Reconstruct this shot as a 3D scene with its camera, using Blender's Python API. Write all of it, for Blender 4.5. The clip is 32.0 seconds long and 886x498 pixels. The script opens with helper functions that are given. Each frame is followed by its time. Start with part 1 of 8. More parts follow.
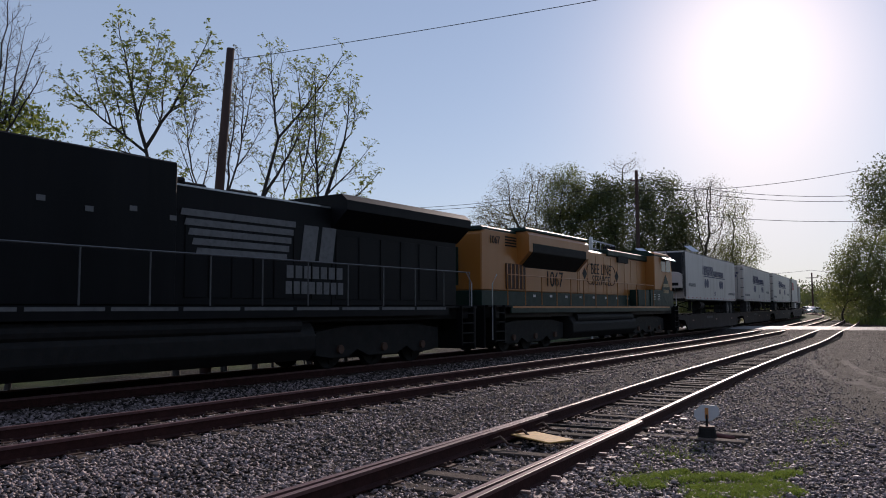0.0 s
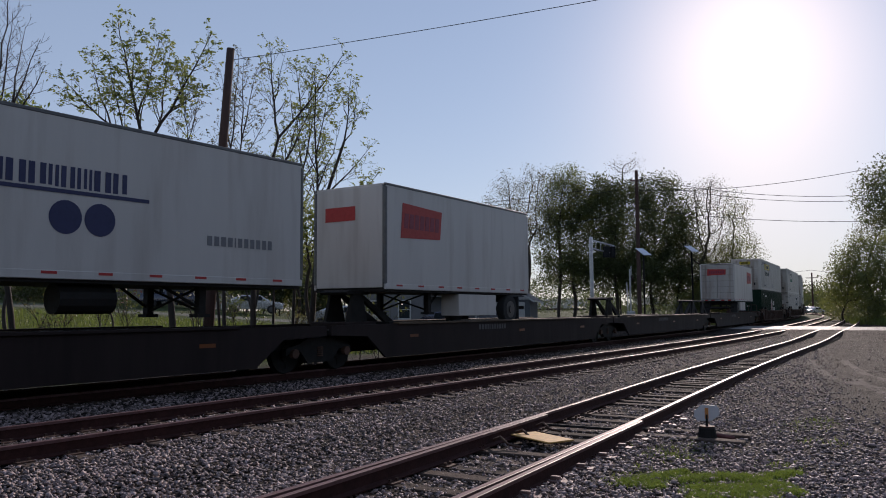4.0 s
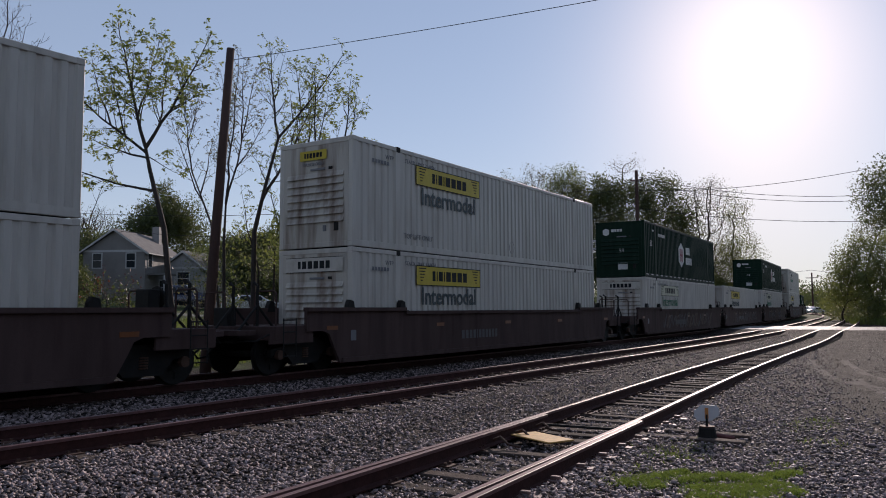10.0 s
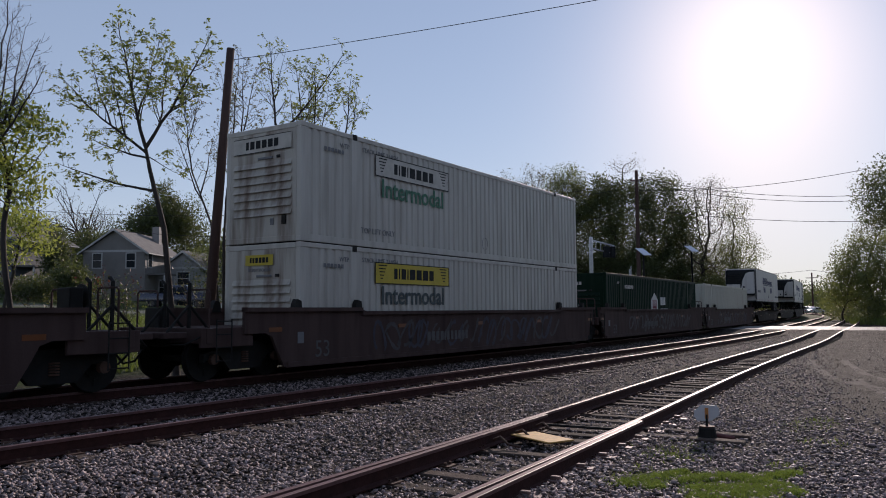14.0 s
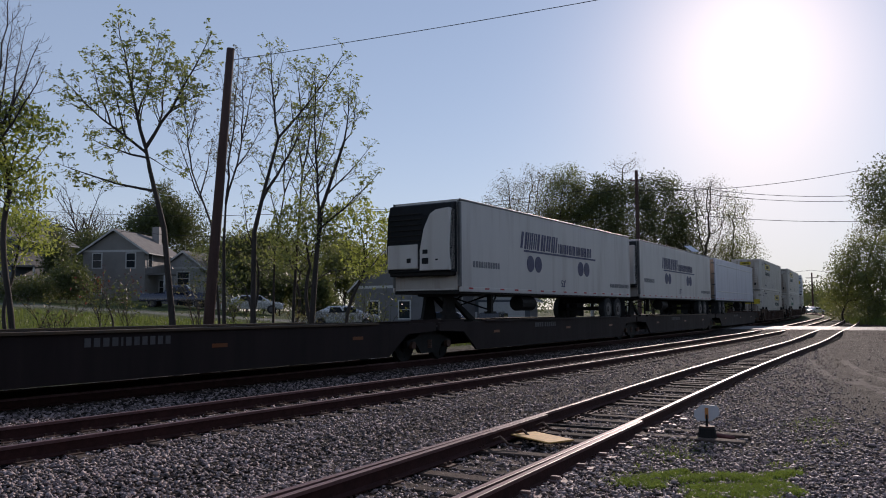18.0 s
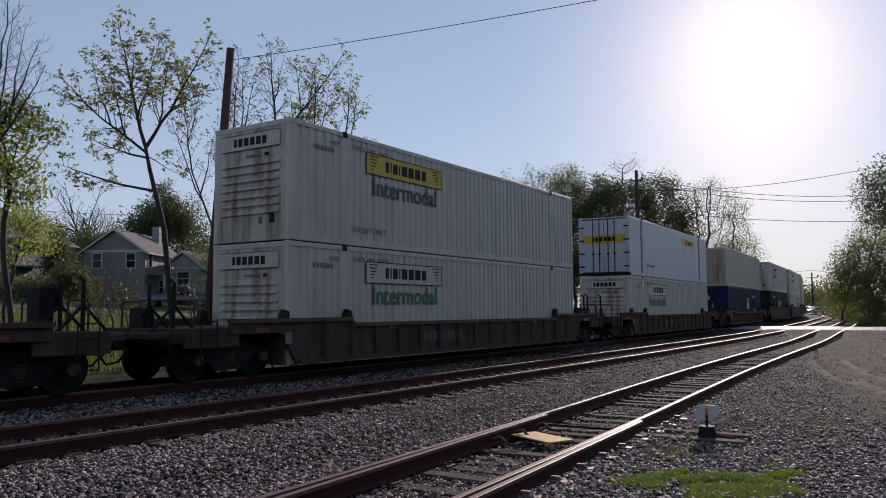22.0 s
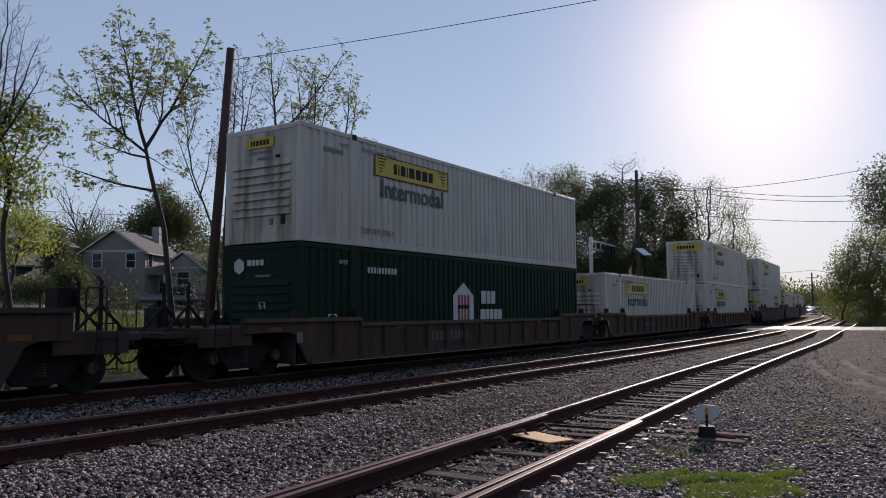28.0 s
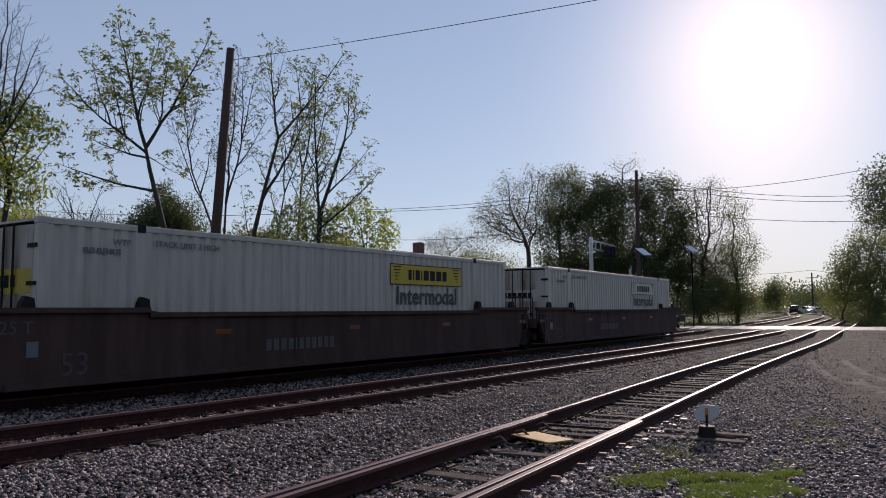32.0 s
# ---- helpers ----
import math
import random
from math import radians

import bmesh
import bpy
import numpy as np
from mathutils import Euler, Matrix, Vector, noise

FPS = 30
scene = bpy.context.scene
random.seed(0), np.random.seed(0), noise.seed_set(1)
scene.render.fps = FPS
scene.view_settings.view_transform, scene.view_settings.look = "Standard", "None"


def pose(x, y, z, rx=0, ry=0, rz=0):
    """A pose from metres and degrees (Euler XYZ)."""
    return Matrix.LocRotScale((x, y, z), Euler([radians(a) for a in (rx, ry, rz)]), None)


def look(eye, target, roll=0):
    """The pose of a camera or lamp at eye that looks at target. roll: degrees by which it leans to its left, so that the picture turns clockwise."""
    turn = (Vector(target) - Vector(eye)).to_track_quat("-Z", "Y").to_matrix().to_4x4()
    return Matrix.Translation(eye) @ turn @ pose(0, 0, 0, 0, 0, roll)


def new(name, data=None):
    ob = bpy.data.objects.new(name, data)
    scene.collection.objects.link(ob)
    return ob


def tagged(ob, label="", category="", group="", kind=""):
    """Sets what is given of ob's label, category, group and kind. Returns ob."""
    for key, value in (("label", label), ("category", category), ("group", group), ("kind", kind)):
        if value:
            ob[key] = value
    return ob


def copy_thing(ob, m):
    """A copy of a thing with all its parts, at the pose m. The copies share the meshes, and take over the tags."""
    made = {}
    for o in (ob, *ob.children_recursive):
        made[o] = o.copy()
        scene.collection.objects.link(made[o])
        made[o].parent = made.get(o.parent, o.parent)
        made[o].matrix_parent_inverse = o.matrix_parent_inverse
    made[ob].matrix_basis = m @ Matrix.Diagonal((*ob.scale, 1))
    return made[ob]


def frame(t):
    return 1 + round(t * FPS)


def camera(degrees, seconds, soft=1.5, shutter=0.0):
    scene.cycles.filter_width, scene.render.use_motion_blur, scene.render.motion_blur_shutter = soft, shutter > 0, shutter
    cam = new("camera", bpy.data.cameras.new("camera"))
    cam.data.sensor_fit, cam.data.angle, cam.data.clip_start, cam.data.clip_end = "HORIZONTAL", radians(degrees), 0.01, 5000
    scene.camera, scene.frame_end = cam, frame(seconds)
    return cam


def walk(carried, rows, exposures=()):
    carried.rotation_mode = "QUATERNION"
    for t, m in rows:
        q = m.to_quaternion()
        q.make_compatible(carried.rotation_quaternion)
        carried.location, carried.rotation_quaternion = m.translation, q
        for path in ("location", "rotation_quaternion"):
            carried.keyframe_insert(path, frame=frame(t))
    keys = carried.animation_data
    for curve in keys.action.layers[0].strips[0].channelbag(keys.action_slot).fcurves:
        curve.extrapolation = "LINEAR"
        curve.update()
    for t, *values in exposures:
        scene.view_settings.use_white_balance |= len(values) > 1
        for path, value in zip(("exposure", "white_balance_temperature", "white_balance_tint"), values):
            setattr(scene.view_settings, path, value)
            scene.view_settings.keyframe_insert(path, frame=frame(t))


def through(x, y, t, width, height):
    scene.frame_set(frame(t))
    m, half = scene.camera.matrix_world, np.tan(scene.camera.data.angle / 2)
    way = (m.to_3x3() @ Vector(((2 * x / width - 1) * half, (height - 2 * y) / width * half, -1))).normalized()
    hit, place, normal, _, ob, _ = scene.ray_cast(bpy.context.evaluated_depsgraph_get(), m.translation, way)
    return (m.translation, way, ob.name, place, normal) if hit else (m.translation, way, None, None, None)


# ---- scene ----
# camera: stands still beside the line; z = 0 is the top of the far track's rails
EYE = (0.0, 0.0, 1.47)
YAW, PITCH = radians(35.404), radians(4.492)
cam = camera(59.485, 32.0, soft=1.0)
AIM = (math.cos(YAW) * math.cos(PITCH), math.sin(YAW) * math.cos(PITCH), EYE[2] + math.sin(PITCH))
walk(cam, [(0.0, look(EYE, AIM, -0.297)), (32.0, look(EYE, AIM, -0.297))], [(0.0, 0.0, 6420, 22), (32.0, 0.0, 6420, 22)])

# light: a low sun ahead of the camera, clear sky
SUN_HEADING, SUN_HEIGHT = radians(13.0), radians(20.5)
world = bpy.data.worlds.new("sky")
scene.world = world
world.use_nodes = True
wn = world.node_tree.nodes
def nishita(air, dust, ozone, altitude):
    t = wn.new("ShaderNodeTexSky")
    t.sky_type = "NISHITA"
    t.sun_disc = False
    t.sun_elevation, t.sun_rotation = SUN_HEIGHT, radians(90) - SUN_HEADING
    t.air_density, t.dust_density, t.ozone_density, t.altitude = air, dust, ozone, altitude
    return t


# clear spring air, and the bright haze round the sun
wl = world.node_tree.links
both = wn.new("ShaderNodeAddShader")
for k, (t, power, strength) in enumerate(((nishita(1.0, 0.0, 4.0, 0), 0.5, 0.251), (nishita(1.0, 4.0, 4.0, 0), 3.0, 3.7e-6))):
    soften = wn.new("ShaderNodeGamma")
    soften.inputs["Gamma"].default_value = power
    glow = wn["Background"] if k == 0 else wn.new("ShaderNodeBackground")
    glow.inputs["Strength"].default_value = strength
    wl.new(t.outputs["Color"], soften.inputs["Color"])
    wl.new(soften.outputs["Color"], glow.inputs["Color"])
    wl.new(glow.outputs["Background"], both.inputs[k])
wl.new(both.outputs["Shader"], wn["World Output"].inputs["Surface"])
sun = new("sun", bpy.data.lights.new("sun", "SUN"))
sun.data.energy, sun.data.angle, sun.data.color = 3.5, radians(0.53), (1.0, 0.88, 0.74)
sun.matrix_basis = look((40, 8, 60), (40 - math.cos(SUN_HEADING), 8 - math.sin(SUN_HEADING), 60 - math.tan(SUN_HEIGHT)))

# ---- the line's plan ----
DS = 0.5
PS = np.arange(-900.0, 1300.0, DS)
PK = np.where(PS < -45, 0.0, np.clip(0.0021 * (1 - PS / 100), 0, 0.0031)) + 0.004 * np.clip((PS - 90) / 50, 0, 1) * np.clip((300 - PS) / 40, 0, 1)
PT = np.cumsum(PK) * DS
I0 = int(np.argmin(abs(PS)))
PT = PT - PT[I0]
PX = np.cumsum(np.cos(PT)) * DS
PY = np.cumsum(np.sin(PT)) * DS
PX, PY = PX - PX[I0], PY - PY[I0] + 14.4725
PZ = np.clip(PS - 60, 0, 200) * 0.004


def on_line(s, off=0.0, z=0.0):
    """A place s metres along the far track, off metres towards the camera's side."""
    th = float(np.interp(s, PS, PT))
    return Vector((float(np.interp(s, PS, PX)) + math.sin(th) * off, float(np.interp(s, PS, PY)) - math.cos(th) * off, float(np.interp(s, PS, PZ)) + z)), th


def line_pose(s, off=0.0, z=0.0):
    p, th = on_line(s, off, z)
    return Matrix.Translation(p) @ Matrix.Rotation(th, 4, "Z")


def line_offset(x, y):
    """Signed distance from the far track's centre line, positive on its far side, and s."""
    i = np.clip(np.searchsorted(PX[: I0 + 500], x), 1, I0 + 499)
    d = (y - PY[i]) * np.cos(PT[i])
    return d, PS[i]


def run_at(t):
    """How far the train has come at t seconds."""
    return 22.10163 * t - 0.040325 * t * t / 2 + 0.0026109 * t ** 3 / 6


B_OFF = 4.79
C_PLAN = ((-14, 3.1), (-6, 3.72), (0, 4.22), (5, 4.62), (10.5, 5.1), (16, 5.66), (20.5, 6.1), (27.8, 6.72), (40, 7.6), (54, 8.75), (73, 10.45), (95, 12.9), (125, 17.2), (150, 22.5))


def c_line(x):
    xs, ys = zip(*C_PLAN)
    i = min(max(int(np.searchsorted(xs, x)) - 1, 0), len(xs) - 2)
    m = np.gradient(np.array(ys), np.array(xs))
    h = xs[i + 1] - xs[i]
    t = (x - xs[i]) / h
    return float((2 * t ** 3 - 3 * t * t + 1) * ys[i] + (t ** 3 - 2 * t * t + t) * h * m[i] + (3 * t * t - 2 * t ** 3) * ys[i + 1] + (t ** 3 - t * t) * h * m[i + 1])

# ---- materials ----
def mat(name, base, rough=0.6, metal=0.0, vary=0.25, scale=3.0, fine=60.0, bump=0.15, dirt=None, dirt_amount=0.3, streak=False, random_tint=0.0, coat=0.0, island=False, spec=0.5, dirt_from=0.5):
    """A paint, stone, wood or metal surface: base colour varied at two scales, with stains and fine relief."""
    m = bpy.data.materials.new(name)
    m.use_nodes = True
    nt = m.node_tree
    n, l = nt.nodes, nt.links
    b = n["Principled BSDF"]
    co = n.new("ShaderNodeTexCoord")
    mp = n.new("ShaderNodeMapping")
    l.new(co.outputs["Object"], mp.inputs["Vector"])
    if streak:
        mp.inputs["Scale"].default_value = (1.0, 1.0, 0.12)
    big = n.new("ShaderNodeTexNoise")
    big.inputs["Scale"].default_value, big.inputs["Detail"].default_value = scale, 6
    big.inputs["Roughness"].default_value = 0.65
    l.new(mp.outputs["Vector"], big.inputs["Vector"])
    small = n.new("ShaderNodeTexNoise")
    small.inputs["Scale"].default_value, small.inputs["Detail"].default_value = fine, 3
    l.new(co.outputs["Object"], small.inputs["Vector"])
    d = dirt if dirt else tuple(c * 0.45 for c in base)
    r1 = n.new("ShaderNodeValToRGB")
    r1.color_ramp.elements[0].position, r1.color_ramp.elements[1].position = 0.5 - 0.22, 0.5 + 0.22
    r1.color_ramp.elements[0].color = (*[c * (1 - vary) for c in base], 1)
    r1.color_ramp.elements[1].color = (*[min(c * (1 + vary), 1) for c in base], 1)
    l.new(big.outputs["Fac"], r1.inputs["Fac"])
    r2 = n.new("ShaderNodeValToRGB")
    r2.color_ramp.elements[0].position, r2.color_ramp.elements[1].position = dirt_from, dirt_from + 0.25
    r2.color_ramp.elements[0].color = (0, 0, 0, 1)
    r2.color_ramp.elements[1].color = (dirt_amount,) * 3 + (1,)
    big2 = n.new("ShaderNodeTexNoise")
    big2.inputs["Scale"].default_value, big2.inputs["Detail"].default_value = scale * 2.7, 8
    l.new(mp.outputs["Vector"], big2.inputs["Vector"])
    l.new(big2.outputs["Fac"], r2.inputs["Fac"])
    mx = n.new("ShaderNodeMixRGB")
    l.new(r2.outputs["Color"], mx.inputs["Fac"])
    l.new(r1.outputs["Color"], mx.inputs["Color1"])
    mx.inputs["Color2"].default_value = (*d, 1)
    mg = n.new("ShaderNodeMixRGB")
    mg.blend_type = "MULTIPLY"
    mg.inputs["Fac"].default_value = 0.5
    gr = n.new("ShaderNodeValToRGB")
    gr.color_ramp.elements[0].position, gr.color_ramp.elements[1].position = 0.3, 0.7
    gr.color_ramp.elements[0].color = (1 - vary,) * 3 + (1,)
    gr.color_ramp.elements[1].color = (1, 1, 1, 1)
    l.new(small.outputs["Fac"], gr.inputs["Fac"])
    l.new(mx.outputs["Color"], mg.inputs["Color1"])
    l.new(gr.outputs["Color"], mg.inputs["Color2"])
    out = mg.outputs["Color"]
    if random_tint:
        hs = n.new("ShaderNodeHueSaturation")
        mr = n.new("ShaderNodeMapRange")
        mr.inputs["To Min"].default_value, mr.inputs["To Max"].default_value = 1 - random_tint, 1 + random_tint
        if island:
            oi = n.new("ShaderNodeNewGeometry")
            l.new(oi.outputs["Random Per Island"], mr.inputs["Value"])
        else:
            oi = n.new("ShaderNodeObjectInfo")
            l.new(oi.outputs["Random"], mr.inputs["Value"])
        l.new(mr.outputs["Result"], hs.inputs["Value"])
        l.new(out, hs.inputs["Color"])
        out = hs.outputs["Color"]
    l.new(out, b.inputs["Base Color"])
    rr = n.new("ShaderNodeMapRange")
    rr.inputs["To Min"].default_value, rr.inputs["To Max"].default_value = max(rough - 0.12, 0.05), min(rough + 0.15, 1)
    l.new(big2.outputs["Fac"], rr.inputs["Value"])
    l.new(rr.outputs["Result"], b.inputs["Roughness"])
    b.inputs["Metallic"].default_value = metal
    b.inputs["Specular IOR Level"].default_value = spec
    b.inputs["Coat Weight"].default_value = coat
    if bump:
        bp = n.new("ShaderNodeBump")
        bp.inputs["Strength"].default_value, bp.inputs["Distance"].default_value = bump, 0.02
        l.new(small.outputs["Fac"], bp.inputs["Height"])
        l.new(bp.outputs["Normal"], b.inputs["Normal"])
    return m


def leafmat(name, base, through=(0.25, 0.4, 0.05), amount=0.45):
    m = bpy.data.materials.new(name)
    m.use_nodes = True
    n, l = m.node_tree.nodes, m.node_tree.links
    b = n["Principled BSDF"]
    g = n.new("ShaderNodeNewGeometry")
    hs = n.new("ShaderNodeHueSaturation")
    hs.inputs["Color"].default_value = (*base, 1)
    mr = n.new("ShaderNodeMapRange")
    mr.inputs["To Min"].default_value, mr.inputs["To Max"].default_value = 0.55, 1.45
    l.new(g.outputs["Random Per Island"], mr.inputs["Value"])
    l.new(mr.outputs["Result"], hs.inputs["Value"])
    mh = n.new("ShaderNodeMapRange")
    mh.inputs["To Min"].default_value, mh.inputs["To Max"].default_value = 0.47, 0.52
    nz = n.new("ShaderNodeTexNoise")
    nz.inputs["Scale"].default_value = 0.9
    co = n.new("ShaderNodeTexCoord")
    l.new(co.outputs["Object"], nz.inputs["Vector"])
    l.new(nz.outputs["Fac"], mh.inputs["Value"])
    l.new(mh.outputs["Result"], hs.inputs["Hue"])
    l.new(hs.outputs["Color"], b.inputs["Base Color"])
    b.inputs["Roughness"].default_value = 0.55
    tr = n.new("ShaderNodeBsdfTranslucent")
    tr.inputs["Color"].default_value = (*through, 1)
    ad = n.new("ShaderNodeMixShader")
    ad.inputs["Fac"].default_value = amount
    l.new(b.outputs["BSDF"], ad.inputs[1])
    l.new(tr.outputs["BSDF"], ad.inputs[2])
    l.new(ad.outputs["Shader"], n["Material Output"].inputs["Surface"])
    return m


def glassmat(name, tint=(0.02, 0.025, 0.03)):
    m = bpy.data.materials.new(name)
    m.use_nodes = True
    b = m.node_tree.nodes["Principled BSDF"]
    b.inputs["Base Color"].default_value = (*tint, 1)
    b.inputs["Roughness"].default_value = 0.06
    b.inputs["IOR"].default_value = 1.25
    b.inputs["Specular IOR Level"].default_value = 0.45
    return m


M = {}
M["white"] = mat("white_container_paint", (0.51, 0.475, 0.42), 0.45, vary=0.06, scale=1.2, streak=True, dirt=(0.30, 0.26, 0.21), dirt_amount=0.5, bump=0.04, dirt_from=0.44)
M["trailerwhite"] = mat("soiled_white_trailer_skin", (0.52, 0.49, 0.455), 0.45, vary=0.06, scale=0.9, streak=True, dirt=(0.24, 0.185, 0.14), dirt_amount=0.4, bump=0.03)
M["doorwhite"] = mat("rust_stained_white_doors", (0.38, 0.345, 0.31), 0.5, vary=0.12, scale=1.1, streak=True, dirt=(0.17, 0.105, 0.07), dirt_amount=0.75, bump=0.05)
M["rail"] = mat("dull_grey_aluminium", (0.13, 0.13, 0.13), 0.5, 0.5, vary=0.2, scale=4, bump=0.05)
M["flatpaint"] = mat("grimy_flat_car_paint", (0.026, 0.017, 0.016), 0.65, vary=0.3, scale=1.5, streak=True, dirt=(0.035, 0.025, 0.022), dirt_amount=0.6, bump=0.1, spec=0.15)
M["cream"] = mat("cream_container_paint", (0.46, 0.44, 0.36), 0.5, vary=0.08, scale=1.2, streak=True, dirt=(0.32, 0.22, 0.14), dirt_amount=0.45, bump=0.04)
M["pale"] = mat("pale_smooth_panel_paint", (0.44, 0.47, 0.50), 0.4, vary=0.06, scale=0.8, streak=True, dirt=(0.30, 0.28, 0.25), dirt_amount=0.3, bump=0.03)
M["green"] = mat("dark_green_container_paint", (0.004, 0.020, 0.011), 0.55, vary=0.18, scale=1.2, streak=True, dirt=(0.03, 0.05, 0.035), dirt_amount=0.4, bump=0.04, spec=0.12)
M["blue"] = mat("dark_blue_container_paint", (0.012, 0.013, 0.060), 0.45, vary=0.18, scale=1.2, streak=True, dirt=(0.05, 0.045, 0.06), dirt_amount=0.4, bump=0.04, spec=0.12)
M["yellow"] = mat("yellow_sign_film", (0.50, 0.37, 0.012), 0.45, vary=0.08, scale=2, dirt=(0.30, 0.24, 0.05), dirt_amount=0.3, bump=0.0)
M["black"] = mat("black_lettering", (0.012, 0.013, 0.015), 0.55, vary=0.1, bump=0, spec=0.15)
M["greenletter"] = mat("green_lettering", (0.01, 0.13, 0.065), 0.5, vary=0.1, bump=0)
M["whiteletter"] = mat("white_lettering", (0.52, 0.52, 0.50), 0.5, vary=0.1, bump=0, dirt_amount=0.25)
# black engine's white marks, set darker than the other white lettering
M["dimletter"] = mat("dim_white_lettering", (0.14, 0.138, 0.136), 0.6, vary=0.2, bump=0, dirt_amount=0.5)
M["greyletter"] = mat("grey_lettering", (0.16, 0.16, 0.17), 0.5, vary=0.1, bump=0)
M["navy"] = mat("navy_lettering", (0.018, 0.022, 0.085), 0.5, vary=0.1, bump=0)
M["maroon"] = mat("maroon_lettering", (0.22, 0.015, 0.04), 0.5, vary=0.1, bump=0)
M["redfilm"] = mat("red_sign_film", (0.40, 0.022, 0.018), 0.5, vary=0.1, bump=0)
M["amber"] = mat("orange_reflector", (0.17, 0.05, 0.012), 0.35, vary=0.1, bump=0)
M["rust"] = mat("rusty_steel", (0.085, 0.04, 0.024), 0.8, vary=0.4, scale=5, dirt=(0.05, 0.03, 0.025), dirt_amount=0.6, bump=0.3)
M["brown"] = mat("red_brown_car_paint", (0.088, 0.056, 0.045), 0.65, vary=0.25, scale=1.5, streak=True, dirt=(0.05, 0.03, 0.025), dirt_amount=0.6, bump=0.1, spec=0.06)
M["maroonpaint"] = mat("maroon_car_paint", (0.080, 0.051, 0.046), 0.65, vary=0.25, scale=1.5, streak=True, dirt=(0.045, 0.026, 0.023), dirt_amount=0.55, bump=0.08, spec=0.06)
M["deckyellow"] = mat("faded_yellow_car_paint", (0.075, 0.042, 0.018), 0.65, vary=0.3, scale=1.5, streak=True, dirt=(0.05, 0.04, 0.03), dirt_amount=0.7, bump=0.1)
M["steel"] = mat("dark_grimy_steel", (0.020, 0.019, 0.018), 0.65, 0.1, vary=0.3, scale=4, dirt=(0.035, 0.024, 0.018), dirt_amount=0.5, bump=0.2, spec=0.15)
M["bright"] = mat("galvanised_steel", (0.45, 0.46, 0.47), 0.38, 0.8, vary=0.15, scale=6, bump=0.05)
M["railtop"] = mat("polished_rail_head", (0.19, 0.115, 0.122), 0.56, 0.85, vary=0.12, scale=8, bump=0.02, dirt=(0.25, 0.16, 0.11), dirt_amount=0.4)
M["railhead"] = mat("rusty_rail_head", (0.15, 0.070, 0.066), 0.48, vary=0.3, scale=8, bump=0.08, spec=0.45)
M["railside"] = mat("rusty_rail_web", (0.05, 0.018, 0.015), 0.85, 0.0, vary=0.35, scale=8, bump=0.3, spec=0.2)
M["tie"] = mat("weathered_tie_wood", (0.085, 0.062, 0.050), 0.92, vary=0.35, scale=6, fine=90, bump=0.5, random_tint=0.35, dirt=(0.035, 0.028, 0.024), dirt_amount=0.7, spec=0.15)
M["rubber"] = mat("black_rubber", (0.02, 0.02, 0.02), 0.8, vary=0.2, bump=0.1)
M["locoblack"] = mat("black_engine_paint", (0.007, 0.007, 0.008), 0.5, vary=0.3, scale=1.5, streak=True, dirt=(0.016, 0.015, 0.014), dirt_amount=0.5, bump=0.04, spec=0.12)
M["locoyellow"] = mat("orange_yellow_engine_paint", (0.37, 0.135, 0.022), 0.38, vary=0.06, scale=1.2, streak=True, dirt=(0.30, 0.16, 0.05), dirt_amount=0.25, bump=0.02)
M["locogreen"] = mat("dark_green_engine_paint", (0.006, 0.024, 0.017), 0.5, vary=0.12, scale=1.2, bump=0.02, spec=0.25)
M["dullmark"] = mat("faded_grey_marking", (0.09, 0.083, 0.082), 0.7, vary=0.2, bump=0)
M["faintmark"] = mat("worn_off_marking", (0.075, 0.062, 0.06), 0.7, vary=0.25, bump=0)
M["glass"] = glassmat("dark_window_glass")
M["wood"] = mat("old_pole_wood", (0.072, 0.038, 0.030), 0.85, vary=0.3, scale=3, streak=True, fine=50, bump=0.5)
M["bark"] = mat("grey_brown_bark", (0.050, 0.040, 0.034), 0.9, vary=0.35, scale=3, streak=True, fine=40, bump=0.6)
M["leaf"] = leafmat("young_green_leaves", (0.115, 0.14, 0.048), (0.28, 0.33, 0.085), 0.42)
M["leafdark"] = leafmat("dark_green_leaves", (0.048, 0.064, 0.026), (0.15, 0.18, 0.045), 0.36)
M["leafbright"] = leafmat("bright_new_leaves", (0.15, 0.18, 0.045), (0.42, 0.48, 0.10), 0.5)
M["leafred"] = leafmat("red_brown_leaves", (0.075, 0.026, 0.02), (0.16, 0.05, 0.03), 0.35)
M["leafmid"] = leafmat("olive_green_leaves", (0.080, 0.096, 0.036), (0.25, 0.28, 0.07), 0.42)
M["leafbrown"] = leafmat("spring_buds", (0.085, 0.078, 0.036), (0.19, 0.18, 0.065), 0.38)
M["grass"] = leafmat("grass_blades", (0.072, 0.098, 0.028), (0.19, 0.245, 0.05), 0.40)
M["patchgrass"] = leafmat("fresh_grass_blades", (0.088, 0.13, 0.028), (0.25, 0.34, 0.055), 0.42)
M["asphalt"] = mat("worn_asphalt", (0.17, 0.165, 0.16), 0.75, vary=0.2, scale=0.4, fine=120, bump=0.3, dirt=(0.22, 0.21, 0.19), dirt_amount=0.5)
M["concrete"] = mat("concrete", (0.25, 0.235, 0.225), 0.7, vary=0.15, scale=1, bump=0.2)
M["siding"] = mat("grey_house_siding", (0.125, 0.125, 0.13), 0.6, vary=0.08, scale=0.6, bump=0.05)
M["sidingtan"] = mat("light_tan_house_siding", (0.185, 0.175, 0.165), 0.6, vary=0.08, scale=0.6, bump=0.05)
M["sidingwhite"] = mat("white_house_siding", (0.28, 0.28, 0.275), 0.6, vary=0.05, scale=0.6, bump=0.05)
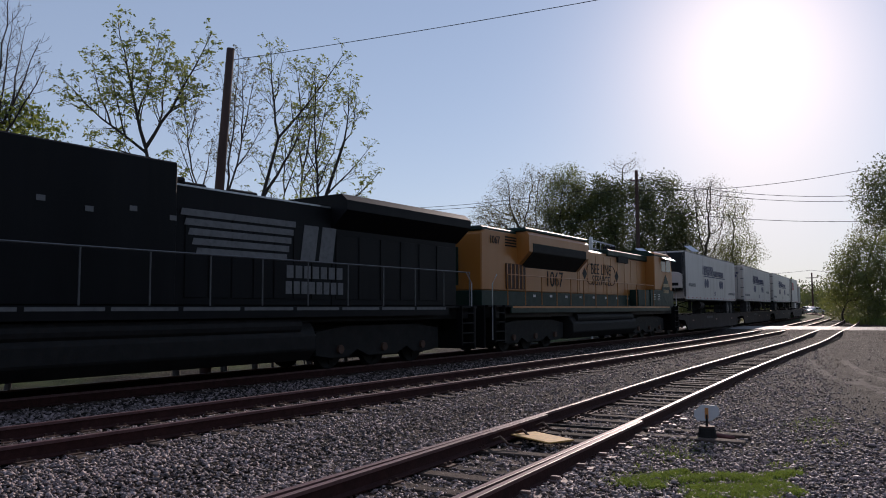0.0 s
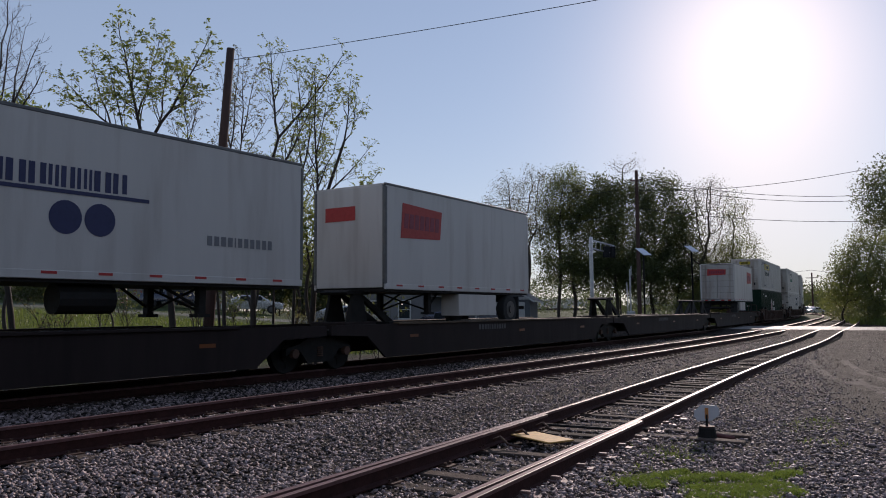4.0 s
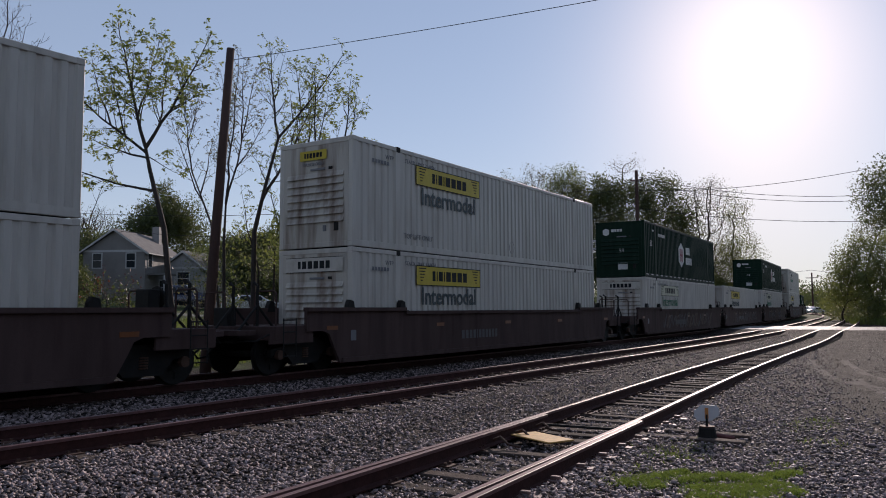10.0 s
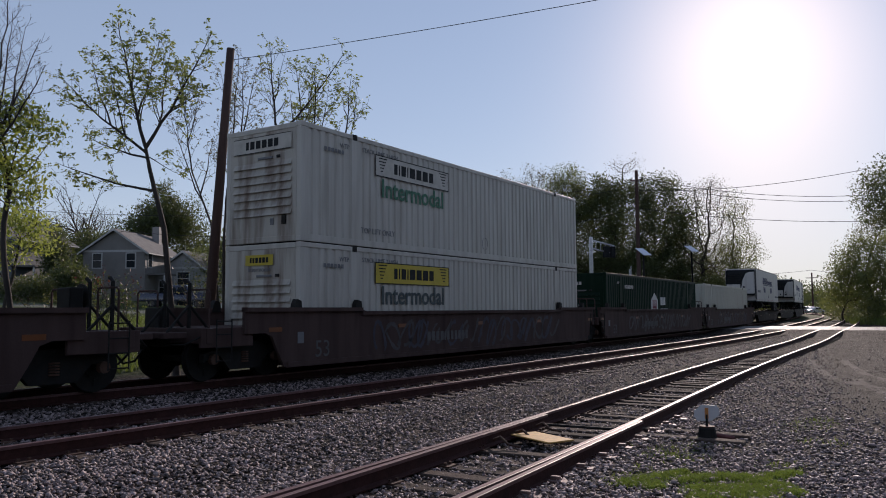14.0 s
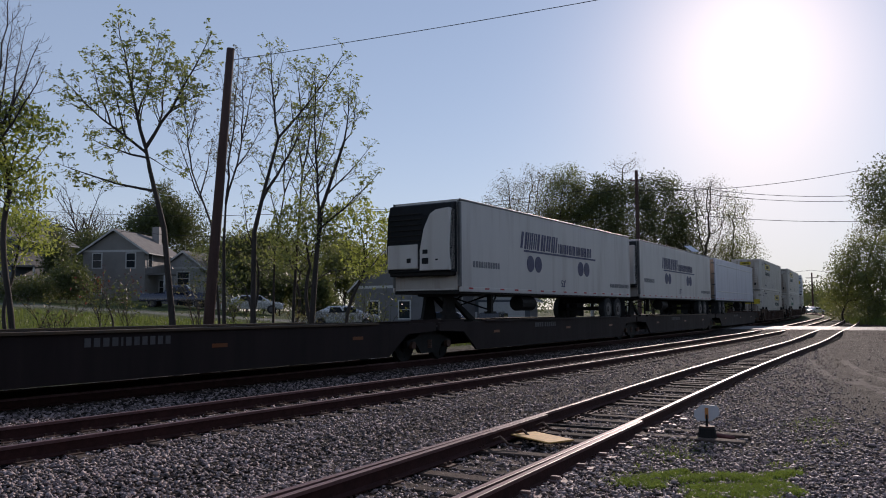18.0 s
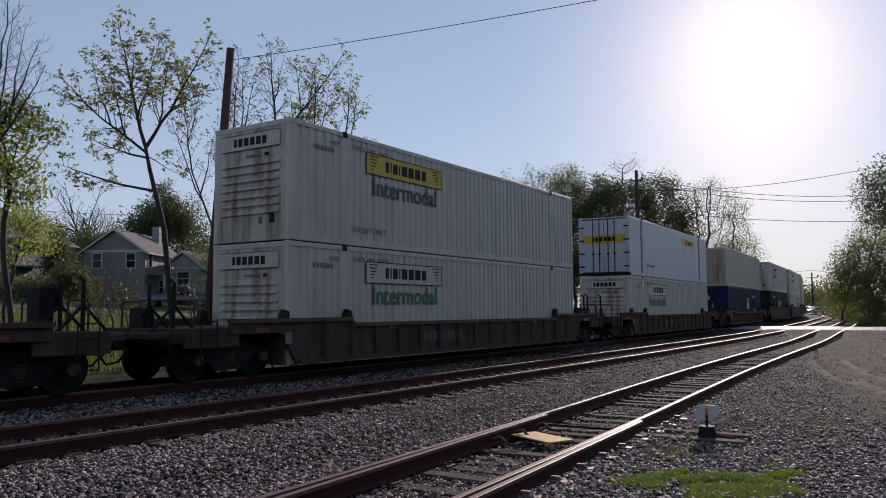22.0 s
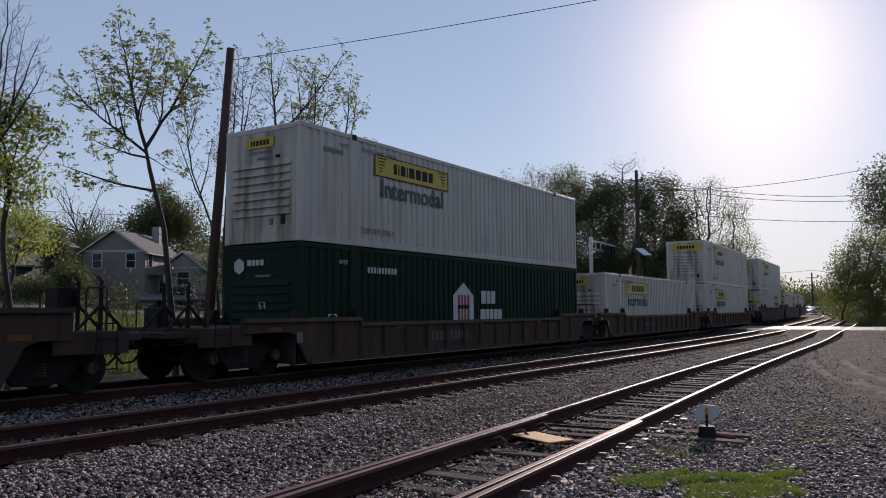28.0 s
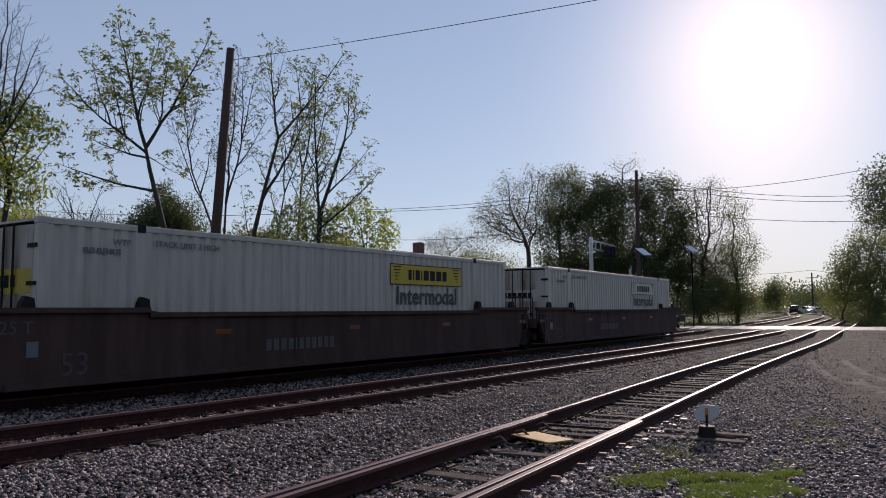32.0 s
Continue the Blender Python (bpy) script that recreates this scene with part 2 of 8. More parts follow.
M["sidingblue"] = mat("blue_grey_house_siding", (0.075, 0.086, 0.098), 0.6, vary=0.08, scale=0.6, bump=0.05)
M["roof"] = mat("asphalt_shingles", (0.13, 0.125, 0.12), 0.85, vary=0.25, scale=1.5, fine=25, bump=0.4)
M["trim"] = mat("white_house_trim", (0.42, 0.42, 0.41), 0.5, vary=0.05, bump=0.02)
M["carsilver"] = mat("silver_car_paint", (0.42, 0.43, 0.44), 0.25, 0.5, vary=0.04, bump=0, coat=0.8)
M["cardark"] = mat("dark_blue_car_paint", (0.015, 0.02, 0.045), 0.25, 0.2, vary=0.05, bump=0, coat=0.8)
M["carblack"] = mat("black_car_paint", (0.012, 0.012, 0.014), 0.25, 0.2, vary=0.05, bump=0, coat=0.8)
M["plate"] = mat("ochre_painted_plate", (0.60, 0.34, 0.09), 0.6, vary=0.2, scale=8, bump=0.2, dirt=(0.3, 0.2, 0.1), dirt_amount=0.5)
M["target"] = mat("white_enamel_target", (0.52, 0.53, 0.55), 0.35, vary=0.08, bump=0.02)
M["stone"] = mat("grey_ballast_stone", (0.305, 0.238, 0.23), 0.65, vary=0.35, scale=25, fine=150, bump=0.6, random_tint=0.75, island=True, dirt=(0.10, 0.085, 0.07), dirt_amount=0.4)


def groundmat():
    m = bpy.data.materials.new("shade_darkened_gravel_and_grass")
    m.use_nodes = True
    n, l = m.node_tree.nodes, m.node_tree.links
    b = n["Principled BSDF"]
    co = n.new("ShaderNodeTexCoord")
    at = n.new("ShaderNodeAttribute")
    at.attribute_name = "cover"
    se = n.new("ShaderNodeSeparateColor")
    l.new(at.outputs["Color"], se.inputs["Color"])

    def tex(kind, scale, detail=4):
        t = n.new(kind)
        t.inputs["Scale"].default_value = scale
        if kind == "ShaderNodeTexNoise":
            t.inputs["Detail"].default_value = detail
        l.new(co.outputs["Object"], t.inputs["Vector"])
        return t

    def ramp(src, stops):
        r = n.new("ShaderNodeValToRGB")
        e = r.color_ramp.elements
        while len(e) < len(stops):
            e.new(0.5)
        for i, (p, c) in enumerate(stops):
            e[i].position, e[i].color = p, (*c, 1)
        l.new(src, r.inputs["Fac"])
        return r.outputs["Color"]

    def mix(fac, a, c):
        x = n.new("ShaderNodeMixRGB")
        l.new(fac, x.inputs["Fac"])
        l.new(a, x.inputs["Color1"])
        l.new(c, x.inputs["Color2"])
        return x.outputs["Color"]

    vor = tex("ShaderNodeTexVoronoi", 22.0)
    fine = tex("ShaderNodeTexNoise", 90.0)
    mid = tex("ShaderNodeTexNoise", 1.3, 8)
    wide = tex("ShaderNodeTexNoise", 0.12, 6)
    hv = n.new("ShaderNodeSeparateColor")
    l.new(vor.outputs["Color"], hv.inputs["Color"])
    # near-black tones put the shade between ballast stones into the ground colour
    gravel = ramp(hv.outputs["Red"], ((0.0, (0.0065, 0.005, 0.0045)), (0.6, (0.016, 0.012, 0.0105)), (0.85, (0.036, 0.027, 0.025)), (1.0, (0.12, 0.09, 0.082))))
    dirt = ramp(mid.outputs["Fac"], ((0.35, (0.028, 0.024, 0.020)), (0.65, (0.054, 0.047, 0.040))))
    grass = ramp(fine.outputs["Fac"], ((0.3, (0.03, 0.042, 0.014)), (0.55, (0.07, 0.095, 0.03)), (0.8, (0.13, 0.15, 0.06))))
    pebble = n.new("ShaderNodeMixRGB")
    pebble.blend_type = "MULTIPLY"
    pebble.inputs["Fac"].default_value = 0.65
    l.new(dirt, pebble.inputs["Color1"])
    l.new(ramp(hv.outputs["Green"], ((0.0, (0.35, 0.35, 0.35)), (0.7, (1, 1, 1)), (1.0, (1.6, 1.6, 1.6)))), pebble.inputs["Color2"])
    dirt = pebble.outputs["Color"]
    grass = mix(ramp(mid.outputs["Fac"], ((0.45, (0, 0, 0)), (0.75, (0.5, 0.5, 0.5)))), grass, dirt)
    tar = ramp(mid.outputs["Fac"], ((0.3, (0.24, 0.235, 0.225)), (0.7, (0.33, 0.32, 0.31))))
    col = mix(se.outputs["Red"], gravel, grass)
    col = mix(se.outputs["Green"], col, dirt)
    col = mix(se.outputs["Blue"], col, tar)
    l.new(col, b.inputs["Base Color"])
    l.new(ramp(se.outputs["Blue"], ((0.0, (0.9, 0.9, 0.9)), (1.0, (0.65, 0.65, 0.65)))), b.inputs["Roughness"])
    b.inputs["Specular IOR Level"].default_value = 0.12
    bp = n.new("ShaderNodeBump")
    bp.inputs["Strength"].default_value, bp.inputs["Distance"].default_value = 0.9, 0.05
    l.new(vor.outputs["Distance"], bp.inputs["Height"])
    l.new(bp.outputs["Normal"], b.inputs["Normal"])
    return m


M["ground"] = groundmat()
M["braceplate"] = mat("worn_red_brown_plate", (0.20, 0.12, 0.105), 0.55, 0.2, vary=0.3, scale=9, bump=0.2)

# ---- mesh helpers ----
def box(bm, x0, x1, y0, y1, z0, z1, m=None):
    v = [bm.verts.new(Vector(c) if m is None else m @ Vector(c)) for c in ((x0, y0, z0), (x1, y0, z0), (x1, y1, z0), (x0, y1, z0), (x0, y0, z1), (x1, y0, z1), (x1, y1, z1), (x0, y1, z1))]
    for f in ((0, 3, 2, 1), (4, 5, 6, 7), (0, 1, 5, 4), (1, 2, 6, 5), (2, 3, 7, 6), (3, 0, 4, 7)):
        bm.faces.new([v[i] for i in f])


def prism(bm, poly, a, b, axis="y"):
    """A polygon carried from a to b along an axis: poly is (x, z) for y, (y, z) for x, (x, y) for z."""
    put = {"y": lambda p, t: (p[0], t, p[1]), "x": lambda p, t: (t, p[0], p[1]), "z": lambda p, t: (p[0], p[1], t)}[axis]
    lo = [bm.verts.new(put(p, a)) for p in poly]
    hi = [bm.verts.new(put(p, b)) for p in poly]
    n = len(poly)
    bm.faces.new(lo)
    bm.faces.new(hi[::-1])
    for i in range(n):
        bm.faces.new((lo[i], hi[i], hi[(i + 1) % n], lo[(i + 1) % n]))


def tube(bm, pts, r, n=8, r2=None, caps=True):
    """A round bar along a line of points."""
    pts = [Vector(p) for p in pts]
    rings = []
    for i, p in enumerate(pts):
        d = (pts[min(i + 1, len(pts) - 1)] - pts[max(i - 1, 0)]).normalized()
        a = d.orthogonal().normalized()
        if abs(d.z) < 0.95:
            a = d.cross(Vector((0, 0, 1))).normalized()
        c = d.cross(a)
        k = r if r2 is None else r + (r2 - r) * i / max(len(pts) - 1, 1)
        rings.append([bm.verts.new(p + (a * math.cos(2 * math.pi * j / n) + c * math.sin(2 * math.pi * j / n)) * k) for j in range(n)])
    for q, w in zip(rings, rings[1:]):
        for j in range(n):
            bm.faces.new((q[j], q[(j + 1) % n], w[(j + 1) % n], w[j]))
    if caps:
        bm.faces.new(rings[0][::-1])
        bm.faces.new(rings[-1])


def disc(bm, c, r, w, axis="y", n=24):
    d = {"y": Vector((0, w / 2, 0)), "x": Vector((w / 2, 0, 0)), "z": Vector((0, 0, w / 2))}[axis]
    tube(bm, [Vector(c) - d, Vector(c) + d], r, n)


def bevel(bm, w=0.015, seg=1):
    bmesh.ops.bevel(bm, geom=list(bm.edges), offset=w, segments=seg, profile=0.6, affect="EDGES", clamp_overlap=True)


def mesh_of(name, bm, material, smooth=False):
    bmesh.ops.recalc_face_normals(bm, faces=list(bm.faces))
    me = bpy.data.meshes.new(name)
    bm.to_mesh(me)
    bm.free()
    if material:
        me.materials.append(material)
    if smooth:
        for f in me.polygons:
            f.use_smooth = True
    return me


def part(name, bm, material, parent, label="", smooth=False, at=None):
    """One mesh object under a thing or a part; bm may be a mesh that is already made."""
    me = bm if isinstance(bm, bpy.types.Mesh) else mesh_of(name, bm, material, smooth)
    ob = new(name, me)
    ob.parent = parent
    if at is not None:
        ob.matrix_basis = at
    if label:
        ob["label"] = label
    return ob


def boxpart(name, parent, material, x0, x1, y0, y1, z0, z1, bev=0.0, label=""):
    bm = bmesh.new()
    box(bm, x0, x1, y0, y1, z0, z1)
    if bev:
        bevel(bm, bev)
    return part(name, bm, material, parent, label)


def thing(name, label, category, group="", kind="", at=None):
    ob = new(name)
    ob.empty_display_size = 0.2
    if at is not None:
        ob.matrix_basis = at
    return tagged(ob, label, category, group, kind)


TEXT_MESHES = {}


def text_mesh(words, size, material, squeeze=1.0, bold=0.0):
    key = (words, size, material.name, squeeze, bold)
    if key not in TEXT_MESHES:
        cu = bpy.data.curves.new("words", "FONT")
        cu.body, cu.size, cu.extrude, cu.resolution_u = words, size, 0.004, 3
        cu.align_x, cu.align_y = "CENTER", "CENTER"
        cu.offset = bold
        ob = new("words", cu)
        bpy.context.view_layer.update()
        me = bpy.data.meshes.new_from_object(ob.evaluated_get(bpy.context.evaluated_depsgraph_get()))
        bpy.data.objects.remove(ob)
        bpy.data.curves.remove(cu)
        me.transform(Matrix.Diagonal((squeeze, 1, 1, 1)))
        me.materials.clear()
        me.materials.append(material)
        TEXT_MESHES[key] = me
    return TEXT_MESHES[key]


def side_frame(x, z, y, face=-1):
    """Stands lettering upright on a side wall: face -1 looks to -y, 1 to +y."""
    return Matrix.Translation((x, y, z)) @ Matrix.Rotation(radians(90), 4, "X") if face < 0 else Matrix.Translation((x, y, z)) @ Matrix.Rotation(radians(180), 4, "Z") @ Matrix.Rotation(radians(90), 4, "X")


def end_frame(x, y, z):
    """Stands lettering upright on the end wall that looks to -x."""
    return Matrix.Translation((x, y, z)) @ Matrix.Rotation(radians(-90), 4, "Z") @ Matrix.Rotation(radians(90), 4, "X")


def stroke_bars(widths, height, gap, slant=0.0, thick=0.006):
    """Pairs of thin upright strokes in place of the letters of a name."""
    total = sum(widths) + gap * (len(widths) - 1)
    bm = bmesh.new()
    x = -total / 2
    for i, w in enumerate(widths):
        for a, b in ((0.0, 0.36), (0.66, 1.0)) if w > 0.13 else ((0.0, 0.8),):
            lo = -height / 2 + (0.0 if (i + int(a > 0)) % 3 else 0.04 * height)
            x0, x1, sl = x + a * w, x + b * w, slant * height / 2
            prism(bm, ((x0 - sl, lo), (x1 - sl, lo), (x1 + sl, height / 2), (x0 + sl, height / 2)), 0, thick, "z")
        x += w + gap
    return bm


def letter_bars(widths, height, gap, slant=0.0, thick=0.006):
    """A row of plain upright bars in place of a name, centred; in the x-y plane."""
    bm = bmesh.new()
    total = sum(widths) + gap * (len(widths) - 1)
    x = -total / 2
    for i, w in enumerate(widths):
        h0, h1 = -height / 2, height / 2
        prism(bm, ((x - slant * height / 2, h0), (x + w - slant * height / 2, h0), (x + w + slant * height / 2, h1), (x + slant * height / 2, h1)), 0, thick, "z")
        x += w + gap
    return bm

# ---- ground: one sheet to the horizon ----
def smooth(a, b, v):
    t = np.clip((v - a) / (b - a), 0, 1)
    return t * t * (3 - 2 * t)


ROAD_S = (59.0, 67.0)


def ground_height(x, y):
    e, s = line_offset(x, y)
    rise = np.interp(s, PS, PZ)
    bed = np.full_like(e, -0.215)
    near = -0.36 - 0.03 * smooth(-14, -22, e)
    h = np.where(e < 0, bed + (near - bed) * smooth(-6.9, -8.2, e), bed + (-0.95 - bed) * smooth(1.9, 4.0, e))
    far = np.clip(e - 4.5, 0, 8) * 0.03 + np.clip(e - 4.5, 0, 46) * 0.075 + np.clip(e - 50, 0, 150) * 0.02
    h = h + far * (e > 0) * (1 - 0.75 * smooth(40, 58, s))
    w = smooth(52, 58.5, s) * (1 - smooth(67.5, 74, s))
    road = -0.012 - 0.05 * smooth(2, 12, -e - 10)
    h = h * (1 - w) + road * w
    cy = np.interp(x, [p[0] for p in C_PLAN], [p[1] for p in C_PLAN])
    h = h - 0.035 * (1 - smooth(0.7, 1.0, abs(y - cy))) * (x < 48) + 0.025 * smooth(0.8, 1.05, abs(y - cy)) * (1 - smooth(1.4, 1.9, abs(y - cy))) * (x < 40)
    return h + rise


def axis(lo, hi, step, far, grow=1.25):
    a = list(np.arange(lo, hi + step / 2, step))
    d, p = step, hi
    while p < far:
        d *= grow
        p += d
        a.append(p)
    d, p = step, lo
    while p > -far:
        d *= grow
        p -= d
        a.insert(0, p)
    return np.array(a)


gx = np.concatenate([axis(-12, 95, 0.5, 1800)])
gy = axis(-6, 40, 0.35, 1800)
GX, GY = np.meshgrid(gx, gy, indexing="ij")
FX, FY = GX.ravel(), GY.ravel()
rng = np.random.default_rng(5)
FZ = ground_height(FX, FY) + (rng.random(FX.size) - 0.5) * 0.025 * (np.hypot(FX, FY) < 120)
nx, ny = len(gx), len(gy)
idx = np.arange(nx * ny).reshape(nx, ny)
quads = np.stack([idx[:-1, :-1], idx[1:, :-1], idx[1:, 1:], idx[:-1, 1:]], -1).reshape(-1, 4)
me = bpy.data.meshes.new("ground")
me.from_pydata(np.stack([FX, FY, FZ], -1).tolist(), [], quads.tolist())
E_, S_ = line_offset(FX, FY)
cover = np.zeros((nx * ny, 4))
cover[:, 3] = 1
wob = np.sin(FX * 0.7) * 0.5 + np.sin(FX * 1.9 + FY) * 0.3
cover[:, 0] = np.where(E_ > 0, smooth(7.0, 9.0, E_ + wob), 0)
cover[:, 0] = np.maximum(cover[:, 0], smooth(80, 140, np.hypot(FX, FY)))
# bare dirt lot and drive on the near side, street on the far side
lot = smooth(0.0, 1.4, 0.19 * FX + 0.1 - FY + 0.4 * wob) * smooth(9.5, 17, FX + wob) * (E_ < 0)
cover[:, 1] = np.clip(lot, 0, 1) * (1 - smooth(75, 90, FX))
ahead = FX * math.cos(YAW) + FY * math.sin(YAW)
street = smooth(52.5, 53.2, ahead) * (1 - smooth(55, 55.8, ahead)) * smooth(13, 15, E_) * (S_ < 62) * 0.45
road = smooth(ROAD_S[0] - 0.5, ROAD_S[0], S_) * (1 - smooth(ROAD_S[1], ROAD_S[1] + 0.5, S_)) * (E_ > -60) * (E_ < 60)
cover[:, 2] = np.maximum(street, road)
ca = me.color_attributes.new("cover", "FLOAT_COLOR", "POINT")
ca.data.foreach_set("color", cover.ravel())
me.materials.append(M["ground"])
ground = tagged(new("ground", me), "rail yard gravel darkened for shade between stones, grass beyond the line", "ground", kind="structure")


# ---- tracks ----
RAIL_HEAD = ((-0.036, -0.002), (-0.034, -0.038), (0.034, -0.038), (0.036, -0.002), (0.030, 0.0), (-0.030, 0.0))
RAIL_BAND = ((-0.013, -0.002), (0.013, -0.002), (0.011, 0.0012), (-0.011, 0.0012))
RAIL_WEB = ((-0.070, -0.185), (0.070, -0.185), (0.070, -0.172), (0.012, -0.150), (0.010, -0.0385), (-0.010, -0.0385), (-0.012, -0.150), (-0.070, -0.172))


def sweep(profile, places):
    """Carries a profile (sideways, up) along places of (point, heading)."""
    bm = bmesh.new()
    rings = []
    for p, th in places:
        n = Vector((-math.sin(th), math.cos(th), 0))
        rings.append([bm.verts.new(p + n * a + Vector((0, 0, b))) for a, b in profile])
    k = len(profile)
    for q, w in zip(rings, rings[1:]):
        for j in range(k):
            bm.faces.new((q[j], q[(j + 1) % k], w[(j + 1) % k], w[j]))
    bm.faces.new(rings[0])
    bm.faces.new(rings[-1][::-1])
    return bm


def rail(parent, places, label=""):
    r = part("rail", sweep(RAIL_WEB, places), M["railside"], parent, label)
    part("rail_head", sweep(RAIL_HEAD, places), M["railhead"], r)
    part("running_band", sweep(RAIL_BAND, places), M["railtop"], r, "polished running band")
    return r


def tie_mesh(length=2.6):
    bm = bmesh.new()
    box(bm, -0.115, 0.115, -length / 2, length / 2, -0.17, 0.0)
    bevel(bm, 0.012)
    return mesh_of("tie", bm, M["tie"])


def plate_mesh():
    bm = bmesh.new()
    box(bm, -0.10, 0.10, -0.17, 0.17, 0.0, 0.018)
    for sx in (-0.06, 0.06):
        for sy in (-0.1, 0.1):
            box(bm, sx - 0.016, sx + 0.016, sy - 0.016, sy + 0.016, 0.018, 0.05)
    return mesh_of("tie_plate", bm, M["rust"])


TIE, PLATE = tie_mesh(), plate_mesh()
S_RAIL = [float(s) for s in np.concatenate([np.arange(-60, 110, 2.0), np.arange(110, 330, 4.0)])]
track_far = thing("railway_track", "main line track with polished rails on dark ties in ballast", "railway track", "main line tracks", "structure")
track_mid = thing("railway_track", "empty main line track with polished rails in grey ballast", "railway track", "main line tracks", "structure")
for tr, off in ((track_far, 0.0), (track_mid, B_OFF)):
    for g in (-0.75, 0.75):
        rail(tr, [on_line(s, off + g) for s in S_RAIL])
    for i in range(130 if off > 0 else 92):
        s = -6 + i * 0.52 + random.uniform(-0.03, 0.03)
        t = part("tie", TIE, None, tr, at=line_pose(s, off, -0.186 + random.uniform(-0.006, 0.004)) @ Matrix.Rotation(random.uniform(-0.02, 0.02), 4, "Z"))
        if off > 0 and i < 90:
            for g in (-0.75, 0.75):
                part("tie_plate", PLATE, None, t, at=Matrix.Translation((0, g, 0)))

C_Z = -0.16


def c_pose(x, off=0.0, z=0.0):
    """A place on the near siding; off metres to its far side."""
    th = math.atan2(c_line(x + 0.2) - c_line(x - 0.2), 0.4)
    rise = 0.16 * float(smooth(40, 58, np.array([x]))[0]) + max(x - 60, 0) * 0.004
    return Vector((x - math.sin(th) * off, c_line(x) + math.cos(th) * off, C_Z + z + rise)), th


XC = [float(v) for v in np.concatenate([np.arange(-14, 40, 0.75), np.arange(40, 150, 3.0)])]
siding = thing("railway_track", "siding track with a switch, weathered ties and bright rails", "railway track", kind="structure")
for g in (-0.75, 0.75):
    rail(siding, [c_pose(x, g) for x in XC])

for i in range(74):
    x = -4 + i * 0.56 + random.uniform(-0.09, 0.09)
    p, th = c_pose(x, 0.0, -0.186 + random.uniform(-0.05, 0.002))
    t = part("tie", TIE, None, siding, at=Matrix.Translation(p) @ Matrix.Rotation(th + random.uniform(-0.06, 0.06), 4, "Z") @ Matrix.Translation((0, random.uniform(-0.12, 0.12), 0)))
    if x < 26:
        for g in (-0.75, 0.75):
            part("tie_plate", PLATE, None, t, at=Matrix.Translation((0, g, 0)))
# the switch: points lying close inside the stock rails, widening towards the near end
SW = [float(v) for v in np.arange(-12, 11.01, 0.5)]
for g, k in ((0.75, -1), (-0.75, -1)):
    pl = []
    for x in SW:
        gap = 0.075 + 0.0026 * max(11.0 - x, 0) ** 1.75
        pl.append(c_pose(x, g - gap if g > 0 else g - gap, -0.002))
    rail(siding, pl, "switch point rail beside the stock rail")
for x in (9.05, 9.75, 10.5):
    bm = bmesh.new()
    a, th = c_pose(x, 0.62, -0.11)
    n = Vector((-math.sin(th), math.cos(th), 0))
    u = Vector((math.cos(th), math.sin(th), 0))
    tube(bm, [a, a - n * 0.12 - u * 0.02 + Vector((0, 0, 0.05)), a - n * 0.25 - u * 0.08 + Vector((0, 0, -0.02)), a - n * 0.45 - u * 0.12 + Vector((0, 0, -0.04))], 0.018, 8)
    part("rail_brace", bm, M["rust"], siding, "bent steel rail brace")
for k in range(9):
    a, th = c_pose(6.6 + k * 0.75, -1.0, -0.17)
    b2 = bmesh.new()
    box(b2, -0.075, 0.075, -0.13, 0.10, 0, 0.02)
    box(b2, -0.03, 0.03, -0.02, 0.08, 0.02, 0.06)
    bevel(b2, 0.006)
    part("brace_plate", b2, M["braceplate"], siding, at=Matrix.Translation(a) @ Matrix.Rotation(th + random.uniform(-0.2, 0.2), 4, "Z"))

# ---- places on the far side ----
def spot(a, d, z=None):
    """A place d metres ahead of the eye's heading and a*d metres to its right, on the ground unless z is given."""
    x = d * (math.cos(YAW) + a * math.sin(YAW))
    y = d * (math.sin(YAW) - a * math.cos(YAW))
    if z is None:
        z = float(ground_height(np.array([x]), np.array([y]))[0])
    return Vector((x, y, z))


# ---- ballast stones ----
def stones(name, n, seed, place, size, label):
    r = np.random.default_rng(seed)
    c = place(r, n)
    n = len(c)
    octa = np.array([(1, 0, 0), (-1, 0, 0), (0, 1, 0), (0, -1, 0), (0, 0, 1), (0, 0, -1)], float) * 1.15
    v = octa[None] * (0.75 + 0.5 * r.random((n, 6, 1))) + (r.random((n, 6, 3)) - 0.5) * 0.7
    v *= (size[0] + (size[1] - size[0]) * r.random((n, 1, 1)) ** 1.6) * (0.7 + 0.6 * r.random((n, 1, 3))) * 0.5
    q = r.normal(size=(n, 4))
    q /= np.linalg.norm(q, axis=1, keepdims=True)
    w, x, y, z = q.T
    R = np.stack([1 - 2 * (y * y + z * z), 2 * (x * y - z * w), 2 * (x * z + y * w), 2 * (x * y + z * w), 1 - 2 * (x * x + z * z), 2 * (y * z - x * w), 2 * (x * z - y * w), 2 * (y * z + x * w), 1 - 2 * (x * x + y * y)], -1).reshape(n, 3, 3)
    v = np.einsum("nij,nkj->nki", R, v) * np.array([1.1, 1.1, 0.75]) + c[:, None, :]
    f = np.array([(0, 2, 4), (2, 1, 4), (1, 3, 4), (3, 0, 4), (2, 0, 5), (1, 2, 5), (3, 1, 5), (0, 3, 5)])
    faces = (f[None] + (np.arange(n) * 6)[:, None, None]).reshape(-1, 3)
    me = bpy.data.meshes.new(name)
    me.vertices.add(n * 6)
    me.vertices.foreach_set("co", v.ravel())
    me.loops.add(faces.size)
    me.loops.foreach_set("vertex_index", faces.ravel())
    me.polygons.add(len(faces))
    me.polygons.foreach_set("loop_start", np.arange(len(faces)) * 3)
    me.update(calc_edges=True)
    me.materials.append(M["stone"])
    return tagged(new(name, me), label, "gravel", kind="stuff")


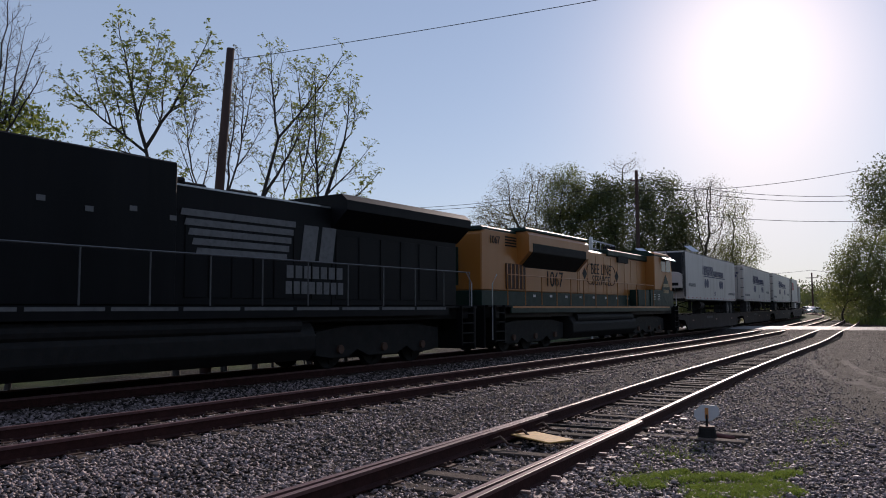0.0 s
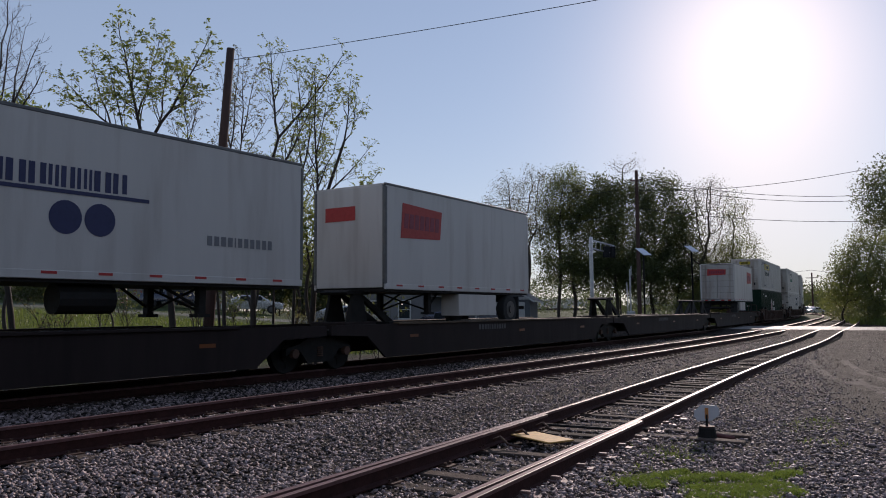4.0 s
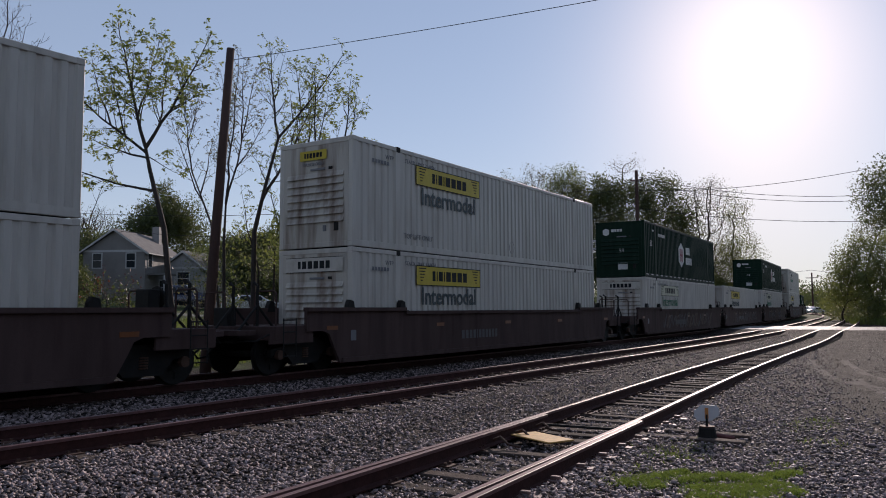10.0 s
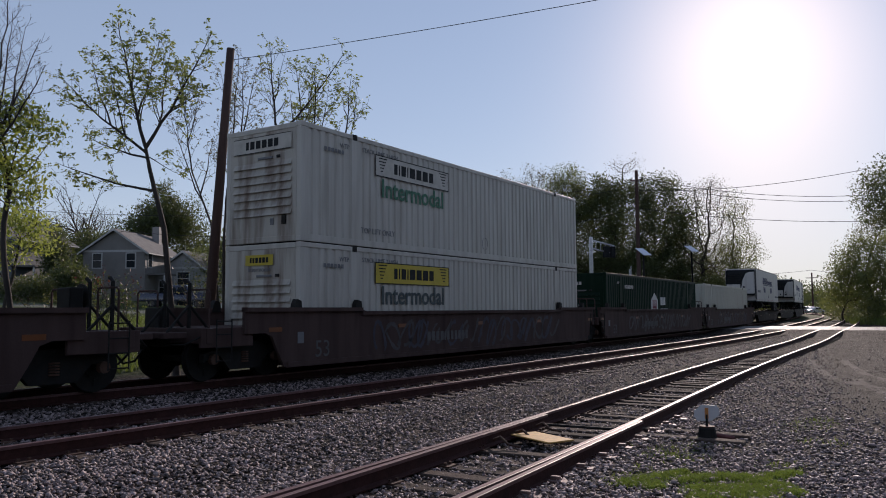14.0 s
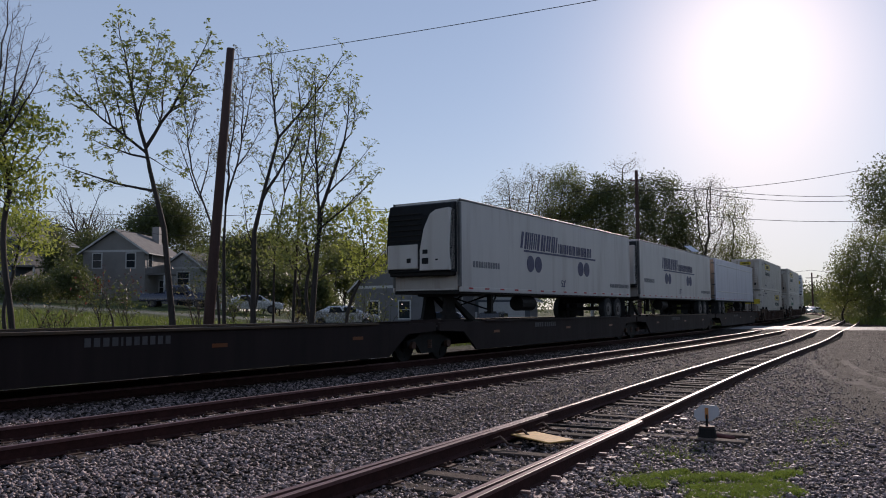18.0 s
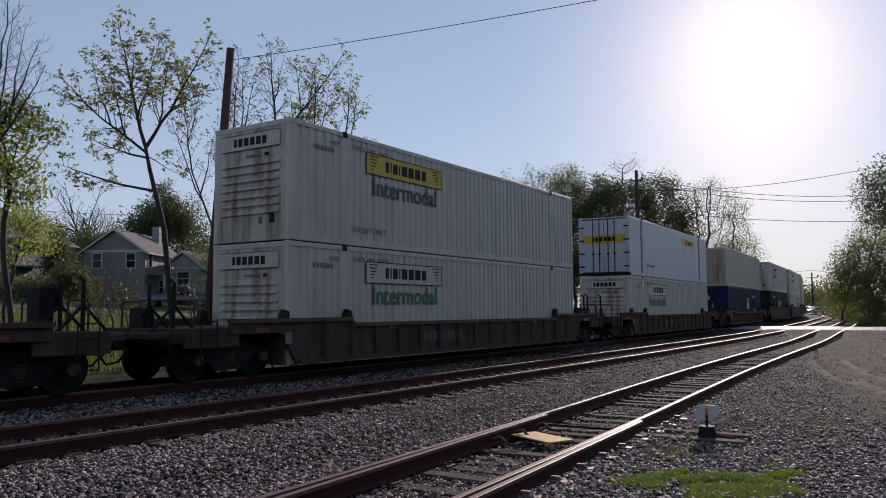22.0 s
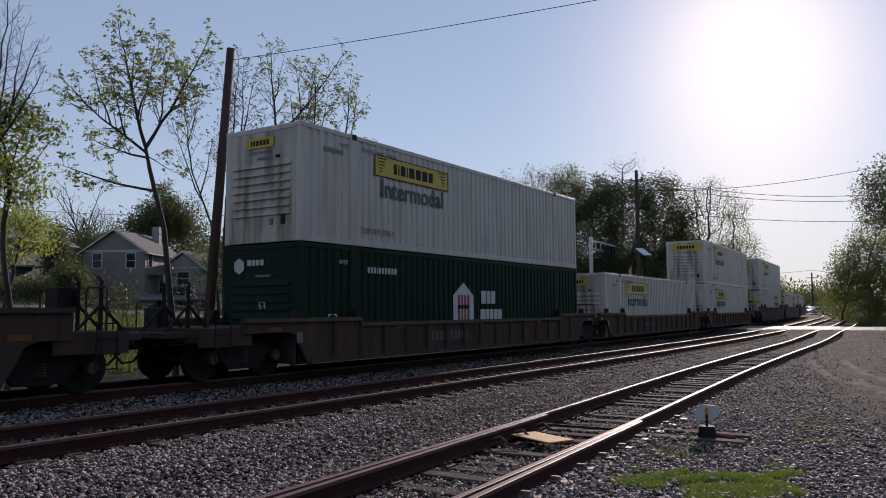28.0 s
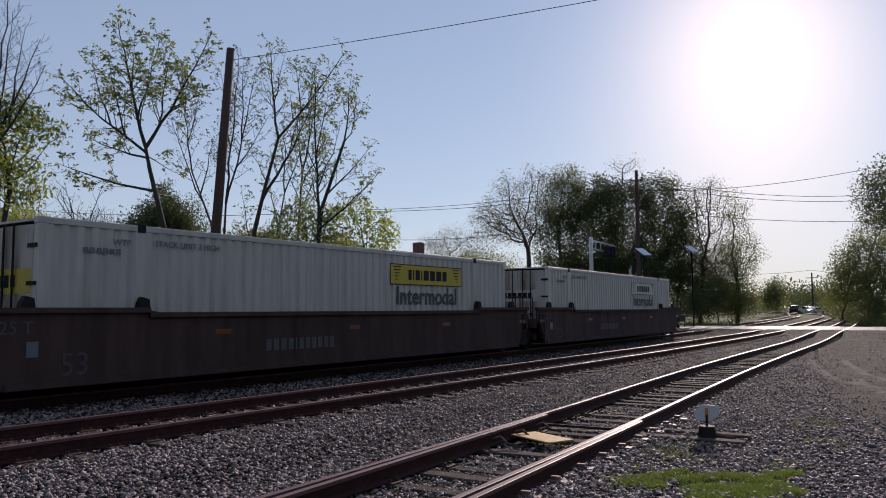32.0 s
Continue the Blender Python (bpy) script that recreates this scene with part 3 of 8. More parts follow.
def bed_places(r, n):
    d = 3.2 * (46.0 / 3.2) ** (r.random(n * 2) ** 1.15)
    a = -0.60 + 1.2 * r.random(n * 2)
    x = d * (math.cos(YAW) + a * math.sin(YAW))
    y = d * (math.sin(YAW) - a * math.cos(YAW))
    e, s = line_offset(x, y)
    cy = np.array([c_line(float(v)) for v in np.clip(x, -13, 140)])
    keep = (e < 2.3) & (x > 0.5) & (y > -2)
    for off in (0.75, -0.75, B_OFF - 0.75, B_OFF + 0.75):
        keep &= abs(e + off) > 0.10
    keep &= (abs(y - cy - 0.75) > 0.12) & (abs(y - cy + 0.75) > 0.10)
    in_c = abs(y - cy) < 0.7
    keep &= ~(in_c & (r.random(n * 2) < 0.45))
    lot = smooth(0.0, 1.4, 0.19 * x + 0.1 - y) * smooth(9.5, 17, x)
    keep &= r.random(n * 2) > 0.93 * lot
    x, y = x[keep][:n], y[keep][:n]
    z = ground_height(x, y) + (r.random(len(x)) - 0.4) * 0.055
    return np.stack([x, y, z], -1)


stones("ballast", 122000, 3, bed_places, (0.025, 0.056), "crushed grey ballast stones between the tracks")


# ---- tyre ruts in the lot ----
def rut(pts, w, label):
    bm = bmesh.new()
    rows = []
    for i, (x, y) in enumerate(pts):
        a, b = pts[max(i - 1, 0)], pts[min(i + 1, len(pts) - 1)]
        d = Vector((b[0] - a[0], b[1] - a[1], 0)).normalized()
        n = Vector((-d.y, d.x, 0)) * w * (0.8 + 0.4 * random.random())
        z = float(ground_height(np.array([x]), np.array([y]))[0])
        rows.append([bm.verts.new(Vector((x, y, z + 0.014 + h)) + n * k) for k, h in ((-1, -0.03), (-0.6, -0.004), (0, -0.01), (0.6, -0.004), (1, -0.03))])
    for p, q in zip(rows, rows[1:]):
        for k in range(4):
            bm.faces.new((p[k], p[k + 1], q[k + 1], q[k]))
    return tagged(new("tyre_rut", mesh_of("tyre_rut", bm, M["dust"], True)), label, "tyre rut", kind="stuff")


M["dust"] = mat("dusty_packed_gravel", (0.095, 0.081, 0.071), 0.95, vary=0.35, scale=1.5, fine=60, bump=0.5, spec=0.1)
for turn_x, turn_y, long, wide in ((20.2, 1.9, 15.0, 2.5), (21.8, 1.6, 14.0, 1.9), (17.6, 0.9, 8.0, 1.6), (18.8, 0.5, 7.5, 1.1)):
    rut([(turn_x + long * (1 - math.cos(k * 0.075)), turn_y + wide * math.sin(k * 0.075) + 0.12 * long * (1 - math.cos(k * 0.075)) + 0.04 * math.sin(k)) for k in range(-16, 17)], 0.16, "dusty curved tyre rut across the gravel lot")

# ---- grass ----
def blades(name, c, h, seed, label, lean=0.5, width=0.012):
    r = np.random.default_rng(seed)
    n = len(c)
    a = r.random(n) * 2 * math.pi
    hh = h * (0.4 + 0.9 * r.random(n))
    dx, dy = np.cos(a), np.sin(a)
    b = r.random(n) * 2 * math.pi
    l = lean * hh * r.random(n)
    w = width * (0.6 + 0.8 * r.random(n))
    p0 = c - np.stack([dx * w, dy * w, 0 * w], -1)
    p1 = c + np.stack([dx * w, dy * w, 0 * w], -1)
    mid = c + np.stack([np.cos(b) * l * 0.35, np.sin(b) * l * 0.35, hh * 0.6], -1)
    p2, p3 = mid + np.stack([dx * w * 0.8, dy * w * 0.8, 0 * w], -1), mid - np.stack([dx * w * 0.8, dy * w * 0.8, 0 * w], -1)
    tip = c + np.stack([np.cos(b) * l, np.sin(b) * l, hh], -1)
    v = np.stack([p0, p1, p2, p3, tip], 1).reshape(-1, 3)
    i = np.arange(n)[:, None] * 5
    faces = [tuple(q) for q in (i + np.array([[0, 1, 2, 3]])).tolist()] + [tuple(q) for q in (i + np.array([[3, 2, 4]])).tolist()]
    me = bpy.data.meshes.new(name)
    me.from_pydata(v.tolist(), [], faces)
    me.materials.append(M["patchgrass" if name == "grass_patch" else "grass"])
    return tagged(new(name, me), label, "grass", kind="stuff")


def patch(seed, n, clumps, spread):
    r = np.random.default_rng(seed)
    k = r.integers(0, len(clumps), n)
    cc = np.array(clumps)[k]
    x = cc[:, 0] + r.normal(size=n) * spread * cc[:, 2]
    y = cc[:, 1] + r.normal(size=n) * spread * cc[:, 2] * 0.7
    return np.stack([x, y, ground_height(x, y)], -1)


near_clumps = [(7.80, 3.20, 0.9), (8.05, 3.12, 1.0), (8.31, 3.03, 1.0), (8.50, 2.97, 0.7), (7.85, 2.95, 0.9), (8.32, 2.74, 0.8), (8.52, 2.64, 1.0), (8.70, 2.48, 1.0), (8.75, 2.32, 0.9), (8.69, 2.13, 1.0), (9.03, 2.02, 1.0), (9.24, 1.93, 0.8), (7.97, 2.53, 1.1), (8.12, 2.39, 1.0), (8.20, 2.20, 1.1), (8.28, 2.01, 1.1), (8.55, 1.88, 0.9), (8.66, 2.93, 0.5), (7.97, 2.20, 1.2), (8.04, 1.95, 1.2), (7.70, 2.39, 1.2), (8.33, 1.70, 0.7)]
blades("grass_patch", patch(8, 27000, near_clumps, 0.088), 0.052, 8, "low bright green grass patch in the gravel", 1.3, 0.0045)
sparse_clumps = [(10.05, 3.47, 1.0), (9.57, 3.16, 1.0), (9.48, 3.48, 0.9), (10.73, 3.23, 1.0), (13.09, 2.48, 1.5), (11.59, 2.02, 1.0), (13.84, 2.45, 1.2), (7.83, 3.25, 0.8), (8.33, 3.26, 0.8), (9.71, 2.09, 0.8)]
blades("grass_patch", patch(9, 1100, sparse_clumps, 0.22), 0.045, 12, "thin sparse grass between the gravel stones", 1.2, 0.005)


def bank_places(r, n):
    d = 19 + 31 * r.random(n) ** 0.8
    a = -0.62 + 0.9 * r.random(n)
    x = d * (math.cos(YAW) + a * math.sin(YAW))
    y = d * (math.sin(YAW) - a * math.cos(YAW))
    e, s = line_offset(x, y)
    k = (e > 8.5) & (s < 56) & (d < 48.5)
    x, y = x[k], y[k]
    return np.stack([x, y, ground_height(x, y)], -1)


blades("bank_grass", bank_places(np.random.default_rng(4), 60000), 0.26, 4, "tall green grass on the bank behind the line", 0.8, 0.02)
blades("verge_grass", np.concatenate([patch(21, 5000, [(88 + 2 * i, 6.5 + 0.4 * i + (i % 3), 2.0) for i in range(10)], 1.0), patch(22, 3000, [(78 + 1.5 * i, 24 + 0.5 * i, 1.6) for i in range(8)], 1.0)]), 0.7, 9, "rough green weeds beside the crossing road", 0.9, 0.05)


# ---- trees ----
class Wood:
    def __init__(self, seed):
        self.r = random.Random(seed)
        self.v, self.f, self.tips = [], [], []
        self.slim = self.dense = False

    def limb(self, pts, r0, r1, n):
        base = len(self.v)
        m = len(pts)
        a = None
        for i, p in enumerate(pts):
            d = (pts[min(i + 1, m - 1)] - pts[max(i - 1, 0)]).normalized()
            a = d.orthogonal().normalized() if a is None or abs(a.dot(d)) > 0.98 else (a - d * a.dot(d)).normalized()
            c = d.cross(a)
            k = r0[i] if r1 is None else r0 + (r1 - r0) * i / (m - 1)
            for j in range(n):
                t = 2 * math.pi * j / n
                self.v.append(p + (a * math.cos(t) + c * math.sin(t)) * k)
        for i in range(m - 1):
            for j in range(n):
                self.f.append((base + i * n + j, base + i * n + (j + 1) % n, base + (i + 1) * n + (j + 1) % n, base + (i + 1) * n + j))

    def grow(self, p, d, length, r, level, top, spread, up, kids, first=0.3):
        R = self.r
        segs = 5 if level == 0 else 4 if level == 1 else 3
        pts = [p.copy()]
        q, dd = p.copy(), d.normalized()
        for i in range(segs):
            dd = (dd + Vector((R.uniform(-1, 1), R.uniform(-1, 1), R.uniform(-0.6, 0.8) + up)) * 0.16).normalized()
            q = q + dd * (length / segs)
            pts.append(q.copy())
        if not (self.dense and level > 2):
            self.limb(pts, r, r * (0.45 if level < top else 0.3), 7 if level == 0 else 5 if level == 1 else 3)
        if level >= top - 1:
            self.tips += [(pts[i], level) for i in range(1, len(pts))]
        if level < top:
            for k in range(kids[level]):
                f = R.uniform(0.35, 1.0) if level else R.uniform(first, 1.0)
                i = min(int(f * segs), segs - 1)
                b = pts[i].lerp(pts[i + 1], f * segs - i)
                along = (pts[i + 1] - pts[i]).normalized()
                side = along.orthogonal().normalized()
                side = Matrix.Rotation(R.uniform(0, 6.283), 3, along) @ side
                nd = (along * (1 - spread) + side * spread + Vector((0, 0, up * 0.5))).normalized()
                self.grow(b, nd, length * (R.uniform(0.45, 0.72) if level or not self.slim else R.uniform(0.28, 0.5) * (1.25 - 0.5 * f)), r * (0.62 - 0.2 * f) * (0.75 if self.slim else 1), level + 1, top, spread, up, kids)


def leaf_mesh(name, w, per_tip, size, scatter, material, seed, keep=1.0, low=-1e9, three=False):
    r = np.random.default_rng(seed)
    t = np.array([p for p, _ in w.tips if p.z > low])
    t = t[r.random(len(t)) < keep]
    c = np.repeat(t, per_tip, 0) + np.clip(r.normal(size=(len(t) * per_tip, 3)), -1.5, 1.5) * scatter
    n = len(c)
    a = r.normal(size=(n, 3))
    a /= np.linalg.norm(a, axis=1, keepdims=True)
    b = np.cross(a, r.normal(size=(n, 3)))
    b /= np.linalg.norm(b, axis=1, keepdims=True)
    s = size * (0.4 + 1.3 * r.random((n, 1)) ** 2)
    if three:
        v = np.stack([c - a * s, c + a * s * 0.5 - b * s * 0.75, c + a * s * 0.7 + b * s * 0.7], 1).reshape(-1, 3)
    else:
        v = np.stack([c - a * s, c - b * s * 0.45, c + a * s, c + b * s * 0.45], 1).reshape(-1, 3)
    k = 3 if three else 4
    fc = (np.arange(n)[:, None] * k + np.arange(k)[None]).tolist()
    me = bpy.data.meshes.new(name)
    me.from_pydata(v.tolist(), [], fc)
    me.materials.append(material)
    return me


def tree(at, height, seed, trunk_r, kids, top, spread, up, per_tip, leaf, scatter, material, label, lean=(0, 0), trunk_len=0.55, keep=1.0, stems=1, name="tree", category="tree", bark="bark", first=0.3):
    w = Wood(seed)
    w.slim, w.dense = first > 0.4, first < 0.2
    for s in range(stems):
        d = Vector((lean[0] + (w.r.uniform(-0.2, 0.2) if stems > 1 else 0), lean[1] + (w.r.uniform(-0.2, 0.2) if stems > 1 else 0), 1))
        off = Vector((w.r.uniform(-0.5, 0.5), w.r.uniform(-0.5, 0.5), -0.15)) if stems > 1 else Vector((0, 0, -0.15))
        w.grow(off, d, height * trunk_len * w.r.uniform(0.85, 1.1), trunk_r * (w.r.uniform(0.7, 1.0) if stems > 1 else 1), 0, top, spread, up, kids, first)
    t = thing(name, label, category, at=Matrix.Translation(at))
    me = bpy.data.meshes.new("trunk")
    me.from_pydata([tuple(p) for p in w.v], [], w.f)
    me.materials.append(M[bark])
    for f in me.polygons:
        f.use_smooth = True
    part("trunk", me, None, t)
    if per_tip:
        part("crown", leaf_mesh("crown", w, per_tip, leaf, scatter, M[material], seed, keep, three=True), None, t)
    return t


def grown_tree(base_a, d, fork, crowns, n, seed, per_tip, leaf, material, label, step=0.16, thick=1.0):
    """A slender tree whose limbs grow from its fork towards points spread through its crown; fork (a, z), crowns (a, z, half width, half height)."""
    r = np.random.default_rng(seed)
    base = spot(base_a, d)
    root = np.array([0, 0, -0.2])
    top = np.array(spot(fork[0], d, fork[1]) - base)
    nodes, par = [], []
    for k in range(13):
        t = k / 12
        bow = np.array([math.sin(t * 3 + seed), math.cos(t * 3.4 + seed), 0]) * 1.0 * t * (1 - t)
        nodes.append(root + (top - root) * t + bow)
        par.append(k - 1)
    pts = []
    share = np.array([c[2] ** 2 * c[3] for c in crowns])
    for c, m in zip(crowns, np.ceil(n * share / share.sum()).astype(int)):
        q = r.normal(size=(m, 3))
        q /= np.linalg.norm(q, axis=1, keepdims=True)
        q *= (r.random((m, 1)) ** 0.45)
        pts.append(q * np.array([c[2], c[2], c[3]]) + np.array(spot(c[0], d, c[1]) - base))
    pts = np.concatenate(pts)
    clumps = pts.copy()
    kill = step * 1.5
    best_d, best = np.full(len(pts), 1e9), np.zeros(len(pts), int)
    fresh = list(range(6, 13))
    for _ in range(70):
        for i in fresh:
            dd = np.linalg.norm(pts - nodes[i], axis=1)
            m = dd < best_d
            best_d[m], best[m] = dd[m], i
        live = best_d > kill
        pts, best_d, best = pts[live], best_d[live], best[live]
        if not len(pts):
            break
        fresh = []
        for i in np.unique(best):
            v = pts[best == i] - nodes[i]
            v = (v / np.linalg.norm(v, axis=1, keepdims=True)).sum(0)
            v = v / max(np.linalg.norm(v), 1e-6) + r.normal(size=3) * 0.22 + np.array([0, 0, 0.12])
            nodes.append(nodes[i] + v / np.linalg.norm(v) * step)
            par.append(int(i))
            fresh.append(len(nodes) - 1)
    k = len(nodes)
    kids = [[] for _ in range(k)]
    for i in range(1, k):
        kids[par[i]].append(i)
    load = np.zeros(k)
    for i in range(k - 1, -1, -1):
        load[i] = 1 if not kids[i] else sum(load[j] for j in kids[i])
    rad = 0.0062 * thick * load ** 0.51
    rad[:13] += 0.02 * np.linspace(1, 0, 13)
    w = Wood(seed)
    chains = [[0]]
    stack = [(0, chains[0])]
    while stack:
        i, ch = stack.pop()
        while kids[i]:
            order = sorted(kids[i], key=lambda j: -load[j])
            for j in order[1:]:
                c2 = [i, j]
                chains.append(c2)
                stack.append((j, c2))
            i = order[0]
            ch.append(i)
    for ch in chains:
        p = [Vector(nodes[i]) for i in ch]
        rr = [rad[ch[1]] if (q == 0 and ch[0]) else rad[i] for q, i in enumerate(ch)]
        rr[-1] *= 0.5
        w.limb(p, rr, None, 7 if rr[0] > 0.05 else 5 if rr[0] > 0.02 else 3)
    if step > 0.3:
        w.tips = [(Vector(p), 0) for p in clumps]
    else:
        w.tips = [(Vector(nodes[i]), 0) for i in range(13, k) if load[i] <= 2.5 and (not kids[i] or r.random() < 0.55)]
    t = thing("tree", label, "tree", at=Matrix.Translation(base))
    me = bpy.data.meshes.new("trunk")
    me.from_pydata([tuple(p) for p in w.v], [], w.f)
    me.materials.append(M["bark"])
    me.polygons.foreach_set("use_smooth", [True] * len(me.polygons))
    part("trunk", me, None, t)
    if per_tip:
        part("crown", leaf_mesh("crown", w, per_tip, leaf, step * 0.95 if step > 0.3 else max(step, 0.16) if leaf > 0.05 else 0.09, M[material], seed, three=step > 0.3), None, t)
    return t


YG = "slender young tree with sparse new green leaves"
BG = "bare slender tree with a few small leaves"
BT0 = "bare tree with fine twigs"


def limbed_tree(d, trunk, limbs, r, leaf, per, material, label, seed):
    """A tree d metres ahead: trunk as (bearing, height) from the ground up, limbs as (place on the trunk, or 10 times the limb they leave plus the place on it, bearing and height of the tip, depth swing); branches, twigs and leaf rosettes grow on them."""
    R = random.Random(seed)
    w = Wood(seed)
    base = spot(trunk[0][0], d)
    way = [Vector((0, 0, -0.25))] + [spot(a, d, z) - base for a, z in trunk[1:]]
    way[1:1] = [way[0].lerp(way[1], 0.5) + Vector((R.uniform(-0.05, 0.05), R.uniform(-0.05, 0.05), 0))]
    buds = []

    def bow(p, q, lift, n, shake):
        """A branch from p to q that leaves outwards and turns up to its tip."""
        m = p.lerp(q, 0.5) - Vector((0, 0, lift * (q - p).length))
        out = []
        for k in range(n + 1):
            t = k / n
            v = p * (1 - t) ** 2 + m * 2 * t * (1 - t) + q * t * t
            if 0 < k < n:
                v = v + Vector((R.uniform(-1, 1), R.uniform(-1, 1), R.uniform(-0.6, 0.6))) * shake
            out.append(v)
        return out

    def at(pts, f):
        i = min(int(f * (len(pts) - 1)), len(pts) - 2)
        return pts[i].lerp(pts[i + 1], f * (len(pts) - 1) - i), (pts[i + 1] - pts[i]).normalized()

    def twig(pts, r0, level, reach):
        length = sum((b - a).length for a, b in zip(pts, pts[1:]))
        n = max(int(length / (0.23 if level == 0 else 0.15)), 2)
        for k in range(n):
            f = 0.2 + (k + R.random()) / n * 0.79
            p, along = at(pts, min(f, 0.999))
            side = Matrix.Rotation(R.uniform(0, 6.283), 3, along) @ along.orthogonal().normalized()
            dd = (along * 0.62 + side * 0.72 + Vector((0, 0, 0.22))).normalized()
            ln = (reach * (1.15 - 0.75 * f) * R.uniform(0.6, 1.1)) if level == 0 else R.uniform(0.14, 0.34)
            q = p + dd * ln
            b = bow(p, q, 0.10, 3 if level == 0 else 2, 0.02 * ln)
            rr = max(r0 * (1 - 0.75 * f) * 0.42, 0.0045)
            w.limb(b, rr, 0.0035, 4 if level == 0 else 3)
            if level == 0:
                twig(b, rr, 1, 0)
                buds.append(q)
            else:
                buds.append(q)

    w.limb(way, [r * (1.12 - 0.68 * k / (len(way) - 1)) for k in range(len(way))], None, 9)
    ways = [way]
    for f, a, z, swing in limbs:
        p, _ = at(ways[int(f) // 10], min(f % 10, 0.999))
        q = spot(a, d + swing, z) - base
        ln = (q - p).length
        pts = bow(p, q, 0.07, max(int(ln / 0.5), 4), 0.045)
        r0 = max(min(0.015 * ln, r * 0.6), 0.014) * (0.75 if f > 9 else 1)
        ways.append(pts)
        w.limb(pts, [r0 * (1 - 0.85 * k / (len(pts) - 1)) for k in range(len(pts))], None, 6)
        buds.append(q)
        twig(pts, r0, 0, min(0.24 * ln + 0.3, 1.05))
    t = thing("tree", label, "tree", at=Matrix.Translation(base))
    me = bpy.data.meshes.new("trunk")
    me.from_pydata([tuple(p) for p in w.v], [], w.f)
    me.materials.append(M["bark"])
    me.polygons.foreach_set("use_smooth", [True] * len(me.polygons))
    part("trunk", me, None, t)
    part("crown", rosettes(buds, per, leaf, M[material], seed), None, t)
    return t


def rosettes(buds, per, size, material, seed):
    """Small whorls of narrow leaves that spread and droop from each bud."""
    r = np.random.default_rng(seed)
    c = np.repeat(np.array(buds), per, 0)
    n = len(c)
    c = c + r.normal(size=(n, 3)) * size * 0.22
    ang = r.random(n) * 2 * math.pi
    rise = r.normal(size=n) * 0.45 + 0.1
    a = np.stack([np.cos(ang) * np.cos(rise), np.sin(ang) * np.cos(rise), np.sin(rise)], -1)
    b = np.cross(a, r.normal(size=(n, 3)))
    b /= np.linalg.norm(b, axis=1, keepdims=True)
    s = size * (0.55 + 0.8 * r.random((n, 1)))
    v = np.stack([c, c + a * s * 0.5 - b * s * 0.24, c + a * s - np.array([0, 0, 1]) * s * 0.18, c + a * s * 0.5 + b * s * 0.24], 1).reshape(-1, 3)
    me = bpy.data.meshes.new("crown")
    me.from_pydata(v.tolist(), [], (np.arange(n)[:, None] * 4 + np.arange(4)[None]).tolist())
    me.materials.append(material)
    return me


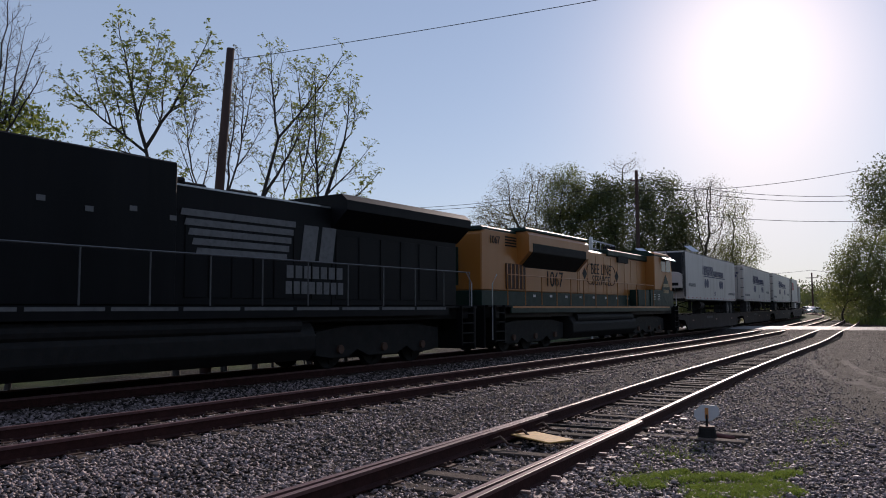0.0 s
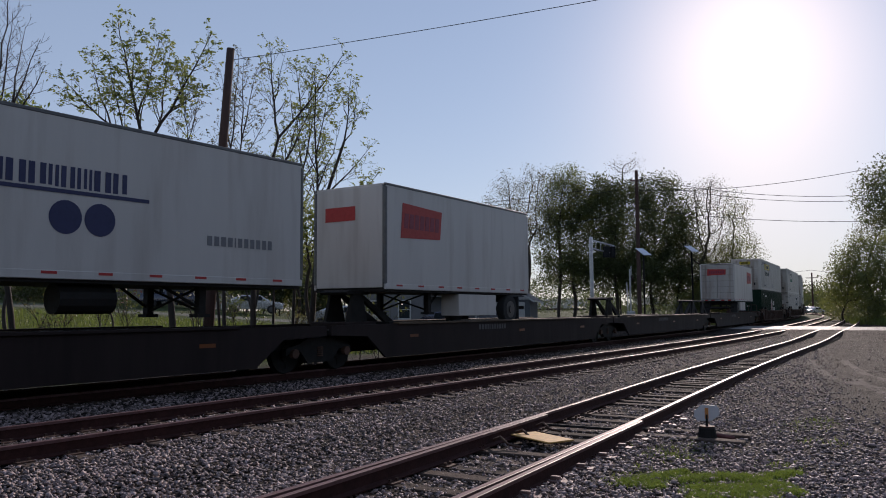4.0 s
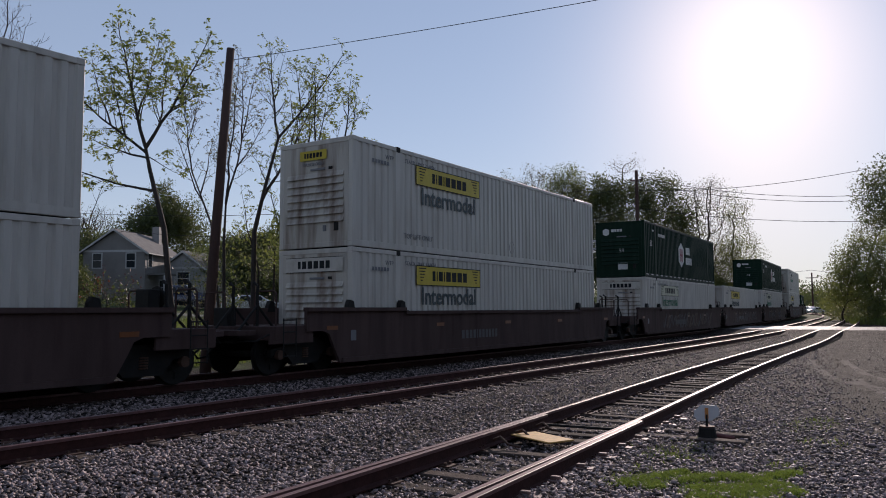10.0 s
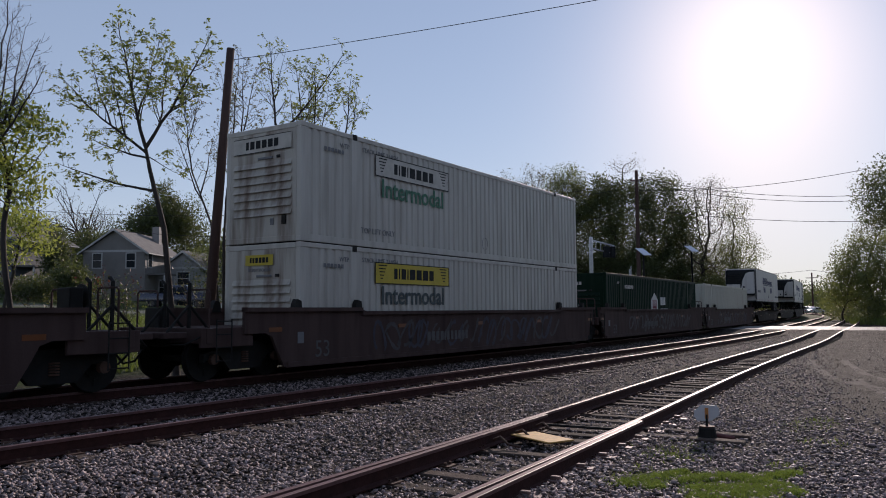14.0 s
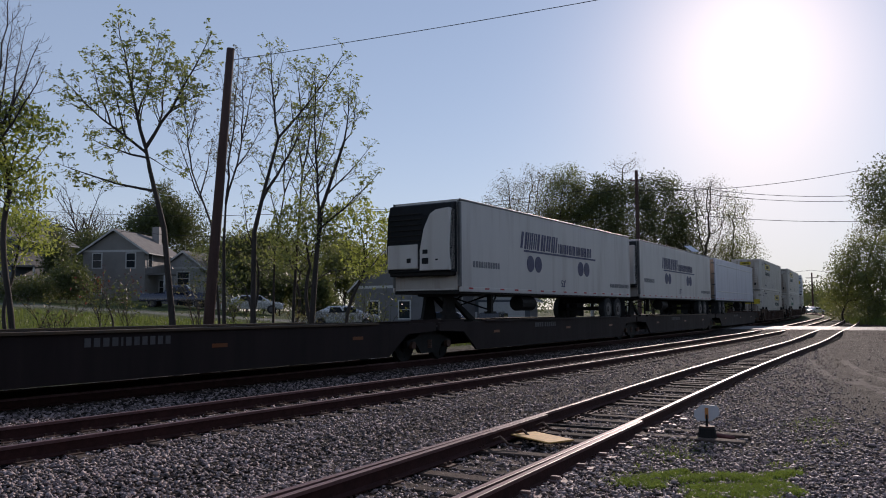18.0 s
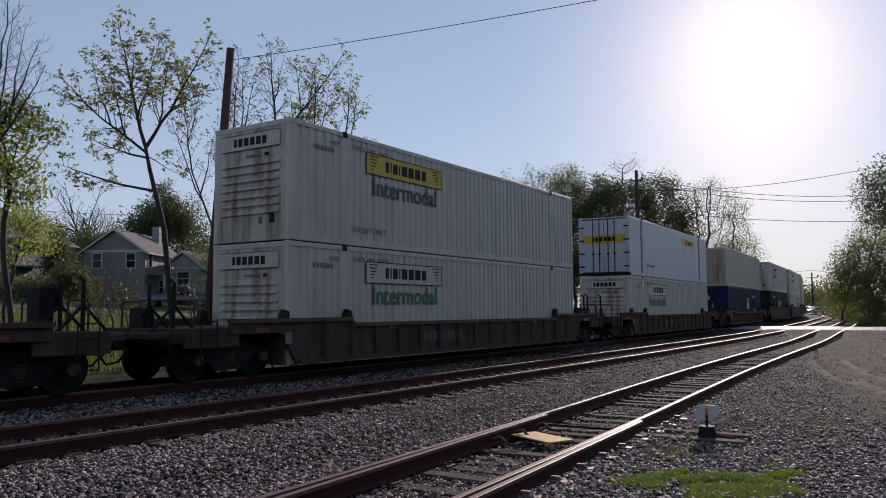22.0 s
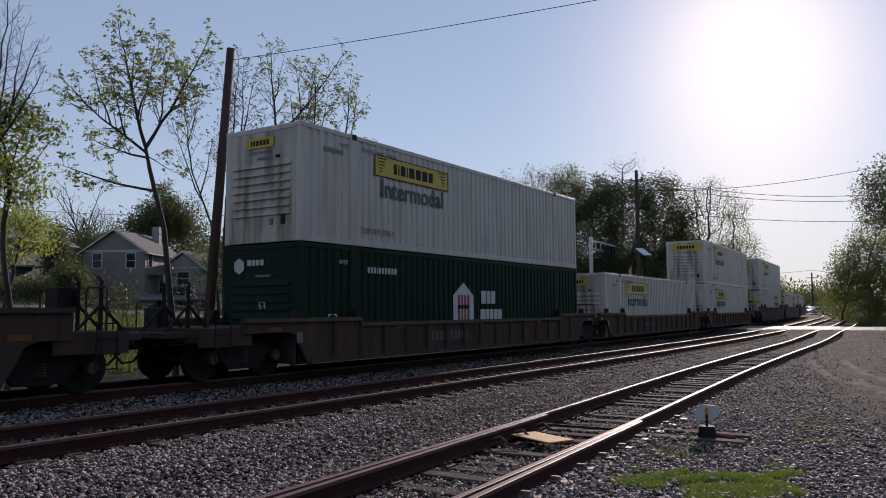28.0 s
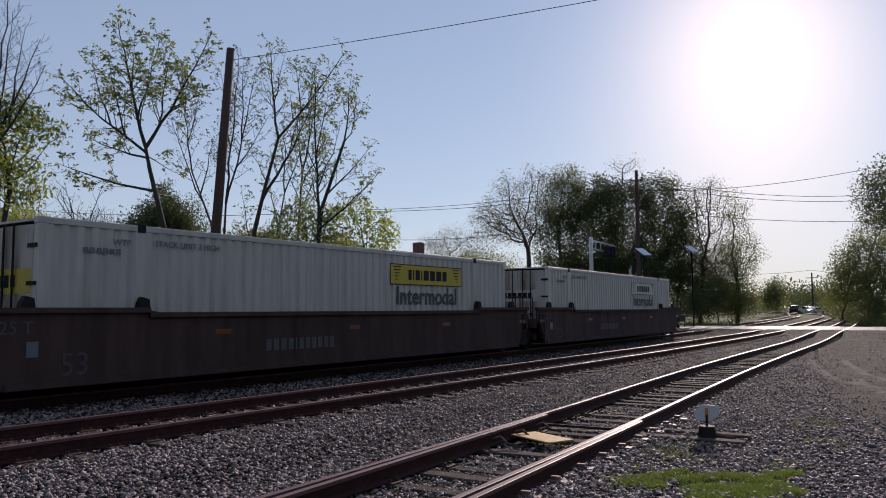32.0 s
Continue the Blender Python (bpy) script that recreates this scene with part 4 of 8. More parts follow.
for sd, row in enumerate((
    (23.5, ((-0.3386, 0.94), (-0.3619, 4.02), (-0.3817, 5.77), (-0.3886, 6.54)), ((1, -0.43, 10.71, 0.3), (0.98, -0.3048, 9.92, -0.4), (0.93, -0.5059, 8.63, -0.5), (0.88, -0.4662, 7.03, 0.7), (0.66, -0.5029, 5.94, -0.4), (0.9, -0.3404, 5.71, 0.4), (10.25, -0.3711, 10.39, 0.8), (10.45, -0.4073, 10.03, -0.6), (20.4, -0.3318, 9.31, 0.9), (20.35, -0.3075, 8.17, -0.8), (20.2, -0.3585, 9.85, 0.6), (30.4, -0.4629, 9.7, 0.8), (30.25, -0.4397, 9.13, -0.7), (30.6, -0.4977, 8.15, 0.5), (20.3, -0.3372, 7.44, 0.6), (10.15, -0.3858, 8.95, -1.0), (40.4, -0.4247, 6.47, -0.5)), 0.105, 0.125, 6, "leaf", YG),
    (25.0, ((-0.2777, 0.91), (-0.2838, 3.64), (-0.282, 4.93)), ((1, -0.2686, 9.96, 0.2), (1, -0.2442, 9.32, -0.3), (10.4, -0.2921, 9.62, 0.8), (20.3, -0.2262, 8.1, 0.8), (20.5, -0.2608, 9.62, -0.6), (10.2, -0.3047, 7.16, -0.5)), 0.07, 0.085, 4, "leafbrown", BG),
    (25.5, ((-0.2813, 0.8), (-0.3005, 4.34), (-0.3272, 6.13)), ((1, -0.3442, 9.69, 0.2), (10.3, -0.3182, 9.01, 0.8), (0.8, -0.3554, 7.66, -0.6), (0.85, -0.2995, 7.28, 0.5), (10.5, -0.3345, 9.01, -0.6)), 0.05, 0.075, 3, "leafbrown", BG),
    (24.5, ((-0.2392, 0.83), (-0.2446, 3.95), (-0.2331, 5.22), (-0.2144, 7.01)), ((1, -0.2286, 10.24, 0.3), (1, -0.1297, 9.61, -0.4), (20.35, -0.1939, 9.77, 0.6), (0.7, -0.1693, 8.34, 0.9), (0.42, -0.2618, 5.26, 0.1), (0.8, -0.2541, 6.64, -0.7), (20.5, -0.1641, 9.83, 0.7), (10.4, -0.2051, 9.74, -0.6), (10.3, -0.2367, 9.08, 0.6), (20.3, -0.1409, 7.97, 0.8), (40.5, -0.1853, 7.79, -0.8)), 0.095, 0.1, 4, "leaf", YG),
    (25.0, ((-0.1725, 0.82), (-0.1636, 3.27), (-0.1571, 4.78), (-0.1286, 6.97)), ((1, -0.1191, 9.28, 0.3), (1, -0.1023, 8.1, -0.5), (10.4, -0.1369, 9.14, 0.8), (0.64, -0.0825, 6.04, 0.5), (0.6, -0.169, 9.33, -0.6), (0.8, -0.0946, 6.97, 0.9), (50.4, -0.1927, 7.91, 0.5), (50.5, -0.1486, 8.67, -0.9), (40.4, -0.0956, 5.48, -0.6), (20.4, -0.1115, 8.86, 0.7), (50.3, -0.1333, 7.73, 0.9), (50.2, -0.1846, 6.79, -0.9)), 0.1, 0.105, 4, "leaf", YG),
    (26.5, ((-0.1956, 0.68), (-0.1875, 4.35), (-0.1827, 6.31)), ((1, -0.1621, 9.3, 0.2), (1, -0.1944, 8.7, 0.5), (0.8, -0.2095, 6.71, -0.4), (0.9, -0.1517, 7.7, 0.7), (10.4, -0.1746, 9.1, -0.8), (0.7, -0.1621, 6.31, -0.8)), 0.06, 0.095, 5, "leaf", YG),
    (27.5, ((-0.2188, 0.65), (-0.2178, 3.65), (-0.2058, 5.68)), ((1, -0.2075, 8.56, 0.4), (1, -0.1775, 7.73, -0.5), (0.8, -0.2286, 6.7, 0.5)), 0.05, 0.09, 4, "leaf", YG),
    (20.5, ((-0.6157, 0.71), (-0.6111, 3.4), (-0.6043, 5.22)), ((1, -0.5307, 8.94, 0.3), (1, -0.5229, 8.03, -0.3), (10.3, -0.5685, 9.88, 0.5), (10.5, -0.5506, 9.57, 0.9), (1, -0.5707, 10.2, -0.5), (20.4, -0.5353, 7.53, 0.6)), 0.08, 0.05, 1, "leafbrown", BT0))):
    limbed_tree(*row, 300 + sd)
LB, BB, SB, DT0 = "leafy young tree leaning over the bank", "bushy tree with fresh green leaves", "tangled shrub with dark leaves on the bank", "tree with dense fresh green leaves"
for sd, row in enumerate((
    (-0.1684, 25.5, (-0.1714, 2.93), ((-0.1831, 4.15, 1.15, 1.08), (-0.2048, 3.68, 0.74, 0.93), (-0.1502, 4.24, 0.84, 0.74)), 520, 26, 0.062, "leaf", LB, 0.16, 1.0),
    (-0.1306, 26.0, (-0.102, 2.77), ((-0.0915, 4.01, 0.87, 0.91), (-0.0658, 3.72, 0.42, 0.64), (-0.1173, 4.49, 0.76, 0.76), (-0.0948, 3.06, 0.95, 0.47)), 520, 30, 0.062, "leafbright", BB, 0.16, 1.0),
    (-0.2359, 27.5, (-0.239, 2.64), ((-0.2375, 3.65, 1.1, 0.9), (-0.2633, 3.85, 0.8, 0.8)), 240, 10, 0.06, "leafmid", SB, 0.2, 1.0),
    (-0.1887, 30.0, (-0.1894, 2.53), ((-0.1897, 3.19, 1.97, 0.87), (-0.1312, 2.97, 1.31, 0.66)), 300, 14, 0.065, "leafdark", SB, 0.22, 1.0),
    (-0.2541, 31.0, (-0.2548, 2.34), ((-0.2768, 2.57, 1.36, 0.68), (-0.2332, 2.79, 1.36, 0.79)), 220, 10, 0.065, "leafdark", SB, 0.24, 1.0),
    (-0.432, 33.0, (-0.433, 2.16), ((-0.4297, 2.52, 1.44, 0.6),), 140, 6, 0.06, "leafred", SB, 0.24, 1.0),
    (-0.559, 21.0, (-0.5628, 4.84), ((-0.5666, 6.65, 0.84, 0.95), (-0.5252, 6.33, 0.73, 0.34), (-0.5903, 5.62, 1.22, 0.92), (-0.5518, 4.84, 0.77, 0.61)), 900, 34, 0.066, "leafbright", DT0, 0.17, 1.1),
    (-0.5518, 24.0, (-0.5543, 2.67), ((-0.5569, 4.08, 1.22, 0.7), (-0.527, 3.73, 0.7, 0.52), (-0.5848, 3.37, 1.05, 0.7)), 560, 30, 0.066, "leafbright", DT0, 0.18, 1.0))):
    grown_tree(*row[:5], 40 + sd, *row[5:])
grown_tree(0.640, 52, (0.612, 4.5), ((0.600, 9.2, 3.1, 2.7), (0.575, 7.2, 1.6, 0.8)), 700, 95, 30, 0.068, "leafdark", "tall tree with dark spreading branches", 0.36, 2.2)
# scrub under them
for k in range(6):
    tree(spot(-0.50 + 0.078 * k + 0.01 * (k % 3), 28 + 2.5 * (k % 4)), 2.0 + 0.4 * (k % 3), 70 + k, 0.03, (6, 4), 2, 0.45, 0.3, 3 if k % 2 else 1, 0.05, 0.12, "leafdark" if k % 2 else "leafbrown", "low thin-stemmed bush on the bank", (0, 0), 0.8, 1.0, 3, "bush", "bush")
# larger trees further off
LT, DT, BT, GT, FT = "tall tree with light spring foliage", "large tree with dense dark foliage", "bare tree with fine spring twigs", "green leafy tree behind the houses", "distant dark tree against the sky"
RT = "tree with dense green foliage beside the road"
GB, EV = "low green shrubs beside the crossing", "dark evergreen tree beside the house"
for sd, row in enumerate((
    (0.1105, 88, (0.1097, 8.45), ((0.0573, 12.46, 1.92, 1.8), (0.0824, 14.61, 2.44, 2.57), (0.1215, 16.38, 2.31, 1.92), (0.0734, 11.04, 3.85, 2.57), (0.1101, 11.68, 3.21, 3.85)), 620, 36, 0.062, "leafbrown", LT, 0.42, 3.4),
    (0.149, 88, (0.15, 9.09), ((0.162, 15.92, 2.31, 2.18), (0.1433, 13.64, 2.18, 2.82), (0.1726, 12.98, 2.31, 2.82)), 420, 60, 0.07, "leafmid", LT, 0.42, 3.2),
    (0.1671, 88, (0.1677, 4.59), ((0.1502, 10.39, 3.08, 3.21), (0.1872, 12.33, 2.95, 3.59), (0.1607, 6.51, 3.85, 3.21), (0.1972, 6.51, 3.85, 3.21)), 520, 100, 0.092, "leafdark", DT, 0.5, 2.6),
    (0.2216, 88, (0.2226, 5.87), ((0.2058, 14.29, 2.82, 2.44), (0.2353, 14.61, 2.95, 2.18), (0.2235, 10.39, 4.23, 3.85), (0.2335, 5.87, 4.49, 3.21)), 560, 100, 0.092, "leafdark", DT, 0.5, 2.6),
    (0.2687, 88, (0.2698, 5.23), ((0.272, 14.29, 2.82, 2.44), (0.298, 15.46, 1.92, 1.54), (0.2784, 10.39, 3.59, 3.85), (0.2698, 5.23, 4.49, 3.21)), 520, 100, 0.092, "leafdark", DT, 0.5, 2.6),
    (0.3012, 88, (0.3061, 4.59), ((0.3115, 11.04, 2.18, 3.59), (0.3066, 6.51, 3.21, 3.85), (0.328, 4.59, 2.57, 3.21)), 420, 81, 0.089, "leafdark", DT, 0.5, 2.6),
    (0.2288, 92, (0.2334, 12.83), ((0.2249, 18.29, 1.48, 1.07), (0.2493, 18.7, 1.48, 1.21)), 90, 9, 0.05, "leafbrown", BT, 0.4, 2.8),
    (0.3302, 86, (0.3344, 6.4), ((0.3344, 13.68, 2.76, 2.26), (0.3529, 14.31, 2.01, 2.13), (0.3533, 10.82, 2.51, 2.51), (0.3399, 7.66, 3.13, 3.13)), 560, 22, 0.055, "leafbrown", BT, 0.42, 3.4),
    (0.3775, 86, (0.379, 4.52), ((0.3815, 11.77, 1.63, 2.88), (0.3837, 7.66, 2.63, 2.88), (0.3751, 3.89, 2.88, 2.76), (0.3612, 5.77, 2.51, 3.13)), 560, 60, 0.062, "leafmid", BT, 0.42, 3.4),
    (0.3498, 84, (0.3505, 2.0), ((0.3507, 2.61, 3.06, 2.08), (0.3235, 1.7, 2.45, 1.71), (0.3817, 1.7, 2.2, 1.47)), 300, 86, 0.081, "leafmid", GB, 0.42, 1.5),
    (0.0074, 115, (0.0074, 8.06), ((0.0147, 11.43, 3.35, 2.51), (-0.0145, 10.59, 3.02, 2.18), (0.0403, 10.59, 2.51, 2.51)), 300, 36, 0.062, "leafbrown", LT, 0.6, 3.4),
    (0.0582, 105, (0.0584, 5.19), ((0.0512, 7.49, 3.83, 2.3), (0.0147, 6.72, 3.83, 1.99), (0.0876, 6.72, 3.06, 1.99)), 300, 49, 0.096, "leafmid", GT, 0.6, 2),
    (0.5148, 84, (0.5177, 2.0), ((0.5183, 6.29, 1.59, 2.08), (0.5411, 8.13, 1.59, 1.71), (0.5081, 3.22, 1.59, 2.2), (0.5355, 4.14, 2.2, 3.06)), 480, 48, 0.081, "leafmid", RT, 0.42, 2.0),
    (0.5597, 80, (0.5613, 1.98), ((0.5575, 4.31, 2.1, 2.92), (0.584, 6.06, 2.33, 3.5), (0.5594, 1.11, 2.33, 1.75)), 420, 55, 0.085, "leafmid", RT, 0.45, 2.0),
    (0.5474, 90, (0.5472, 5.97), ((0.5529, 10.26, 2.23, 2.1), (0.579, 11.25, 2.23, 2.23)), 260, 22, 0.055, "leafbrown", BT, 0.42, 3.4),
    (0.5094, 92, (0.5103, 1.72), ((0.5016, 1.72, 1.48, 1.48), (0.5231, 1.06, 2.01, 1.48)), 160, 36, 0.081, "leafmid", RT, 0.4, 1.6),
    (0.4279, 150, (0.4282, 1.88), ((0.4287, 4.38, 2.08, 3.06), (0.416, 2.97, 1.75, 1.97)), 200, 45, 0.133, "leafmid", FT, 0.7, 2.2),
    (0.454, 235, (0.4543, 1.6), ((0.4546, 3.65, 3.77, 2.74), (0.4765, 4.33, 3.77, 3.43), (0.4944, 2.97, 3.43, 2.74)), 220, 34, 0.207, "leafmid", FT, 1.1, 2.6),
    (0.4649, 255, (0.4654, 3.09), ((0.4694, 5.87, 5.58, 3.35), (0.4438, 4.94, 4.46, 2.97)), 180, 8, 0.185, "leafbrown", FT, 1.1, 2.6),
    (-0.3612, 92, (-0.3608, 10.12), ((-0.3623, 14.87, 1.48, 2.15), (-0.363, 12.49, 2.95, 2.41), (-0.3517, 11.47, 3.35, 2.01), (-0.3883, 11.47, 2.28, 1.74)), 380, 100, 0.096, "leafdark", DT, 0.5, 2.4),
    (-0.4985, 66, (-0.4996, 4.77), ((-0.5013, 7.67, 0.67, 1.64), (-0.4965, 5.74, 1.25, 2.12), (-0.4845, 3.81, 1.73, 1.44)), 260, 96, 0.074, "leafdark", EV, 0.4, 1.6),
    (-0.4584, 88, (-0.4595, 4.97), ((-0.4605, 7.02, 1.53, 1.73), (-0.4391, 8.05, 1.53, 1.73), (-0.4446, 4.46, 2.04, 1.53)), 300, 45, 0.074, "leafdark", DT, 0.4, 2.0),
    (-0.2546, 75, (-0.2552, 5.22), ((-0.2558, 7.42, 2.73, 1.53), (-0.2267, 7.97, 2.19, 1.42)), 260, 81, 0.081, "leafdark", DT, 0.45, 2.0),
    (-0.5531, 98, (-0.5537, 4.94), ((-0.5629, 9.24, 3.57, 2.86), (-0.5267, 9.96, 2.86, 2.86)), 260, 60, 0.12, "leafdark", DT, 0.55, 2.2),
    (-0.4875, 98, (-0.4881, 4.94), ((-0.4895, 8.52, 3.57, 2.86), (-0.4535, 9.96, 2.57, 2.14)), 260, 60, 0.12, "leafdark", DT, 0.55, 2.2),
    (-0.4038, 98, (-0.4043, 4.94), ((-0.3982, 8.52, 3.57, 2.86), (-0.424, 9.24, 2.86, 2.14)), 240, 60, 0.12, "leafdark", DT, 0.55, 2.2),
    (-0.3129, 98, (-0.3132, 4.94), ((-0.314, 8.16, 3.57, 2.57), (-0.2849, 8.52, 2.86, 2.14)), 240, 60, 0.12, "leafdark", DT, 0.55, 2.2),
    (-0.2328, 98, (-0.2331, 4.94), ((-0.2338, 8.52, 3.57, 2.29), (-0.1972, 8.52, 2.86, 2.14)), 240, 60, 0.12, "leafmid", DT, 0.55, 2.2),
    (-0.1382, 98, (-0.1384, 4.94), ((-0.1387, 7.8, 3.57, 2.14), (-0.1021, 7.45, 2.86, 1.86)), 240, 60, 0.12, "leafmid", DT, 0.55, 2.2),
    (-0.5309, 60, (-0.5312, 2.64), ((-0.5461, 3.25, 2.19, 0.7), (-0.5135, 3.38, 1.57, 0.87)), 200, 40, 0.08, "leafdark", EV, 0.36, 1.4),
    (-0.48, 60, (-0.4802, 2.64), ((-0.4826, 4.03, 1.31, 1.49), (-0.4661, 3.38, 1.31, 0.87)), 200, 40, 0.08, "leafdark", EV, 0.36, 1.4))):
    grown_tree(*row[:5], 200 + sd, *row[5:])
BIG = (
    (-0.13, 115, 11.0, 2, "leafdark", 10, DT),
    (-0.19, 110, 11.5, 2, "leafdark", 10, DT),
    (-0.350, 94, 15.0, 2, "leafdark", 14, DT),
    (-0.455, 110, 16.0, 1, "leafbrown", 2, BT),
    (-0.43, 112, 15.0, 1, "leafbrown", 3, BT),
    (-0.525, 105, 15.0, 1, "leafbrown", 2, BT),
    (-0.555, 100, 14.0, 1, "leafbrown", 3, BT),
    (-0.54, 80, 9.0, 2, "leafdark", 12, DT),
    (-0.255, 68, 5.0, 3, "leafdark", 12, DT),
    (-0.215, 70, 5.4, 3, "leafdark", 12, DT),
    (-0.175, 68, 4.6, 3, "leafdark", 12, DT),
    (-0.30, 78, 8.0, 2, "leaf", 7, GT),
    (-0.26, 82, 8.5, 2, "leaf", 7, GT),
    (-0.42, 86, 8.0, 2, "leafdark", 12, DT),
)
for sd, (a, d, h, st, mt, per, lab) in enumerate(BIG):
    tree(spot(a, d), h, 100 + sd, 0.024 * h * (1 if st == 1 else 0.5), (9, 6, 4), 3, 0.5, 0.14, max(int(per * (1.4 if per > 9 else 0.85)), 1), (0.0012 if per > 9 else 0.0010) * d, (0.6 if per > 9 else 0.45) * h / 14, mt, lab, (0, 0), 0.6 if st < 3 else 0.5, 1.0, st, first=0.15 if per > 9 else 0.3)
# far woods closing the view, and an added belt that holds back sky light
far = np.random.default_rng(77)
v, f = [], []
for k in range(9000):
    a = -0.95 + 1.9 * far.random()
    d = 170 + 160 * far.random()
    p = spot(a, d)
    if k >= 5200:
        # unseen woods added behind the eye, across the lot, to close off sky light
        x = -70 + 190 * far.random()
        y = -24 - 14 * far.random() - 0.12 * max(x, 0)
        p, a = Vector((x, y, float(ground_height(np.array([x]), np.array([y]))[0]))), 0.0
    hgt = (6.5 + 3.5 * math.sin(a * 17) + 2.5 * math.sin(a * 41 + 1)) * (0.55 if 0.40 < a < 0.50 else 1.0 if k >= 5200 else 1.0)
    c = Vector((p.x, p.y, p.z + hgt * far.random() ** 0.7))
    for q in range(12):
        o = Vector(far.normal(size=3)) * 1.4
        n1 = Vector(far.normal(size=3)).normalized()
        n2 = n1.orthogonal()
        i = len(v)
        v += [tuple(c + o - n1 * 0.34), tuple(c + o + n1 * 0.18 - n2 * 0.3), tuple(c + o + n1 * 0.24 + n2 * 0.3)]
        f.append((i, i + 1, i + 2))
me = bpy.data.meshes.new("distant_woods")
me.from_pydata(v, [], f)
me.materials.append(M["leafdark"])
tagged(new("distant_woods", me), "distant skyline woods in spring leaf, plus unseen belt blocking sky light", "woods", kind="stuff")

# ---- the train: everything in it has x along the train (its head at -x), y across, z up from the rails ----
TRAIN = []


def rides(ob, s, z=0.0):
    """Puts a thing into the train: its middle is s metres along the line at the start."""
    TRAIN.append((ob, s, z))
    return ob


CL, CW, CH = 16.154, 2.59, 2.88


def corrugated(x0, x1, z0, z1, y, depth, pitch, sign):
    """An upright panel of pressed ribs between x0 and x1; the ribs sink inwards by depth."""
    bm = bmesh.new()
    n = max(int(round((x1 - x0) / pitch)), 1)
    p = (x1 - x0) / n
    prof = []
    for i in range(n):
        a = x0 + i * p
        prof += [(a, 0), (a + 0.42 * p, 0), (a + 0.56 * p, depth), (a + 0.86 * p, depth)]
    prof.append((x1, 0))
    lo = [bm.verts.new((x, y - sign * d, z0)) for x, d in prof]
    hi = [bm.verts.new((x, y - sign * d, z1)) for x, d in prof]
    for i in range(len(prof) - 1):
        bm.faces.new((lo[i], lo[i + 1], hi[i + 1], hi[i]))
    return bm


def wall_strip(name, parent, material, x, z, w, h, face, lift=0.004, label=""):
    """A flat film on a side wall."""
    bm = bmesh.new()
    box(bm, x - w / 2, x + w / 2, -lift if face < 0 else 0, 0 if face < 0 else lift, z - h / 2, z + h / 2)
    return part(name, bm, material, parent, label, at=Matrix.Translation((0, face * (CW / 2 + 0.001), 0)))


def firm_sign(parent, x, z, ground, ink, frame_only=False, face=-1, wide=3.62, high=0.58):
    """The haulier's panel: a coloured field with a border, a row of bars and a fan of thin strokes at each end."""
    y = face * (CW / 2 + 0.002)
    sg = part("sign_panel", letter_bars([wide], high, 0.0, thick=0.004), M[ground], parent, "", at=side_frame(x, z, y, face))
    bm = bmesh.new()
    t = 0.025
    for x0, x1, y0, y1 in ((-wide / 2, wide / 2, high / 2 - t, high / 2), (-wide / 2, wide / 2, -high / 2, -high / 2 + t), (-wide / 2, -wide / 2 + t, -high / 2, high / 2), (wide / 2 - t, wide / 2, -high / 2, high / 2)):
        box(bm, x0, x1, y0, y1, 0.004, 0.007)
    part("border", bm, M[ink], sg)
    part("lettering", letter_bars([0.15, 0.05, 0.21, 0.05, 0.26, 0.25, 0.26, 0.22], high * 0.5, 0.07, 0.0, 0.008), M[ink], sg, "row of dark bars")
    bm = bmesh.new()
    for sgn in (-1, 1):
        for k in range(5):
            x0 = sgn * (wide * 0.46 - k * 0.02)
            x1 = sgn * (wide * 0.46 - 0.36 + k * 0.045)
            yy = high * (0.36 - 0.15 * k)
            box(bm, min(x0, x1), max(x0, x1), yy - 0.014, yy + 0.014, 0.004, 0.008)
    part("fan_stroke", bm, M[ink], sg)
    return sg


def hexagon_sign(parent, x, z, house, face=-1):
    y = face * (CW / 2 + 0.002)
    bm = bmesh.new()
    if house:
        poly = ((-0.6, -0.75), (0.6, -0.75), (0.6, 0.35), (0, 0.75), (-0.6, 0.35))
    else:
        poly = ((0, -0.72), (0.6, -0.38), (0.6, 0.38), (0, 0.72), (-0.6, 0.38), (-0.6, -0.38))
    prism(bm, poly, 0, 0.004, "z")
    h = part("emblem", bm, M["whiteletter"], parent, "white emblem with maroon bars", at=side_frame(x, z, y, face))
    bm = bmesh.new()
    for x0, x1, y0, y1 in ((-0.34, -0.22, -0.42, 0.36), (-0.14, -0.04, -0.42, 0.36), (0.04, 0.14, -0.42, 0.36), (0.22, 0.34, -0.42, 0.36), (-0.34, 0.34, -0.07, 0.05)):
        box(bm, x0, x1, y0, y1, 0.004, 0.008)
    part("emblem_stripes", bm, M["maroon"], h)
    part("lettering", letter_bars([0.3, 0.24, 0.26], 0.42, 0.06, 0, 0.005), M["whiteletter"], parent, "row of white bars", at=side_frame(x + 1.55, z + 0.3, y, face))
    part("lettering", letter_bars([0.32, 0.18, 0.24, 0.24, 0.24], 0.42, 0.05, 0, 0.005), M["whiteletter"], parent, "row of white bars", at=side_frame(x + 1.75, z - 0.3, y, face))


